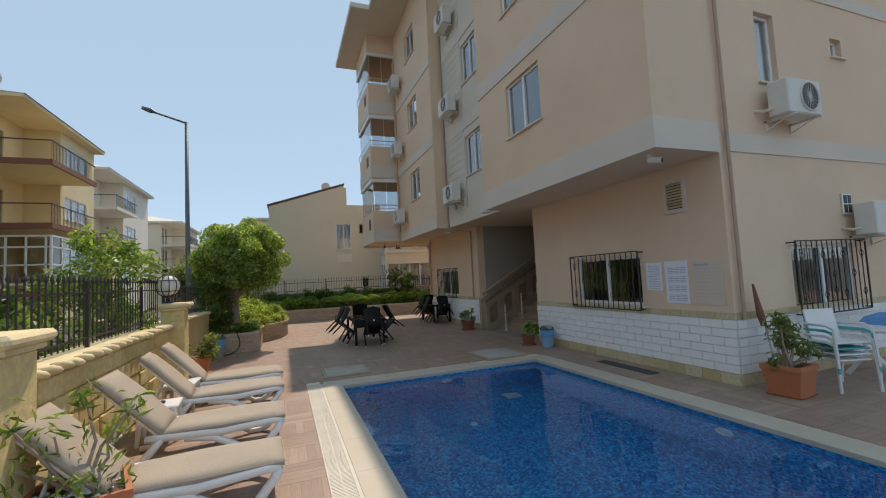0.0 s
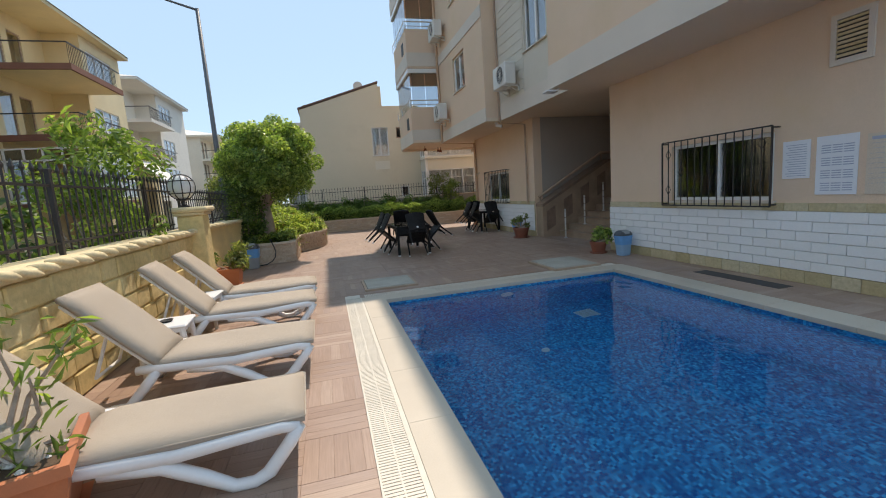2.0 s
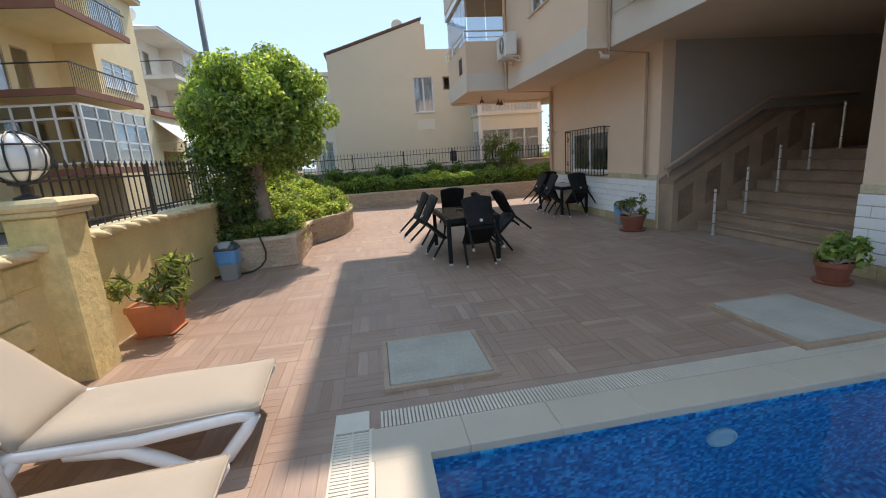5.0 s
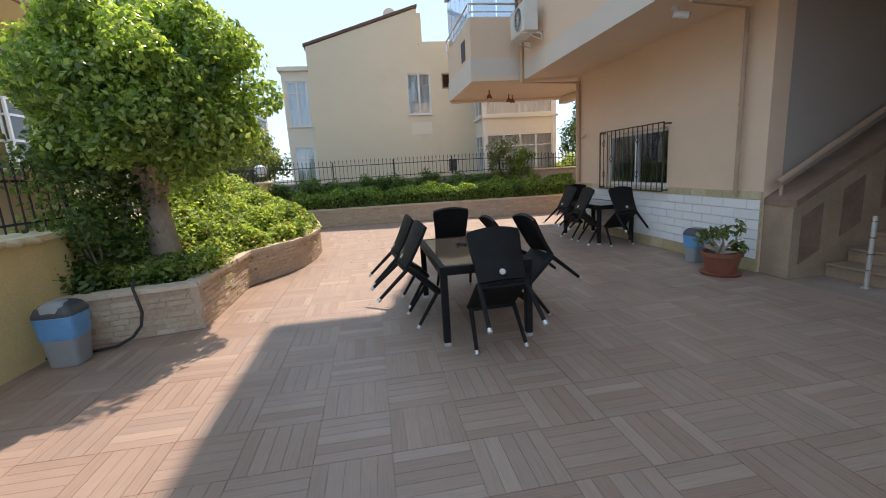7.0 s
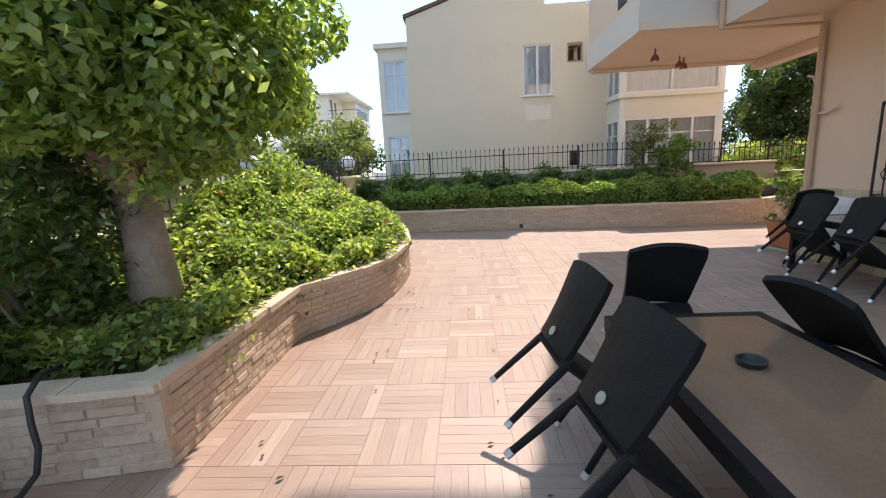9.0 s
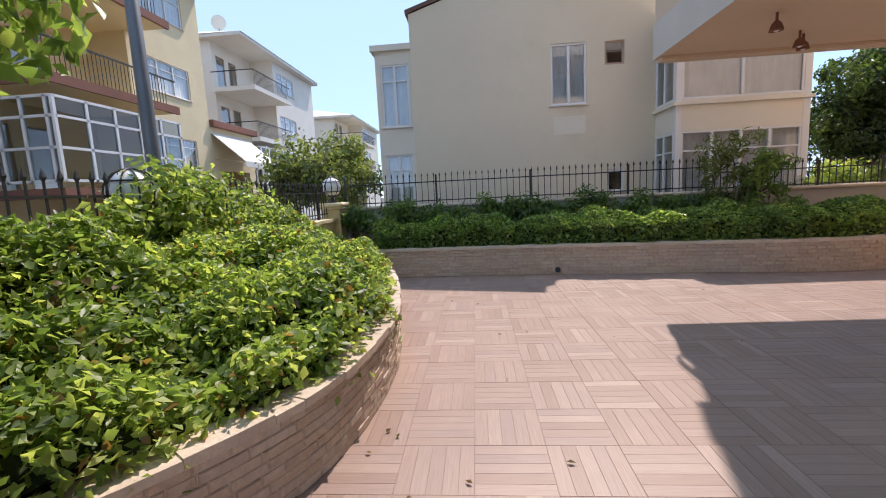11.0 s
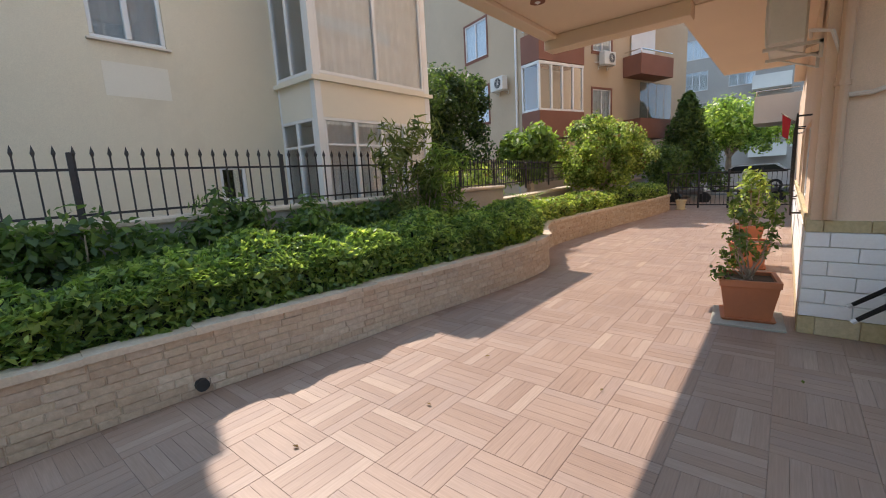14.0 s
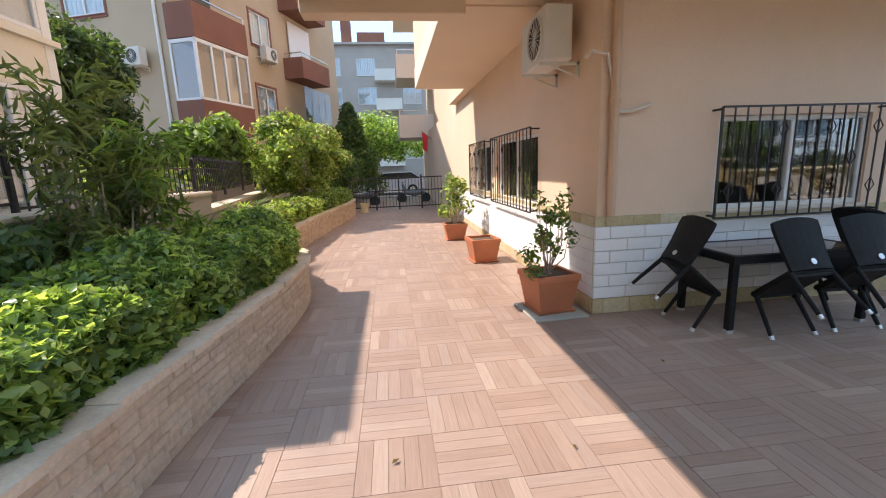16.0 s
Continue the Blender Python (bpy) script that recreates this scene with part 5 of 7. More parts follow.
for i in range(9):
    a, e = i * 0.7, 0.5 + 0.35 * (i % 3)
    d = Vector((math.cos(a), math.sin(a), 0))
    part("stalk", Geo().tube([(0, 0, 0), d * 0.25 + Vector((0, 0, 0.35 * e + 0.2))], 0.008, 5), OLEANDER, palm)
    c = d * 0.25 + Vector((0, 0, 0.35 * e + 0.2))
    w = Vector((-d.y, d.x, 0))
    g = Geo()
    for q in range(11):
        t = (q - 5) / 5 * 1.25
        dirv = (d * math.cos(t) + w * math.sin(t)) * 0.36 + Vector((0, 0, 0.12 * math.cos(t)))
        s = w * math.cos(t) * 0.012 - d * math.sin(t) * 0.012
        g.add([c, c + dirv * 0.5 + s, c + dirv, c + dirv * 0.5 - s], [(0, 1, 2), (0, 2, 3)])
    part("frond", g, OLEANDER, palm)


def tree(name, x, y, z0, trunk_h, centre, rad, n, per, size, mat, label, seed, trunk_r=0.12, r0=0.28, r1=0.45, cone=False, shell=0.6):
    t = thing(name, label, "tree", (x, y, z0))
    r = np.random.default_rng(seed)
    rd = random.Random(seed)
    g = Geo()
    bend = [(0, 0, 0), (rd.uniform(-0.05, 0.05), rd.uniform(-0.05, 0.05), trunk_h * 0.5), (rd.uniform(-0.08, 0.08), 0.0, trunk_h)]
    g.tube(bend, [trunk_r * 1.25, trunk_r, trunk_r * 0.85], 12)
    part("trunk", g, BARK, t, smooth=True)
    if cone:
        cl = []
        for i in range(n):
            f = (i + 0.5) / n
            a = i * 2.4
            k = (1 - f) ** 0.8
            cl.append(((centre[0] + rad[0] * k * math.cos(a) * rd.uniform(0.6, 1), centre[1] + rad[1] * k * math.sin(a) * rd.uniform(0.6, 1), centre[2] - rad[2] + 2 * rad[2] * f), rd.uniform(r0, r1) * (0.5 + 0.6 * k)))
    else:
        cl = clump_shell(r, centre, rad, n, r0, r1)
    for c, q in cl[::6]:
        part("limb", Geo().tube([(0, 0, trunk_h * 0.85), ((c[0]) * 0.5, c[1] * 0.5, (trunk_h + c[2]) / 2), c], [trunk_r * 0.5, trunk_r * 0.3, 0.012], 6), BARK, t)
    pts, nor = crown_points(r, cl, per, shell)
    leaves(len(pts), pts, size, "crown", mat, t, up=0.5, seed=seed, normals=nor)
    return t


tree("round_tree", -1.45, 13.6, 0.46, 1.15, (0.22, -0.1, 2.12), (1.16, 1.18, 1.1), 150, 420, 0.078, TREE_LEAF, "round clipped evergreen tree in the planter", 41, 0.165, 0.2, 0.4, shell=0.4)
shrub("trunk_shrub", -1.95, 13.15, 0.46, rand_clumps(42, 26, 0.36, 0.5, 0.1, 1.65, 0.2, 0.38), 220, 0.075, DARK_LEAF, "leafy shrub reaching up into the round tree", seed=42)
shrub("tall_oleander", -2.75, 7.9, -0.05, rand_clumps(43, 26, 0.55, 0.7, 0.7, 2.75, 0.2, 0.36), 130, 0.13, OLEANDER, "tall light green bush behind the garden wall", seed=43, aspect=0.3)
shrub("street_hedge", -2.9, 5.6, -0.05, rand_clumps(44, 20, 0.4, 1.5, 0.6, 1.8, 0.22, 0.4), 110, 0.11, DARK_LEAF, "dark hedge behind the fence", seed=44)
shrub("fence_creeper", -2.2, 16.9, 0.9, rand_clumps(45, 26, 0.25, 2.3, 0.1, 0.65, 0.2, 0.36) + [(x, 1.0 + y, z + 0.3, 0.3) for x, y, z, q in rand_clumps(46, 18, 0.22, 1.1, 0.2, 0.62, 0.2, 0.3)], 150, 0.095, IVY, "creeper climbing over the iron fence", seed=45)

# ---- pots, bins, hose ----
def square_pot(x, y, w, h, rz, label, plant=None):
    p = thing("flower_pot", label, "flower pot", (x, y, 0), rz, group="terracotta pots")
    part("saucer", Geo().frustum(0, 0, 0, 0.025, w * 0.82, w * 0.82, w * 0.9, w * 0.9), TERRACOTTA, p)
    t = 0.025
    g = Geo().frustum(0, 0, 0.025, h - 0.06, w * 0.74, w * 0.74, w * 0.95, w * 0.95)
    part("bowl", g, TERRACOTTA, p)
    part("rim", ring(Geo(), (-w, w, -w, w), (-w + t * 1.6, w - t * 1.6, -w + t * 1.6, w - t * 1.6), h - 0.06, h), TERRACOTTA, p)
    part("soil", Geo().box(-w + 0.03, w - 0.03, -w + 0.03, w - 0.03, h - 0.059, h - 0.035), SOIL, p)
    return p


def round_pot(x, y, r, h, label, mat=SHADE_TERRACOTTA):
    p = thing("flower_pot", label, "flower pot", (x, y, 0), group="round pots")
    part("saucer", Geo().lathe([(r * 0.95, 0), (r * 1.02, 0.03), (r * 0.9, 0.03)], seg=24), mat, p)
    part("bowl", Geo().lathe([(r * 0.7, 0.03), (r * 0.92, h - 0.05), (r, h - 0.05), (r, h), (r * 0.9, h), (r * 0.88, h - 0.04)], seg=24), mat, p, smooth=False)
    part("soil", Geo().lathe([(r * 0.87, h - 0.05), (r * 0.87, h - 0.035)], seg=20), SOIL, p)
    return p


square_pot(-1.45, 3.45, 0.3, 0.42, 18, "terracotta planter with white pebbles by the garden wall")
shrub("oleander", -1.45, 3.45, 0.38, [(-0.3, -0.25, 0.62, 0.16), (-0.1, -0.1, 0.45, 0.2), (0.15, 0.05, 0.4, 0.18), (-0.05, 0.2, 0.2, 0.2), (0.25, -0.05, 0.12, 0.16), (-0.28, 0.1, 0.35, 0.18), (0.3, 0.15, 0.55, 0.14), (-0.35, -0.15, 0.3, 0.18), (0.05, -0.2, 0.1, 0.18), (0.0, 0.1, 0.65, 0.12)], 24, 0.115, OLEANDER, "potted oleander with narrow pale leaves", seed=51, aspect=0.2, trunk=0.018)
pb = thing("pebbles", "white pebbles on the soil of the planter", "pebbles")
g = Geo()
rp = random.Random(9)
for i in range(60):
    a, r = rp.uniform(0, 6.28), 0.27 * math.sqrt(rp.random())
    s = rp.uniform(0.012, 0.028)
    g.lathe([(s * 0.6, 0.385), (s, 0.385 + s * 0.5), (s * 0.5, 0.385 + s)], -1.45 + r * math.cos(a), 3.45 + r * math.sin(a), 7)
part("stones", g, WHITE_PLASTIC, pb)
square_pot(-1.76, 9.85, 0.22, 0.36, 0, "terracotta planter beside the stone pillar")
shrub("oleander", -1.74, 9.82, 0.32, rand_clumps(52, 8, 0.26, 0.24, 0.08, 0.42, 0.12, 0.19), 44, 0.16, GREY_LEAF, "potted oleander with long pale grey-green leaves", seed=52, aspect=0.2)
# the round pots here take the terracotta darkened for shade
round_pot(5.6, 8.75, 0.18, 0.25, "round terracotta pot beside the stairs, coloured darker for shade")
shrub("pot_plant", 5.6, 8.75, 0.22, rand_clumps(53, 8, 0.15, 0.15, 0.06, 0.28, 0.09, 0.13), 60, 0.09, TREE_LEAF, "small dark green pot plant", seed=53)
round_pot(5.62, 12.47, 0.24, 0.3, "round terracotta pot by the parapet foot, coloured darker for shade")
shrub("pot_plant", 5.62, 12.47, 0.27, rand_clumps(54, 9, 0.18, 0.18, 0.04, 0.4, 0.07, 0.12), 24, 0.09, GREY_LEAF, "straggly pot plant with thin stems", seed=54)
slab = thing("stone_slab", "thin grey stone slab under the planter", "slab", (6.24, 17.67, 0), 4)
part("plate", Geo().box(-0.32, 0.3, -0.3, 0.3, 0.0, 0.022, 0.004), HATCH, slab)
square_pot(6.27, 17.68, 0.25, 0.42, 8, "large terracotta planter at the lane corner").location.z = 0.022
shrub("pot_rose", 6.27, 17.68, 0.40, rand_clumps(55, 14, 0.24, 0.24, 0.1, 0.85, 0.08, 0.15), 40, 0.065, DARK_LEAF, "leafy rose bush in the planter", seed=55, trunk=0.009)
square_pot(8.92, 17.83, 0.25, 0.4, 5, "empty terracotta planter on the lane")
square_pot(11.25, 17.95, 0.25, 0.36, 0, "terracotta planter far along the lane")
shrub("pot_shrub", 11.25, 17.95, 0.34, rand_clumps(56, 10, 0.25, 0.25, 0.15, 1.05, 0.14, 0.24), 60, 0.11, IVY, "upright light green shrub in the planter", seed=56)
square_pot(6.2, 3.3, 0.235, 0.4, 6, "large terracotta planter by the house corner")
shrub("oleander", 6.2, 3.3, 0.36, rand_clumps(57, 11, 0.2, 0.2, 0.1, 0.66, 0.1, 0.17), 34, 0.13, GREY_LEAF, "potted oleander with dusty green leaves", seed=57, aspect=0.22)
round_pot(18.3, 20.35, 0.18, 0.35, "pale round pot at the end of the bed", WALL_CAP)


def rounded_loft(levels, n=28, power=0.42):
    """Rounded rectangles (z, half x, half y, shift y) joined from the bottom up and closed at both ends."""
    g = Geo()
    vs, fs = [], []
    for z, hx, hy, sy in levels:
        for k in range(n):
            a = 2 * math.pi * k / n
            c, q = math.cos(a), math.sin(a)
            vs.append((hx * math.copysign(abs(c) ** power, c), sy + hy * math.copysign(abs(q) ** power, q), z))
    for i in range(len(levels) - 1):
        for k in range(n):
            a, b = i * n + k, i * n + (k + 1) % n
            fs.append((a, b, b + n, a + n))
    fs += [tuple(range(n))[::-1], tuple((len(levels) - 1) * n + k for k in range(n))]
    return g.add(vs, fs)


def bin_(x, y, body, label, rz=0, size=1.0):
    b = thing("waste_bin", label, "waste bin", (x, y, 0), rz, group="waste bins")
    b.scale = (size, size, size)
    part("body", rounded_loft([(0.0, 0.10, 0.095, 0), (0.015, 0.108, 0.1, 0), (0.36, 0.135, 0.125, 0), (0.37, 0.142, 0.132, 0), (0.39, 0.142, 0.132, 0)]), body, b)
    part("liner", rounded_loft([(0.22, 0.127, 0.117, 0), (0.25, 0.134, 0.124, 0), (0.33, 0.137, 0.128, 0), (0.395, 0.147, 0.137, 0), (0.402, 0.14, 0.13, 0)]), BIN_BAG, b, "blue plastic bag over the rim")
    part("lid", rounded_loft([(0.4, 0.145, 0.135, 0), (0.425, 0.143, 0.133, 0), (0.47, 0.12, 0.112, 0), (0.495, 0.08, 0.075, 0.01), (0.5, 0.03, 0.03, 0.01)]), BIN_LID, b)
    part("flap", rounded_loft([(0.43, 0.09, 0.05, -0.08), (0.48, 0.085, 0.06, -0.05), (0.507, 0.06, 0.04, -0.02)]), BIN_GREY, b)
bin_(5.78, 8.2, BIN_BLUE, "light blue waste bin with dark swing lid")
bin_(5.82, 13.16, BIN_GREY, "grey waste bin with blue liner by the wall", 90)
bin_(-1.68, 11.98, BIN_GREY, "grey waste bin with blue liner beside the planter", 0, 1.2)
hs = thing("garden_hose", "black garden hose hanging over the planter edge", "hose")
arc = [(-1.33, 12.62, 0.60), (-1.31, 12.50, 0.62), (-1.27, 12.38, 0.56), (-1.22, 12.33, 0.44), (-1.19, 12.31, 0.32), (-1.21, 12.29, 0.19), (-1.29, 12.26, 0.09), (-1.42, 12.22, 0.03), (-1.6, 12.18, 0.018), (-1.85, 12.14, 0.018), (-2.02, 12.1, 0.018)]
part("tube", Geo().tube(arc, 0.015, 8), HOSE, hs, smooth=True)

# ---- sun loungers ----
def sun_lounger():
    """Foot end at x = 0, head towards -x, 0.66 wide along y; the back is raised."""
    s = thing("sun_lounger", "white plastic sun lounger with taupe cushion, back raised", "sun lounger", group="sun loungers by the pool")
    W = 0.31
    def side(y):
        g = Geo()
        rail = [(0.0, y, 0.285), (-0.1, y, 0.3), (-0.6, y, 0.27), (-1.15, y, 0.3), (-1.3, y, 0.3)]
        g.tube(rail, [0.034, 0.04, 0.042, 0.042, 0.036], 8)
        return g
    for y in (-W, W):
        part("side_rail", side(y), WHITE_PLASTIC, s, smooth=True)
        part("foot_leg", Geo().tube([(0.0, y, 0.29), (-0.06, y * 1.02, 0.2), (-0.18, y * 1.05, 0.06), (-0.26, y * 1.05, 0.025), (-0.36, y * 1.05, 0.03), (-0.5, y * 1.03, 0.12), (-0.68, y, 0.22), (-0.95, y, 0.255)], [0.036, 0.038, 0.04, 0.034, 0.034, 0.04, 0.04, 0.034], 8), WHITE_PLASTIC, s, smooth=True)
        part("head_leg", Geo().tube([(-1.15, y, 0.3), (-1.26, y * 1.03, 0.16), (-1.38, y * 1.05, 0.03), (-1.5, y * 1.05, 0.03)], [0.04, 0.04, 0.036, 0.034], 8), WHITE_PLASTIC, s, smooth=True)
    g = Geo()
    for i in range(12):
        x = -0.06 - i * 0.095
        g.box(x - 0.035, x + 0.035, -W, W, 0.29, 0.305, 0.004)
    part("seat_slats", g, WHITE_PLASTIC, s)
    a = radians(47)
    m = Matrix.Translation((-1.16, 0, 0.31)) @ Matrix.Rotation(a, 4, "Y")
    g = Geo().box(-0.80, 0.0, -W, -W + 0.05, -0.03, 0.0, 0.01, m).box(-0.80, 0.0, W - 0.05, W, -0.03, 0.0, 0.01, m)
    for i in range(8):
        g.box(-0.1 * i - 0.08, -0.1 * i - 0.01, -W + 0.05, W - 0.05, -0.02, -0.005, 0.003, m)
    part("backrest_frame", g, WHITE_PLASTIC, s)
    part("back_strut", Geo().tube([m @ Vector((-0.45, 0.2, -0.03)), (-1.62, 0.2, 0.26), (-1.62, -0.2, 0.26), m @ Vector((-0.45, -0.2, -0.03))], 0.014, 6), WHITE_PLASTIC, s)
    def pad(x0, x1, mm):
        nx, ny = 10, 8
        g = Geo()
        vs, w, t = [], W + 0.015, 0.065
        for k in (0, 1):
            for i in range(nx + 1):
                for j in range(ny + 1):
                    u, v = i / nx, j / ny
                    e = min(u, 1 - u, v, 1 - v)
                    h = (0.5 + 0.5 * min(1, e / 0.09)) * t + 0.006 * math.sin(7 * u + 5 * v)
                    vs.append(mm @ Vector((x0 + (x1 - x0) * u, -w + 2 * w * v, h if k else 0.0)))
        q = (nx + 1) * (ny + 1)
        fs = []
        for i in range(nx):
            for j in range(ny):
                a0 = i * (ny + 1) + j
                fs += [(a0, a0 + 1, a0 + ny + 2, a0 + ny + 1), (q + a0, q + a0 + ny + 1, q + a0 + ny + 2, q + a0 + 1)]
        for i in range(nx):
            for j in (0, ny):
                a0 = i * (ny + 1) + j
                fs.append((a0, a0 + ny + 1, q + a0 + ny + 1, q + a0))
        for j in range(ny):
            for i in (0, nx):
                a0 = i * (ny + 1) + j
                fs.append((a0, a0 + 1, q + a0 + 1, q + a0))
        return g.add(vs, fs)
    c = part("seat_cushion", pad(-1.17, 0.03, Matrix.Translation((0, 0, 0.306))), CUSHION, s, smooth=True)
    part("piping", Geo().tube([(-1.15, -W - 0.016, 0.335), (0.02, -W - 0.016, 0.335), (0.035, -W, 0.335), (0.035, W, 0.335), (0.02, W + 0.016, 0.335), (-1.15, W + 0.016, 0.335)], 0.006, 5), CUSHION, c)
    part("back_cushion", pad(-0.84, 0.0, m @ Matrix.Translation((0, 0, 0.005))), CUSHION, s, smooth=True)
    return s

lounger = sun_lounger()
LY = [3.77, 5.1, 6.63, 7.67]
lounger.matrix_world = pose(-0.12, LY[0], 0, 0, 0, 3)
for y, r, x in ((LY[1], 1, -0.1), (LY[2], 5, -0.13), (LY[3], 4, -0.14)):
    copy_thing(lounger, pose(x, y, 0, 0, 0, r))


def plastic_table(x, y, rz):
    t = thing("side_table", "small white plastic side table with rounded top", "side table", (x, y, 0), rz, group="white side tables")
    part("tabletop", Geo().box(-0.22, 0.22, -0.22, 0.22, 0.39, 0.42, 0.014).box(-0.2, 0.2, -0.2, 0.2, 0.35, 0.39), WHITE_PLASTIC, t)
    for a in (-1, 1):
        for b in (-1, 1):
            part("leg", Geo().tube([(a * 0.17, b * 0.17, 0.38), (a * 0.2, b * 0.2, 0.0)], [0.032, 0.022], 8), WHITE_PLASTIC, t)
    return t
for x, y, r in ((-1.5, 5.78, 4), (-1.52, 7.05, -3)):
    plastic_table(x, y, r)
    d = thing("ashtray", "dark round ashtray on the white side table", "ashtray", (x, y + 0.02, 0.42))
    part("dish", Geo().lathe([(0.045, 0), (0.06, 0.02), (0.052, 0.02), (0.04, 0.008), (0.001, 0.008)], seg=18), HOSE, d)

# ---- dark rattan tables with chairs tipped against them ----
def rattan_chair():
    """Stands at its seat's middle on the floor, looking to +y."""
    c = thing("rattan_chair", "black woven rattan armless chair tipped against the table", "chair", group="rattan chairs")
    part("seat", Geo().box(-0.23, 0.23, -0.22, 0.24, 0.40, 0.45, 0.018), RATTAN, c)
    vs, fs, n, k = [], [], 6, 8
    for t in (0, 1):
        for i in range(k + 1):
            z = 0.43 + 0.43 * i / k
            yb = -0.2 - 0.10 * (i / k) ** 1.3 - 0.03 * t
            w = 0.205 + 0.035 * (i / k) ** 1.5 - (0.012 if i == k else 0)
            for j in range(n + 1):
                u = -1 + 2 * j / n
                vs.append((u * w, yb - 0.03 * (1 - u * u), z + (0.02 * (1 - u * u) if i == k else 0)))
    q = (n + 1) * (k + 1)
    for i in range(k):
        for j in range(n):
            a = i * (n + 1) + j
            fs += [(a, a + 1, a + n + 2, a + n + 1), (q + a, q + a + n + 1, q + a + n + 2, q + a + 1)]
    for i in range(k):
        for j in (0, n):
            a = i * (n + 1) + j
            fs.append((a, a + n + 1, q + a + n + 1, q + a))
    for j in range(n):
        for i in (0, k):
            a = i * (n + 1) + j
            fs.append((a, a + 1, q + a + 1, q + a))
    part("backrest", Geo().add(vs, fs), RATTAN, c)
    badge = part("badge", Geo().lathe([(0.026, 0), (0.026, 0.006)], seg=14), ALU, c)
    badge.matrix_basis = pose(0, -0.272, 0.49, 98, 0, 0)
    for sx in (-1, 1):
        for sy, y0 in ((1, 0.2), (-1, -0.2)):
            l = part("leg", Geo().tube([(sx * 0.2, y0, 0.42), (sx * 0.225, y0 + sy * 0.05, 0.03)], [0.022, 0.017], 8), RATTAN, c)
            part("foot", Geo().tube([(sx * 0.225, y0 + sy * 0.05, 0.035), (sx * 0.227, y0 + sy * 0.054, 0.0)], 0.02, 8), ALU, l, "silver foot cap")
    for y0 in (0.21, -0.2):
        part("seat_rail", Geo().tube([(-0.2, y0, 0.395), (0.2, y0, 0.395)], 0.018, 6), RATTAN, c)
    return c


def rattan_table(x, y, rz, lx, ly):
    t = thing("rattan_table", "dark rattan table with brown glass top", "table", (x, y, 0), rz, group="rattan tables")
    part("tabletop", Geo().box(-lx + 0.05, lx - 0.05, -ly + 0.05, ly - 0.05, 0.705, 0.728, 0.004), TABLE_TOP, t, "brown glass top")
    part("apron", ring(Geo(), (-lx, lx, -ly, ly), (-lx + 0.055, lx - 0.055, -ly + 0.055, ly - 0.055), 0.655, 0.73), RATTAN, t)
    for a in (-1, 1):
        for b in (-1, 1):
            l = part("leg", Geo().box(a * (lx - 0.035) - 0.032, a * (lx - 0.035) + 0.032, b * (ly - 0.035) - 0.032, b * (ly - 0.035) + 0.032, 0.03, 0.655, 0.008), RATTAN, t)
            part("foot", Geo().box(a * (lx - 0.035) - 0.03, a * (lx - 0.035) + 0.03, b * (ly - 0.035) - 0.03, b * (ly - 0.035) + 0.03, 0.0, 0.03), ALU, l, "silver foot cap")
    return t


T1 = (2.15, 12.06)
rattan_table(*T1, 0, 0.42, 0.79)
chair = rattan_chair()
def tip_pose(x, y, rz, tilt):
    """The front feet stand at (x, y) and the chair looks along rz; it is tipped forward onto the table edge."""
    return pose(x, y, 0, 0, 0, rz) @ Matrix.Rotation(radians(-tilt), 4, "X") @ Matrix.Translation((0, -0.255, 0))
chair.matrix_world = tip_pose(2.2, 11.05, 3, 42)
for x, y, rz, tilt in ((1.52, 12.03, -82, 42), (1.50, 12.7, -84, 40), (2.90, 11.95, 98, 43), (2.84, 12.5, 96, 54), (2.2, 13.22, 178, 38)):
    copy_thing(chair, tip_pose(x, y, rz, tilt))
ash = thing("ashtray", "small dark ashtray on the glass table", "ashtray", (2.13, 12.24, 0.728))
part("dish", Geo().lathe([(0.05, 0), (0.06, 0.025), (0.05, 0.025), (0.04, 0.008), (0.001, 0.008)], seg=18), HOSE, ash)
T2 = (5.62, 15.62)
rattan_table(*T2, 0, 0.36, 0.73)
for x, y, rz, tilt in ((5.08, 15.85, -88, 41), (5.1, 15.18, -92, 40), (5.62, 16.6, 178, 42), (5.6, 14.64, 4, 40)):
    copy_thing(chair, tip_pose(x, y, rz, tilt))

# ---- things by the south wall: chair stack, white table ----
def plastic_chair(z, mat, label, dx=0.0):
    c = thing("garden_chair", label, "chair", (7.05 + dx, 3.15, z), 160, group="stacked garden chairs")
    part("seat", Geo().box(-0.22, 0.22, -0.22, 0.22, 0.40, 0.42, 0.01), mat, c)
    part("backrest", Geo().extrude([(-0.2, 0.42), (-0.3, 0.82), (-0.275, 0.82), (-0.175, 0.42)], "x", -0.21, 0.21), mat, c)
    for s in (-1, 1):
        part("armrest", Geo().tube([(s * 0.24, -0.25, 0.63), (s * 0.26, 0.1, 0.64), (s * 0.26, 0.22, 0.6)], 0.02, 6), mat, c)
        part("front_leg", Geo().tube([(s * 0.26, 0.22, 0.61), (s * 0.27, 0.25, 0.0 if z < 0.01 else 0.1)], [0.024, 0.02], 6), mat, c)
        part("back_leg", Geo().tube([(s * 0.22, -0.2, 0.42), (s * 0.25, -0.28, 0.0 if z < 0.01 else 0.1)], [0.024, 0.02], 6), mat, c)
for i in range(4):
    plastic_chair(0.075 * i, TEAL if i == 2 else WHITE_PLASTIC, "turquoise plastic garden chair in a stack" if i == 2 else "white plastic garden chair in a stack")
wt = thing("garden_table", "white plastic garden table by the south wall", "table", (8.3, 3.2, 0))
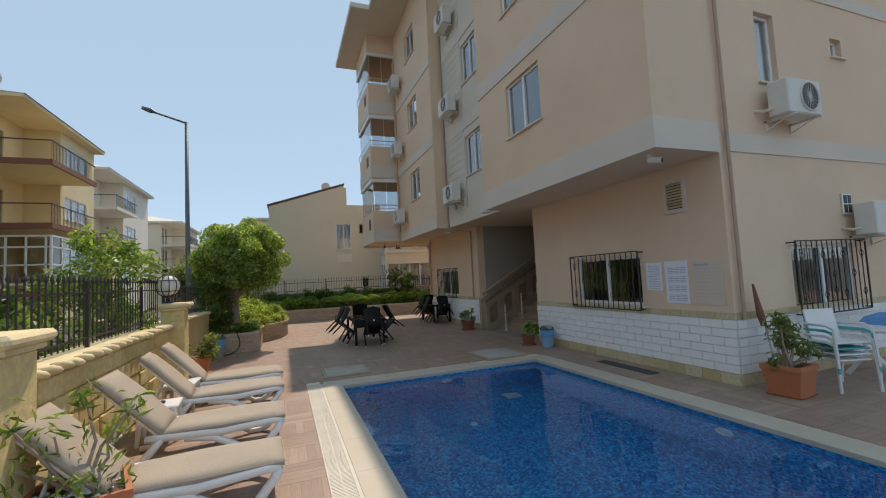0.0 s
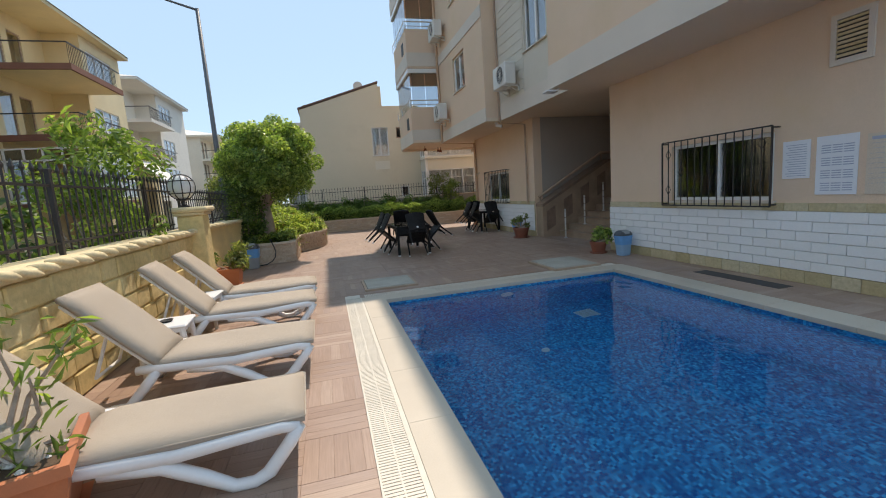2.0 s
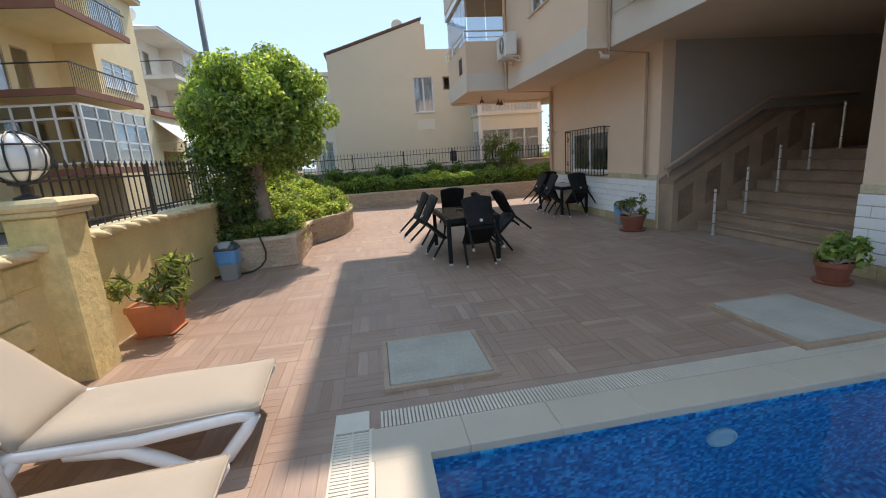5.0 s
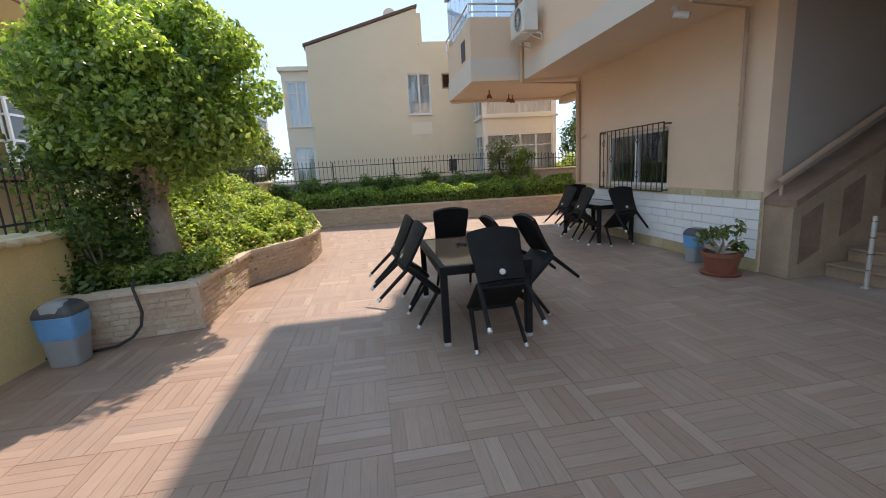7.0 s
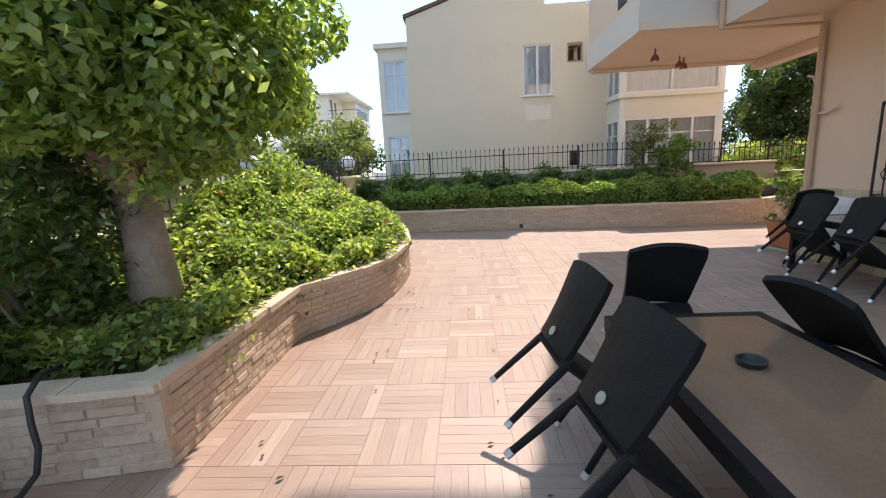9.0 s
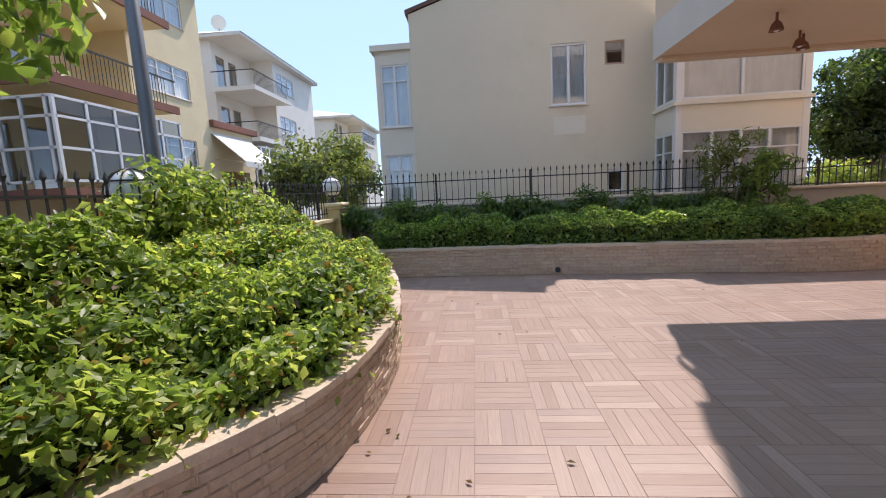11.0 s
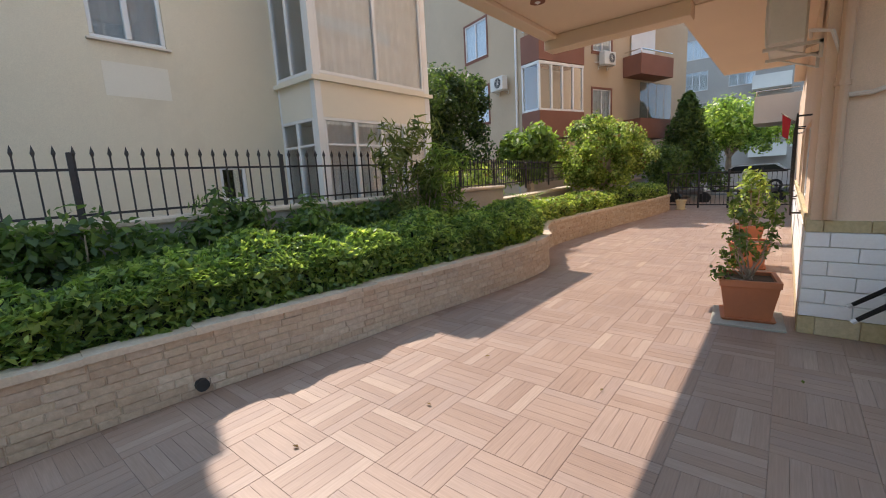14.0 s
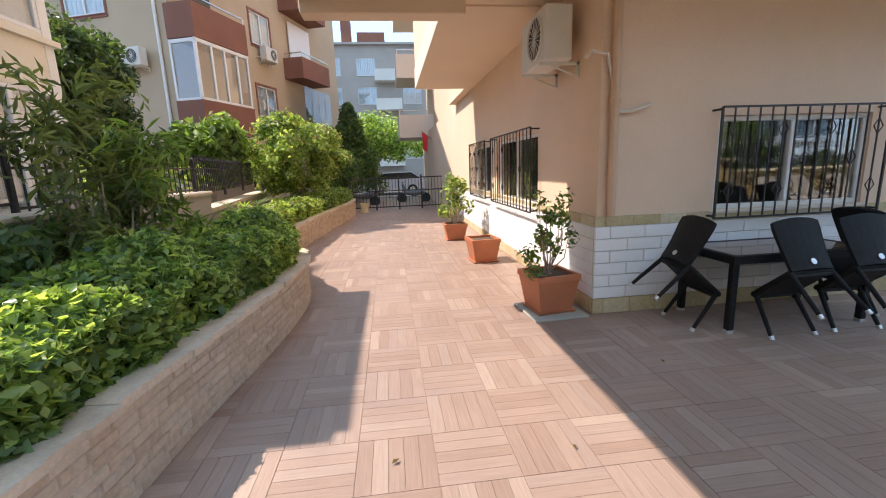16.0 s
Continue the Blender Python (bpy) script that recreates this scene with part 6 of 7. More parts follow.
part("tabletop", Geo().box(-0.6, 0.6, -0.4, 0.4, 0.69, 0.73, 0.015), WHITE_PLASTIC, wt)
for s in (-0.42, 0.42):
    part("leg", Geo().tube([(s, -0.3, 0.02), (s, -0.05, 0.35), (s, -0.05, 0.69)], 0.03, 8).tube([(s, 0.3, 0.02), (s, 0.05, 0.35), (s, 0.05, 0.69)], 0.03, 8), WHITE_PLASTIC, wt)
cv = thing("pool_cover", "folded blue pool cover on the table", "cover", (8.55, 3.2, 0.73))
part("cloth", Geo().frustum(0, 0, 0, 0.12, 0.32, 0.3, 0.24, 0.22).frustum(0.03, 0.02, 0.12, 0.17, 0.22, 0.2, 0.12, 0.1), BIN_BAG, cv)
umb = thing("garden_umbrella", "closed red-brown parasol leaning in the corner", "parasol")
part("pole", Geo().tube([(6.5, 3.62, 0.05), (6.42, 3.7, 1.0)], 0.016, 6), STEEL, umb)
part("canopy", Geo().tube([(6.42, 3.7, 0.85), (6.4, 3.72, 1.0), (6.36, 3.76, 1.45)], [0.04, 0.05, 0.015], 8), REDBROWN, umb)

# ---- house north of the hedge ----
HY = 24.68
nh = thing("north_house", "tan rendered two-storey house with pitched gable", "house", kind="structure")
HW = [(2.88, 3.78, 3.68, 5.2), (4.23, 4.72, 4.6, 5.18), (4.29, 4.73, 1.4, 1.98)]
g = Geo()
panel(g, "y", HY, HY + 0.25, -0.72, 5.55, 0, 6.2, HW)
g.extrude([(-0.72, 6.2), (3.42, 6.2), (3.42, 7.45), (3.3, 7.45)], "y", HY, HY + 0.25)
panel(g, "x", -0.72, -0.5, HY + 0.25, 34.0, 0, 6.2)
panel(g, "x", 8.3, 8.55, HY + 0.2, 34, 0, 5.6)
part("wall", g, HOUSE_TAN, nh)
part("roof", Geo().extrude([(-0.8, 6.2), (3.45, 7.52), (3.45, 7.62), (-0.8, 6.3)], "y", HY - 0.04, 34.0).box(3.62, 8.7, HY + 0.26, 34, 5.72, 5.85), ROOF_TILE, nh)
part("flat_parapet", Geo().box(3.43, 5.55, HY, HY + 0.25, 6.2, 6.32).box(3.42, 3.6, HY + 0.25, 34.0, 5.7, 7.4).box(-0.5, 3.42, HY + 0.25, HY + 0.4, 5.6, 6.5), HOUSE_TAN, nh)
part("old_paint", Geo().box(2.95, 3.75, HY - 0.003, HY, 2.95, 3.4), HOUSE_LIGHT, nh, "lighter patch of repainted render")
# added sheets keep the hollow house dark; the room shade is their colour
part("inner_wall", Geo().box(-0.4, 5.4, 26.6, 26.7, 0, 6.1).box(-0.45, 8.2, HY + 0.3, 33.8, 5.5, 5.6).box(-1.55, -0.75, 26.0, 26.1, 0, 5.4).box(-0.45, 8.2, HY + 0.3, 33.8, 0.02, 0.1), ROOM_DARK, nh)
g = Geo()
WNG = [(-1.62, -0.85, 3.45, 5.1), (-1.6, -0.85, 1.2, 2.7)]
panel(g, "y", HY + 0.35, HY + 0.55, -1.75, -0.72, 0, 5.45, WNG)
panel(g, "x", -1.75, -1.6, HY + 0.55, 30.0, 0, 5.45)
g.box(-1.85, -0.72, HY + 0.25, 30.0, 5.45, 5.6)
part("side_wing", g, HOUSE_LIGHT, nh)
for a, b, c, d in WNG:
    window("y", HY + 0.35, -1, a, b, c, d, 2, "window", "white framed sun-room window", curtain=True, transom=0.4, depth=0.08)
window("y", HY, -1, *HW[0], 2, "window", "white framed upper window with pale blind", curtain=True, depth=0.08)
window("y", HY, -1, *HW[1], 1, "window", "small brown framed window", frame=PIPE, sill=False, depth=0.08)
window("y", HY, -1, *HW[2], 1, "window", "small basement window in white frame", depth=0.08)
BY = 23.57
bay = thing("glazed_bay", "two-storey glazed bay with cream panels", "bay", kind="structure")
g = Geo()
for z0, z1 in ((0, 0.9), (2.72, 3.42), (5.35, 5.7)):
    g.box(5.5, 8.395, BY, HY + 0.3, z0, z1)
g.box(5.42, 8.46, BY - 0.06, HY + 0.3, 3.3, 3.37).box(5.6, 8.72, BY - 0.08, HY + 0.3, 5.6, 5.72)
part("spandrel", g, HOUSE_LIGHT, bay)
g = Geo().box(8.25, 8.4, BY - 0.005, HY + 0.3, 0.9, 5.35).box(5.495, 5.62, BY - 0.005, BY + 0.12, 0.9, 5.35).box(5.495, 5.6, HY - 0.05, HY - 0.003, 0.9, 5.35)
part("post", g, FRAME, bay)
part("back", Geo().box(5.62, 8.25, HY + 0.1, HY + 0.15, 0.9, 5.35), CURTAIN, bay)
for z0, z1, tr in ((3.42, 5.35, 0.0), (0.9, 2.72, 0.42)):
    window("y", BY, -1, 5.62, 8.25, z0, z1, 2 if tr == 0 else 4, "window", "wide white framed bay window with drawn curtains", curtain=True, sill=False, transom=tr, depth=0.06)
    window("x", 5.5, -1, BY + 0.12, HY, z0, z1, 2, "window", "narrow white framed side window of the bay", sill=False, transom=tr, depth=0.06)
ant = thing("satellite_dish", "small satellite dish on the gable roof", "satellite dish", (2.5, 26.0, 7.15))
part("mast", Geo().tube([(0, 0, 0), (0, 0, 0.5)], 0.02, 6), GALV, ant)
part("dish", Geo().tube([(0, -0.12, 0.5), (0, -0.08, 0.5), (0, -0.06, 0.5)], [0.26, 0.16, 0.02], 16), PALE_WALL, ant)

# ---- taupe apartment house to the north-east ----
# built in its own frame: x along its south front from the corner bay, y into the house
ne_frame = pose(16.67, 25.0, 0, 0, 0, -19)
ne = thing("taupe_apartments", "taupe apartment house with red-brown balcony bands", "building", kind="structure")
NW1 = [(3.35, 4.95, 4.0 + 2.87 * k, 5.55 + 2.87 * k) for k in range(3)]
NW2 = [(4.3, 5.6, 3.95 + 2.87 * k, 5.2 + 2.87 * k) for k in range(3)]
g = Geo()
panel(g, "x", 0.2, 0.45, 1.0, 14.0, 2.3, 12.4, NW1)
panel(g, "y", 1.0, 1.25, 0.45, 12.0, 2.3, 12.4, NW2)
g.box(1.2, 11.7, 2.4, 13.9, 0, 12.4).box(11.75, 12.0, 1.25, 14.0, 0, 12.4)
g.box(0.5, 0.9, 1.3, 1.7, 0, 2.3).box(5.8, 6.2, 1.3, 1.7, 0, 2.3).box(0.45, 11.75, 1.25, 13.9, 2.2, 2.35)
part("wall", g, TAUPE_WALL, ne)
part("eave", Geo().box(-0.4, 12.4, 0.3, 14.4, 12.4, 12.62, 0.02), CREAM_BAND, ne)
part("basement_wall", Geo().box(1.0, 11.6, 2.2, 2.38, 0.0, 2.2), GREY_WALL, ne)
for k in range(3):
    window("x", 0.2, -1, *NW1[k], 2, "window", "window with red-brown surround", curtain=True, trim=REDBROWN, depth=0.06).matrix_world = ne_frame
    window("y", 1.0, -1, *NW2[k], 2, "window", "window with red-brown surround", curtain=True, trim=REDBROWN, depth=0.06).matrix_world = ne_frame
    z = 3.05 + 2.87 * k
    b = part("balcony", Geo().box(0.0, 2.55, 0.0, 0.998, z - 0.1, z + 0.1).box(0.0, 2.55, 0.0, 0.12, z + 0.1, z + 0.92).box(0.0, 0.12, 0.12, 0.998, z + 0.1, z + 0.92).box(2.43, 2.55, 0.12, 0.998, z + 0.1, z + 0.92), REDBROWN, ne)
    if k == 0:
        g = Geo()
        for a0 in (0.03, 0.68, 1.28, 1.9, 2.47):
            g.box(a0 - 0.03, a0 + 0.05, 0.02, 0.1, z + 0.92, z + 2.72)
        g.box(0.0, 2.55, 0.02, 0.1, z + 0.92, z + 1.0).box(0.0, 2.55, 0.02, 0.1, z + 2.64, z + 2.75)
        g.box(0.02, 0.1, 0.92, 0.998, z + 0.92, z + 2.72).box(0.02, 0.1, 0.1, 0.998, z + 0.92, z + 1.0).box(0.02, 0.1, 0.1, 0.998, z + 2.64, z + 2.75)
        part("glazing_bar", g, FRAME, b)
        for a0, a1 in ((0.08, 0.65), (0.73, 1.25), (1.33, 1.87), (1.95, 2.44)):
            part("pane", Geo().box(a0, a1, 0.055, 0.063, z + 1.0, z + 2.64), GLASS, b)
        part("pane", Geo().box(0.055, 0.063, 0.1, 0.92, z + 1.0, z + 2.64), GLASS, b)
    else:
        part("rail", Geo().tube([(0.05, 0.95, z + 1.1), (0.05, 0.05, z + 1.1), (2.5, 0.05, z + 1.1)], 0.025, 6).tube([(0.05, 0.05, z + 0.9), (0.05, 0.05, z + 1.1)], 0.02, 6).tube([(2.5, 0.05, z + 0.9), (2.5, 0.05, z + 1.1)], 0.02, 6), STEEL, b)
        part("balcony_door", Geo().box(1.2, 2.1, 0.975, 0.998, z + 0.1, z + 2.2, 0.005), CAR_GLASS, b)
    b2 = part("balcony", Geo().box(6.5, 9.1, 0.05, 0.998, z - 0.1, z + 0.1).box(6.5, 9.1, 0.05, 0.17, z + 0.1, z + 0.8).box(6.5, 6.62, 0.17, 0.998, z + 0.1, z + 0.8).box(8.98, 9.1, 0.17, 0.998, z + 0.1, z + 0.8), REDBROWN, ne)
    if k:
        part("rail", Geo().tube([(6.55, 0.95, z + 1.0), (6.55, 0.1, z + 1.0), (9.05, 0.1, z + 1.0)], 0.03, 6).tube([(6.55, 0.1, z + 0.8), (6.55, 0.1, z + 1.0)], 0.03, 6), STEEL, b2)
        part("shutter", Geo().box(7.0, 8.9, 0.9, 0.93, z + 0.1, z + 2.5), FRAME, b2)
    else:
        for i in range(4):
            part("pane", Geo().box(6.53 + 0.65 * i, 7.13 + 0.65 * i, 0.1, 0.11, z + 0.8, z + 2.4), TINT_GLASS, b2)
ne.matrix_world = ne_frame
for x, y, z, axis in ((0.2, 2.3, 5.1, "x"), (5.0, 1.0, 6.2, "y")):
    ac = air_conditioner(x, y, z, axis, -1)
    ac.matrix_world = ne_frame @ ac.matrix_world
dp = thing("drain_pipe", "white drain pipe beside the corner bay", "pipe")
part("tube", Geo().tube([(0.15, 1.45, 1.2), (0.15, 1.45, 11.5)], 0.05, 8), FRAME, dp)
dp.matrix_world = ne_frame

# ---- grey flats at the lane's end ----
gf = thing("grey_flats", "grey apartment block at the end of the lane", "building", kind="structure")
GX = 48.0
gw_ = [(y0, y0 + 1.9, 2.6 + 2.8 * k, 4.3 + 2.8 * k) for k in range(4) for y0 in (11.0, 15.5, 20.1, 23.6, 29.0)]
g = panel(Geo(), "x", GX, GX + 0.3, 4, 36, 0, 13.9, gw_)
g.box(GX + 0.6, GX + 9, 4, 36, 0, 13.9).box(GX - 0.4, GX + 9, 4, 36, 13.9, 14.1)
part("wall", g, GREY_WALL, gf)
for q in gw_:
    window("x", GX, -1, *q, 3, "window", "white framed window of the grey flats", curtain=True, depth=0.1)
for k in range(4):
    z = 1.9 + 2.8 * k
    for y0 in (17.6, 25.8, 31.5):
        part("balcony", Geo().box(GX - 1.3, GX, y0, y0 + 2.6, z, z + 0.2).box(GX - 1.3, GX - 1.2, y0, y0 + 2.6, z + 0.2, z + 1.1), PALE_WALL, gf)
part("roof_tank", Geo().box(GX + 1, GX + 2.2, 22.4, 23.4, 14.1, 16.6, 0.05).box(GX + 1, GX + 1.6, 19.0, 21.8, 14.1, 15.4), REDBROWN, gf)

# ---- street side to the west: ochre flats ----
def west_flats(name, label, x, y0, y1, storeys, mat, z0, seed, SH=2.6, p=1.36, frac=0.42):
    """A block along the street; its east front at x, balconies at the south end."""
    b = thing(name, label, "building", kind="structure")
    H = z0 + storeys * SH
    ym = y0 + frac * (y1 - y0)
    wins = [(ym + 0.3, min(ym + 3.05, y1 - 0.4), z0 + 1.05 + SH * k, z0 + 2.3 + SH * k) for k in range(storeys)]
    doors = [(y0 + 0.4 + 1.3 * j, y0 + 1.3 + 1.3 * j, z0 + 0.15 + SH * k, z0 + 2.2 + SH * k) for k in range(storeys) for j in (0, 1)]
    g = panel(Geo(), "x", x, x - 0.3, ym, y1, 0, H, wins)
    panel(g, "x", x - 1.6, x - 1.9, y0, ym, 0, H, doors)
    sw = [(x - 5.5 + 2.2 * j, x - 4.2 + 2.2 * j, z0 + 0.8 + SH * k, z0 + 2.2 + SH * k) for k in range(storeys) for j in (0,)]
    panel(g, "y", y0, y0 + 0.3, x - 8.0, x - 1.9, 0, H, sw)
    g.box(x - 8, x - 2.6, y0 + 0.9, y1, 0, H)
    g.box(x - 1.9, x, ym - 0.2, ym, 0, H)
    part("wall", g, mat, b)
    part("roof_slab", Geo().box(x - 8.4, x + 0.5, y0 - 0.4, y1 + 0.2, H, H + 0.175), mat, b)
    part("roof", Geo().add([(x - 8.4, y0 - 0.6, H + 0.18), (x + 0.55, y0 - 0.4, H + 0.18), (x + 0.55, y1 + 0.2, H + 0.18), (x - 8.4, y1 + 0.2, H + 0.18), (x - 4, y0 + 2, H + 1.3), (x - 4, y1 - 1, H + 1.3)], [(0, 1, 4), (1, 2, 5, 4), (2, 3, 5), (3, 0, 4, 5)]), ROOF_TILE if seed % 2 else PALE_WALL, b)
    for k in range(storeys):
        z = z0 + SH * k
        bal = part("balcony", Geo().box(x - 1.6, x + p, y0 - 0.3, ym, z - 0.08, z + 0.12), mat, b)
        part("fascia", Geo().box(x + p - 0.05, x + p + 0.05, y0 - 0.35, ym, z - 0.12, z + 0.14).box(x - 1.6, x + p - 0.05, y0 - 0.35, y0 - 0.25, z - 0.12, z + 0.14), REDBROWN if mat is OCHRE else mat, bal)
        if k == 0:
            g = Geo()
            n = 5
            for i in range(n + 1):
                yy = y0 - 0.25 + (ym - y0 + 0.2) * i / n
                g.box(x + p - 0.07, x + p + 0.01, yy - 0.04, yy + 0.04, z + 0.3, z + 2.5)
            for zz in (0.3, 1.15, 1.95, 2.45):
                g.box(x + p - 0.07, x + p + 0.01, y0 - 0.25, ym, z + zz, z + zz + 0.07).box(x - 1.6, x + p - 0.05, y0 - 0.3, y0 - 0.22, z + zz, z + zz + 0.07)
            for i in range(5):
                xx = x - 1.5 + i * 0.7
                g.box(xx - 0.04, xx + 0.04, y0 - 0.3, y0 - 0.22, z + 0.3, z + 2.5)
            part("glazing_bar", g, FRAME, bal)
            part("pane", Geo().box(x + p - 0.035, x + p - 0.025, y0 - 0.25, ym, z + 0.3, z + 2.5).box(x - 1.6, x + p - 0.05, y0 - 0.265, y0 - 0.255, z + 0.3, z + 2.5), TINT_GLASS, bal)
        else:
            g = Geo()
            for i in range(int((ym - y0) / 0.14)):
                g.box(x + p - 0.03, x + p - 0.015, y0 - 0.28 + 0.14 * i, y0 - 0.265 + 0.14 * i, z + 0.14, z + 1.0)
            g.box(x + p - 0.05, x + p, y0 - 0.3, ym, z + 1.0, z + 1.05).box(x - 1.6, x + p - 0.05, y0 - 0.3, y0 - 0.26, z + 1.0, z + 1.05)
            part("rail", g, GRILL, bal)
    for i, q in enumerate(wins):
        window("x", x, 1, *q, 3, "window", "street window in the " + label.split()[0] + " wall", curtain=True, transom=0.3, depth=0.1)
    for q in doors:
        window("x", x - 1.6, 1, *q, 1, "balcony_door", "dark balcony door", frame=PIPE, sill=False, depth=0.1)
    return b


west_flats("ochre_flats", "ochre apartment block with brown balcony edges", -11.3, 23.8, 32.4, 3, OCHRE, 2.08, 1, 2.93, 1.5, 0.52)
west_flats("pale_flats", "pale apartment block along the street", -12.8, 38.3, 49.8, 3, PALE_WALL, 2.4, 2, 2.95, 1.0, 0.4)
west_flats("pale_flats", "cream apartment block down the street", -11.5, 56.0, 68, 3, HOUSE_LIGHT, 1.8, 2)
west_flats("ochre_flats", "ochre apartment block beside the street", -11.6, 10.0, 20.6, 3, OCHRE, 2.2, 1)
west_flats("pale_flats", "pale apartment block across the street", -11.6, -4.0, 7.5, 3, PALE_WALL, 2.2, 2)
annex = thing("shop_annex", "low ochre shop between the apartment blocks", "building", kind="structure")
part("wall", panel(Geo(), "x", -11.35, -11.6, 32.41, 36.2, 0, 5.2, [(33.0, 35.6, 0.1, 3.2)]).box(-15.0, -11.6, 36.0, 36.2, 0, 5.2).box(-15.0, -12.6, 32.41, 36.0, 0, 5.2), OCHRE, annex)
part("fascia", Geo().box(-15.2, -11.1, 32.41, 36.4, 5.2, 5.5, 0.02), REDBROWN, annex)
aw = thing("awning", "sloping white cloth awning over a shop", "awning")
part("cloth", Geo().extrude([(-11.35, 4.95), (-9.8, 3.55), (-9.8, 3.5), (-11.35, 4.9)], "y", 32.5, 35.8), AWNING, aw)
part("valance", Geo().box(-9.83, -9.79, 32.5, 35.8, 3.28, 3.52), AWNING, aw)
part("arm", Geo().tube([(-11.36, 32.6, 3.7), (-9.85, 32.6, 3.52)], 0.02, 6).tube([(-11.36, 35.7, 3.7), (-9.85, 35.7, 3.52)], 0.02, 6), STEEL, aw)
for x, y, z in ((-13.3, 26, 12.3), (-14, 29.5, 12.4), (-15, 40.5, 12.6), (-13.2, 16, 11.6)):
    d = thing("satellite_dish", "pale satellite dish on a roof mast", "satellite dish", (x, y, z), 30, group="roof dishes")
    part("mast", Geo().tube([(0, 0, -0.9), (0, 0, 0.4)], 0.03, 6), GALV, d)
    part("dish", Geo().tube([(0.0, -0.1, 0.4), (0.02, -0.02, 0.42), (0.03, 0.0, 0.43)], [0.45, 0.25, 0.04], 18), PALE_WALL, d)
tank = thing("water_tank", "white solar water tank on the roof", "water tank", (-13.4, 25.0, 12.1))
part("drum", Geo().tube([(-0.5, -0.6, 0.3), (-0.5, 0.6, 0.3)], 0.3, 16), CAR_WHITE, tank)
part("stand", Geo().box(-0.75, -0.25, -0.5, 0.5, -0.9, 0.0), GALV, tank)

lamp = thing("street_lamp", "tall grey street lamp with bent arm", "street lamp", (-3.58, 18.8, -0.05), 0)
part("pole", Geo().tube([(0, 0, 0), (0, 0, 2.0), (0, 0, 8.65)], [0.11, 0.095, 0.06], 12), GALV, lamp, smooth=True)
part("arm", Geo().tube([(0, 0, 8.6), (-1.1, -0.1, 8.92)], [0.045, 0.035], 8), GALV, lamp)
part("head", Geo().tube([(-1.0, -0.09, 8.9), (-1.21, -0.11, 8.97), (-1.48, -0.13, 9.05)], [0.04, 0.1, 0.07], 8), GALV, lamp)

# ---- trees and street at the lane's end ----
tree("pine_tree", 13.1, 23.7, 0.0, 1.3, (0, 0, 2.1), (0.75, 0.75, 0.8), 45, 130, 0.2, OLEANDER, "small soft light green conifer", 61, 0.07, 0.25, 0.4)
tree("round_tree", 14.8, 21.9, 0.48, 0.7, (0, 0, 1.45), (1.45, 1.35, 1.2), 90, 200, 0.11, IVY, "broad light green citrus tree in the planter", 62, 0.1, 0.16, 0.44)
tree("cypress_tree", 24.2, 21.2, 0.0, 0.6, (0, 0, 2.7), (1.5, 1.5, 2.0), 80, 170, 0.16, DARK_LEAF, "tall dark conifer by the gate", 63, 0.12, 0.4, 0.6, cone=True)
tree("dark_bush_tree", 20.2, 21.2, 0.0, 0.5, (0, 0, 1.45), (0.9, 0.8, 0.9), 30, 130, 0.13, DARK_LEAF, "dark rounded shrub near the gate", 64, 0.08, 0.28, 0.42)
tree("street_tree", 31.5, 20.2, 0.0, 2.2, (0, 0, 3.5), (2.4, 2.6, 1.6), 55, 150, 0.25, TREE_LEAF, "leafy green street tree beyond the gate", 65, 0.16, 0.6, 0.9)
tree("street_tree", 33.5, 15.6, 0.0, 2.2, (0, 0, 3.4), (2.4, 2.6, 1.5), 45, 140, 0.25, TREE_LEAF, "leafy green street tree beyond the gate", 66, 0.16, 0.6, 0.9)
tree("street_tree", -4.2, 27.5, 0.0, 1.4, (0, 0, 2.3), (1.9, 1.8, 1.2), 50, 160, 0.17, GREY_LEAF, "grey-green tree at the street corner", 67, 0.12, 0.5, 0.7)
gate = thing("iron_gate", "black iron gate across the lane", "gate")
g = Geo()
for y in (17.2, 18.1, 19.0, 19.9, 20.9):
    part("post", Geo().box(18.87, 18.93, y - 0.03, y + 0.03, 0, 1.35, 0.006), GRILL, gate)
for z in (0.12, 0.75, 1.25):
    part("rail", Geo().box(18.885, 18.915, 17.2, 20.9, z - 0.02, z + 0.02), GRILL, gate)
for i in range(28):
    part("bar", Geo().box(18.89, 18.91, 17.3 + i * 0.13 - 0.008, 17.3 + i * 0.13 + 0.008, 0.12, 1.25), GRILL, gate)


def car(x, y, rz, mat, label):
    c = thing("parked_car", label, "car", (x, y, -0.05), rz, group="parked cars")
    body = [(-2.1, 0.35), (2.1, 0.35), (2.15, 0.75), (1.9, 0.9), (1.1, 0.98), (0.5, 1.42), (-1.3, 1.46), (-1.95, 1.0), (-2.15, 0.9)]
    g = Geo().extrude(body, "y", -0.82, 0.82)
    part("body", g, mat, c)
    glass = [(1.0, 0.99), (0.48, 1.37), (-1.25, 1.40), (-1.8, 1.02)]
    part("side_window", Geo().extrude(glass, "y", -0.826, 0.826), CAR_GLASS, c)
    for a in (-1.3, 1.3):
        for b in (-0.76, 0.76):
            w = part("wheel", Geo().tube([(a, b - 0.1, 0.33), (a, b + 0.1, 0.33)], 0.32, 18), TYRE, c)
            part("rim", Geo().tube([(a, b - 0.11, 0.33), (a, b + 0.11, 0.33)], 0.19, 14), ALU, w)
    for b in (-0.6, 0.6):
        part("headlight", Geo().box(2.05, 2.17, b - 0.16, b + 0.16, 0.62, 0.78, 0.02), LAMP_GLOBE, c)
    return c
car(30.0, 19.2, 90, CAR_WHITE, "white parked van-like car beyond the gate")
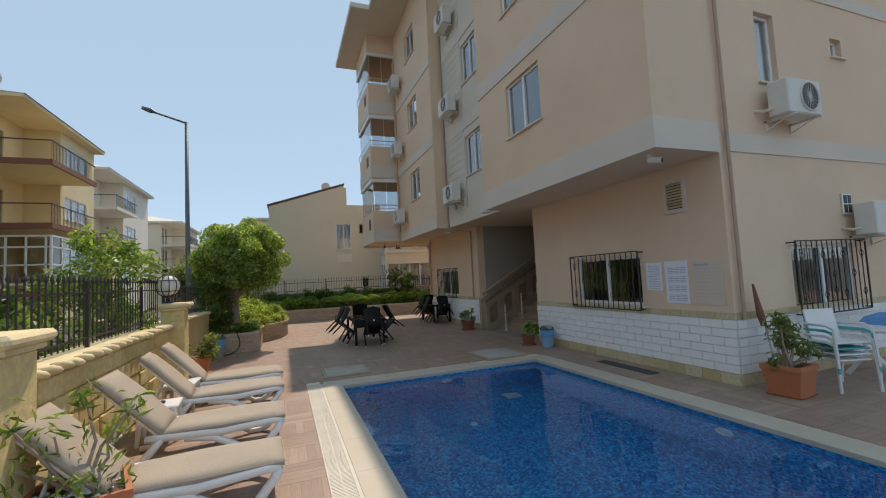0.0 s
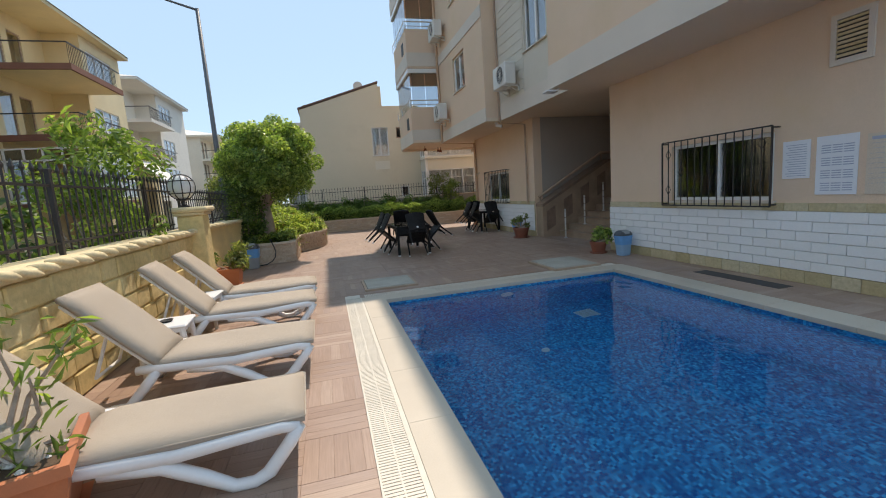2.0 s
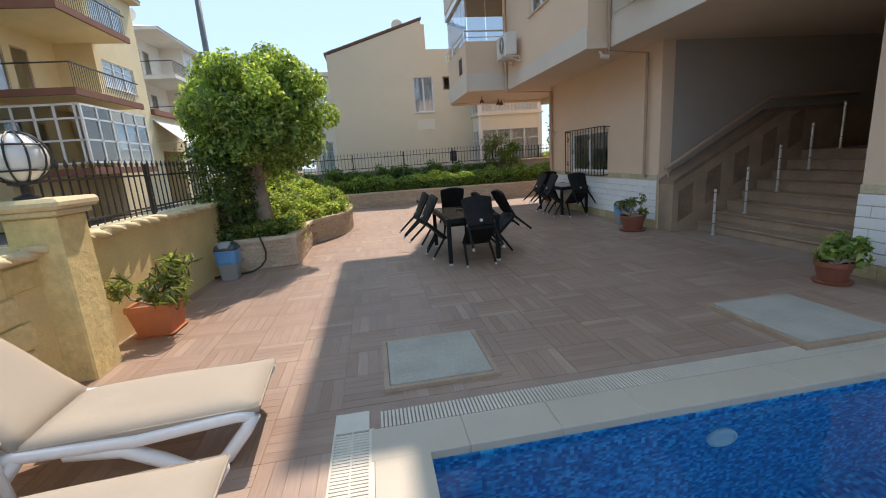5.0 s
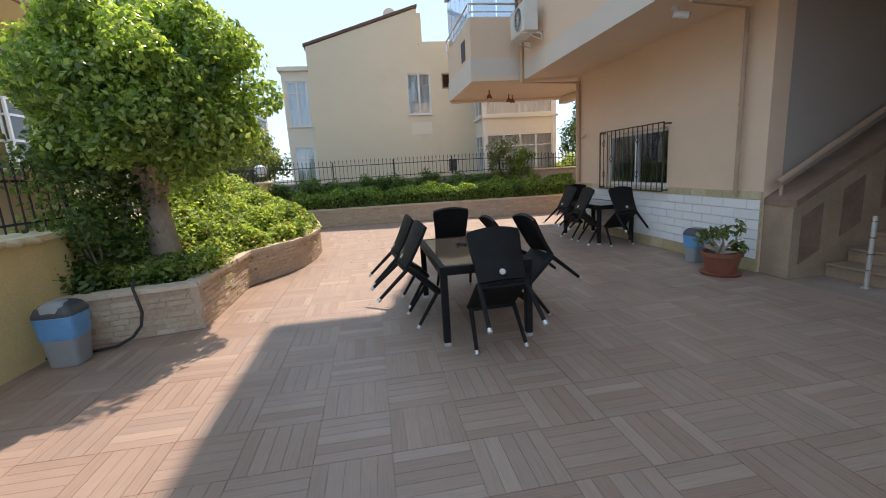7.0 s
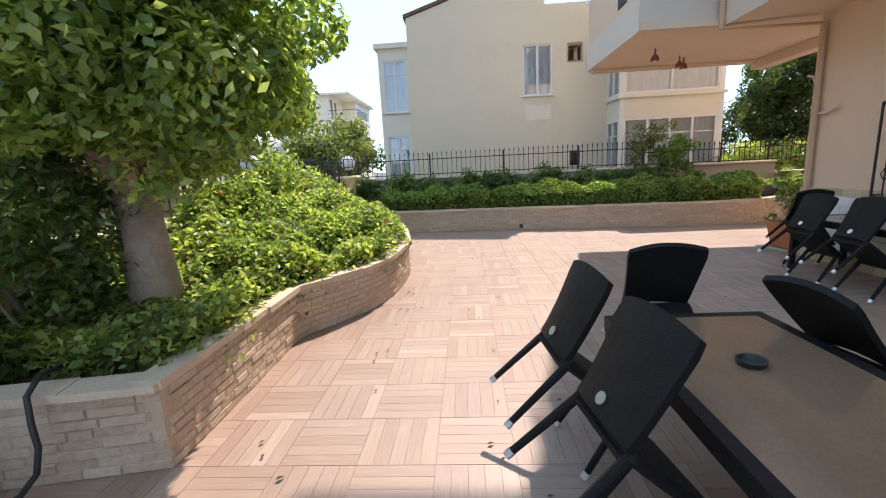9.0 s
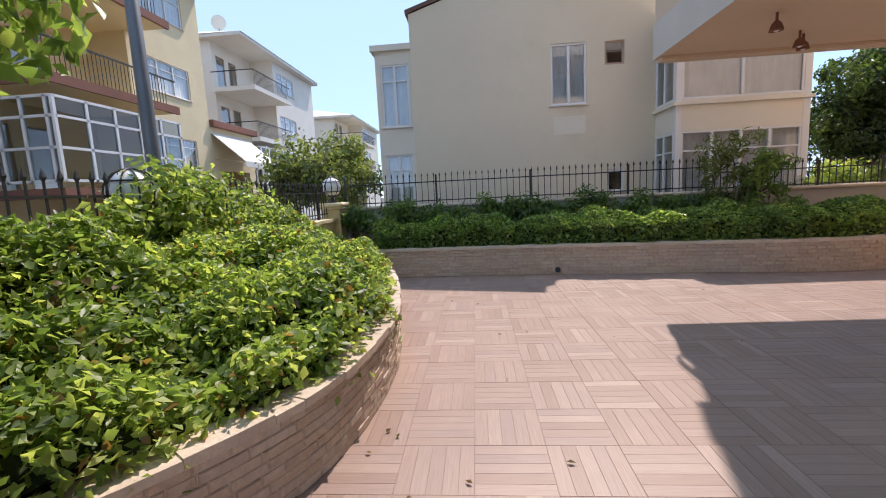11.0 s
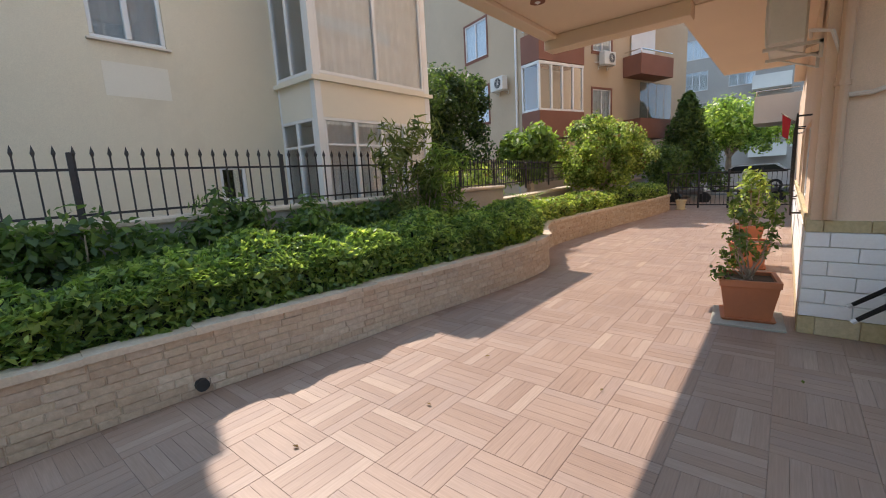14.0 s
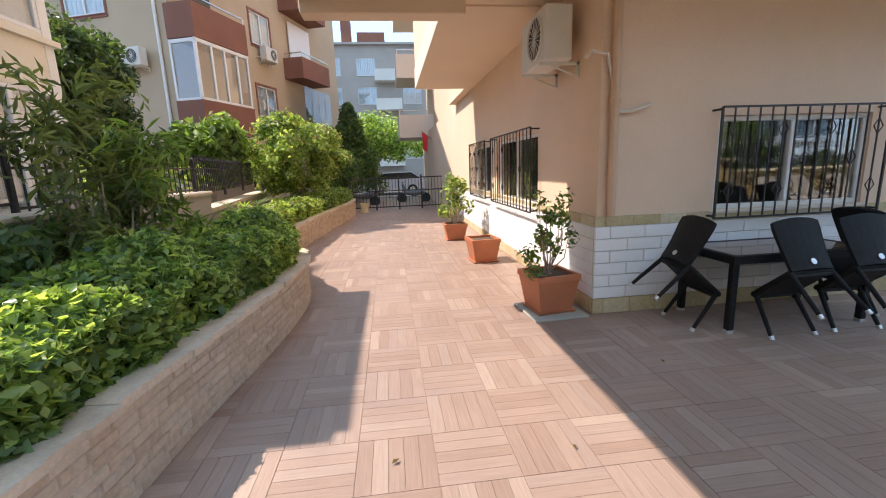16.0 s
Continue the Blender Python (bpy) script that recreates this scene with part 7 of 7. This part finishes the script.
car(31.5, 24.0, 90, GALV, "grey parked car on the street")
for i, y in enumerate((20.6, 18.2)):
    mb = thing("motor_scooter", "dark parked motor scooter by the gate", "scooter", (21.6 + 0.9 * i, y, -0.05), 80, group="scooters")
    part("body", Geo().tube([(-0.5, 0, 0.55), (0, 0, 0.45), (0.4, 0, 0.5), (0.55, 0, 0.9)], [0.16, 0.14, 0.1, 0.06], 8), GALV, mb)
    part("handlebar", Geo().tube([(0.5, -0.3, 1.0), (0.56, 0, 0.95), (0.5, 0.3, 1.0)], 0.02, 6), GRILL, mb)
    for a in (-0.55, 0.6):
        part("wheel", Geo().tube([(a, -0.05, 0.24), (a, 0.05, 0.24)], 0.24, 14), TYRE, mb)
flag = thing("flag", "red cloth flag hanging from the wall", "flag")
part("pole", Geo().tube([(22.2, 17.27, 2.9), (22.2, 17.75, 3.3)], 0.02, 6), STEEL, flag)
part("cloth", Geo().add([(22.2, 17.45, 3.05), (22.2, 17.72, 3.27), (22.25, 17.68, 2.45), (22.15, 17.5, 2.3)], [(0, 1, 2, 3)]), FLAG_RED, flag)

# ---- last: bricks, plinths and floor tiles ----
def brick_course(parent, axis, face, out, u0, u1, z0, rows, h, L, holes=(), cap=290):
    """White painted bricks in running bond, proud of their mortar bed."""
    n = 0
    ax_box_core = ax_box(Geo(), axis, face + out * 0.002, face + out * 0.02, u0, u1, z0, z0 + rows * h)
    part("mortar", ax_box_core, WHITE_JOINT, parent)
    cache = {}
    for r in range(rows):
        u = u0 - (L / 2 if r % 2 else 0)
        while u < u1:
            a, b = max(u, u0) + 0.003, min(u + L, u1) - 0.003
            if b - a > 0.03:
                key = round(b - a, 3)
                if key not in cache:
                    w = (b - a) / 2
                    cache[key] = (Geo().box(-0.02, 0.012, -w, w, -h / 2 + 0.004, h / 2 - 0.004, 0.004) if axis == "x" else Geo().box(-w, w, -0.02, 0.012, -h / 2 + 0.004, h / 2 - 0.004, 0.004)).mesh("brick", WHITE_BRICK)
                o = part("brick", cache[key], None, parent)
                c = face + out * 0.022
                o.location = (c, (a + b) / 2, z0 + (r + 0.5) * h) if axis == "x" else ((a + b) / 2, c, z0 + (r + 0.5) * h)
            u += L


def tile_row(parent, axis, face, out, u0, u1, z0, z1, L, proud):
    cache = {}
    u = u0
    while u < u1 - 0.02:
        b = min(u + L, u1)
        w = (b - u) / 2 - 0.002
        key = round(w, 3)
        if key not in cache:
            h = (z1 - z0) / 2 - 0.002
            cache[key] = (Geo().box(-proud, proud, -w, w, -h, h, 0.004) if axis == "x" else Geo().box(-w, w, -proud, proud, -h, h, 0.004)).mesh("tile", TAN_TILE)
        o = part("tile", cache[key], None, parent)
        m = (u + b) / 2
        o.location = (face + out * 0.003, m, (z0 + z1) / 2) if axis == "x" else (m, face + out * 0.003, (z0 + z1) / 2)
        u = b


for nm, axis, face, out, u0, u1 in (("wall_west", "x", WX, -1, SY - 0.03, RY0), ("wall_west", "x", WX, -1, RY1, NY + 0.03), ("wall_south", "y", SY, -1, WX, 11.0), ("wall_north", "y", NY, 1, WX, 15.5)):
    dado = thing("brick_dado", "white painted brick dado with tan stone edges", "wall base", kind="structure")
    brick_course(dado, axis, face, out, u0, u1, 0.17, 6, 0.128, 0.38)
    tile_row(dado, axis, face, out, u0, u1, 0.0, 0.17, 0.3, 0.034)
    tile_row(dado, axis, face, out, u0, u1, 0.94, 1.045, 0.3, 0.026)
    if u1 == RY0:
        for k in range(6):
            part("quoin", Geo().box(face - 0.036, face, u1 - (0.34, 0.2)[k % 2], u1 + 0.003, 0.174 + k * 0.128, 0.294 + k * 0.128, 0.004), TAN_TILE, dado, "tan corner stone")
    if u0 == RY1:
        for k in range(6):
            part("quoin", Geo().box(face - 0.036, face, u0 - 0.003, u0 + (0.34, 0.2)[k % 2], 0.174 + k * 0.128, 0.294 + k * 0.128, 0.004), TAN_TILE, dado, "tan corner stone")

TS = 0.44
def tile_verts(turn):
    """Five strips of one tile with shallow grooves; returns vertices, faces and texture places."""
    vs, fs, uv = [], [], []
    w = (TS - 0.0016) / 5
    for i in range(5):
        a, b = -TS / 2 + 0.0008 + i * w + 0.0005, -TS / 2 + 0.0008 + (i + 1) * w - 0.0005
        e0, e1 = -TS / 2 + 0.0008, TS / 2 - 0.0008
        k = len(vs)
        q = [(a, e0, -0.008), (b, e0, -0.008), (b, e1, -0.008), (a, e1, -0.008), (a + 0.0008, e0 + 0.001, 0), (b - 0.0008, e0 + 0.001, 0), (b - 0.0008, e1 - 0.001, 0), (a + 0.0008, e1 - 0.001, 0)]
        vs += [(y, x, z) if turn else (x, y, z) for x, y, z in q]
        f = [(4, 5, 6, 7), (0, 1, 5, 4), (1, 2, 6, 5), (2, 3, 7, 6), (3, 0, 4, 7)]
        fs += [tuple(j + k for j in (p[::-1] if turn else p)) for p in f]
    return vs, fs


def strip_mesh(vs, fs, along_x):
    me = bpy.data.meshes.new("tile")
    me.from_pydata(vs, [], fs)
    me.materials.append(PLANK)
    lay = me.uv_layers.new(name="UVMap")
    co = np.array(vs)
    idx = np.array([i for p in fs for i in p])
    ax = np.repeat(np.array(along_x), [len(p) for p in fs])
    c = co[idx]
    u = np.where(ax, c[:, 0], c[:, 1])
    v = np.where(ax, c[:, 1], c[:, 0])
    lay.data.foreach_set("uv", np.stack([u, v], 1).ravel())
    return me


tiles = [strip_mesh(*tile_verts(t), [t] * 25) for t in (0, 1)]
fv, ff, fa = [], [], []
made = 0
OX, OY = 0.76, 15.66
for i in range(-8, 60):
    for j in range(-58, 16):
        x, y = OX + (i + 0.5) * TS, OY + (j + 0.5) * TS
        if x < -2.3 or x > 25.8 or y < -9 or y > 21.5:
            continue
        if x > WX and SY + 0.3 < y < NY - 0.35:
            continue
        if x > 12 and y < 10:
            continue
        if PX0 - 0.55 < x + TS / 2 and x - TS / 2 < PX1 + 0.36 and PY0 - 0.34 < y + TS / 2 and y - TS / 2 < PY1 + 0.48:
            # cut tiles at the pool's edge
            x0, x1, y0, y1 = x - TS / 2, x + TS / 2, y - TS / 2, y + TS / 2
            if x < PX0 - 0.55: x1 = min(x1, PX0 - 0.553)
            elif x > PX1 + 0.36: x0 = max(x0, PX1 + 0.362)
            elif y > PY1 + 0.48: y0 = max(y0, PY1 + 0.482)
            elif y < PY0 - 0.34: y1 = min(y1, PY0 - 0.342)
            else:
                continue
            if x1 - x0 < 0.03 or y1 - y0 < 0.03:
                continue
            t = (i + j) % 2
            vs, fs = tile_verts(t)
            for q in range(0, len(vs), 8):
                strip = [(min(max(a + x, x0), x1), min(max(b + y, y0), y1), c) for a, b, c in vs[q:q + 8]]
                if max(p[0] for p in strip) - min(p[0] for p in strip) > 0.012 and max(p[1] for p in strip) - min(p[1] for p in strip) > 0.012:
                    k = len(fv)
                    fv += strip
                    ff += [tuple(e - q + k for e in p) for p in fs[5 * (q // 8):5 * (q // 8) + 5]]
                    fa += [t] * 5
            continue
        t = (i + j) % 2
        dz = 0.0012 * random.Random(i * 91 + j).random()
        if made < 300 and -1.5 < x < 3.6 and 8.4 < y < 20.6 and (11.0 > y or 13.5 < y):
            o = part("tile", tiles[t], None, floor)
            o.location = (x, y, dz)
            made += 1
        else:
            k = len(fv)
            vs, fs = tile_verts(t)
            fv += [(a + x, b + y, c + dz) for a, b, c in vs]
            ff += [tuple(q + k for q in p) for p in fs]
            fa += [t] * len(fs)
rest = part("tiles", strip_mesh(fv, ff, fa), None, floor)
tagged(rest, kind="stuff")
# a few dry leaves and twigs on the floor
lit = np.random.default_rng(77)
n = 46
px = np.concatenate([lit.uniform(-0.6, 1.6, 30), lit.uniform(0, 5, 16)])
py = np.concatenate([lit.uniform(12.2, 16.0, 30), lit.uniform(15, 20, 16)])
dry = leaf_mat("dry_leaf", (0.09, 0.05, 0.02), (0.16, 0.1, 0.04), (0.10, 0.13, 0.03), 0.8)
tagged(leaves(n, np.stack([px, py, np.full(n, 0.014)], 1), 0.042, "fallen_leaves", dry, up=6.0, seed=78), "scattered dry leaves on the tiles", "leaves", kind="stuff")
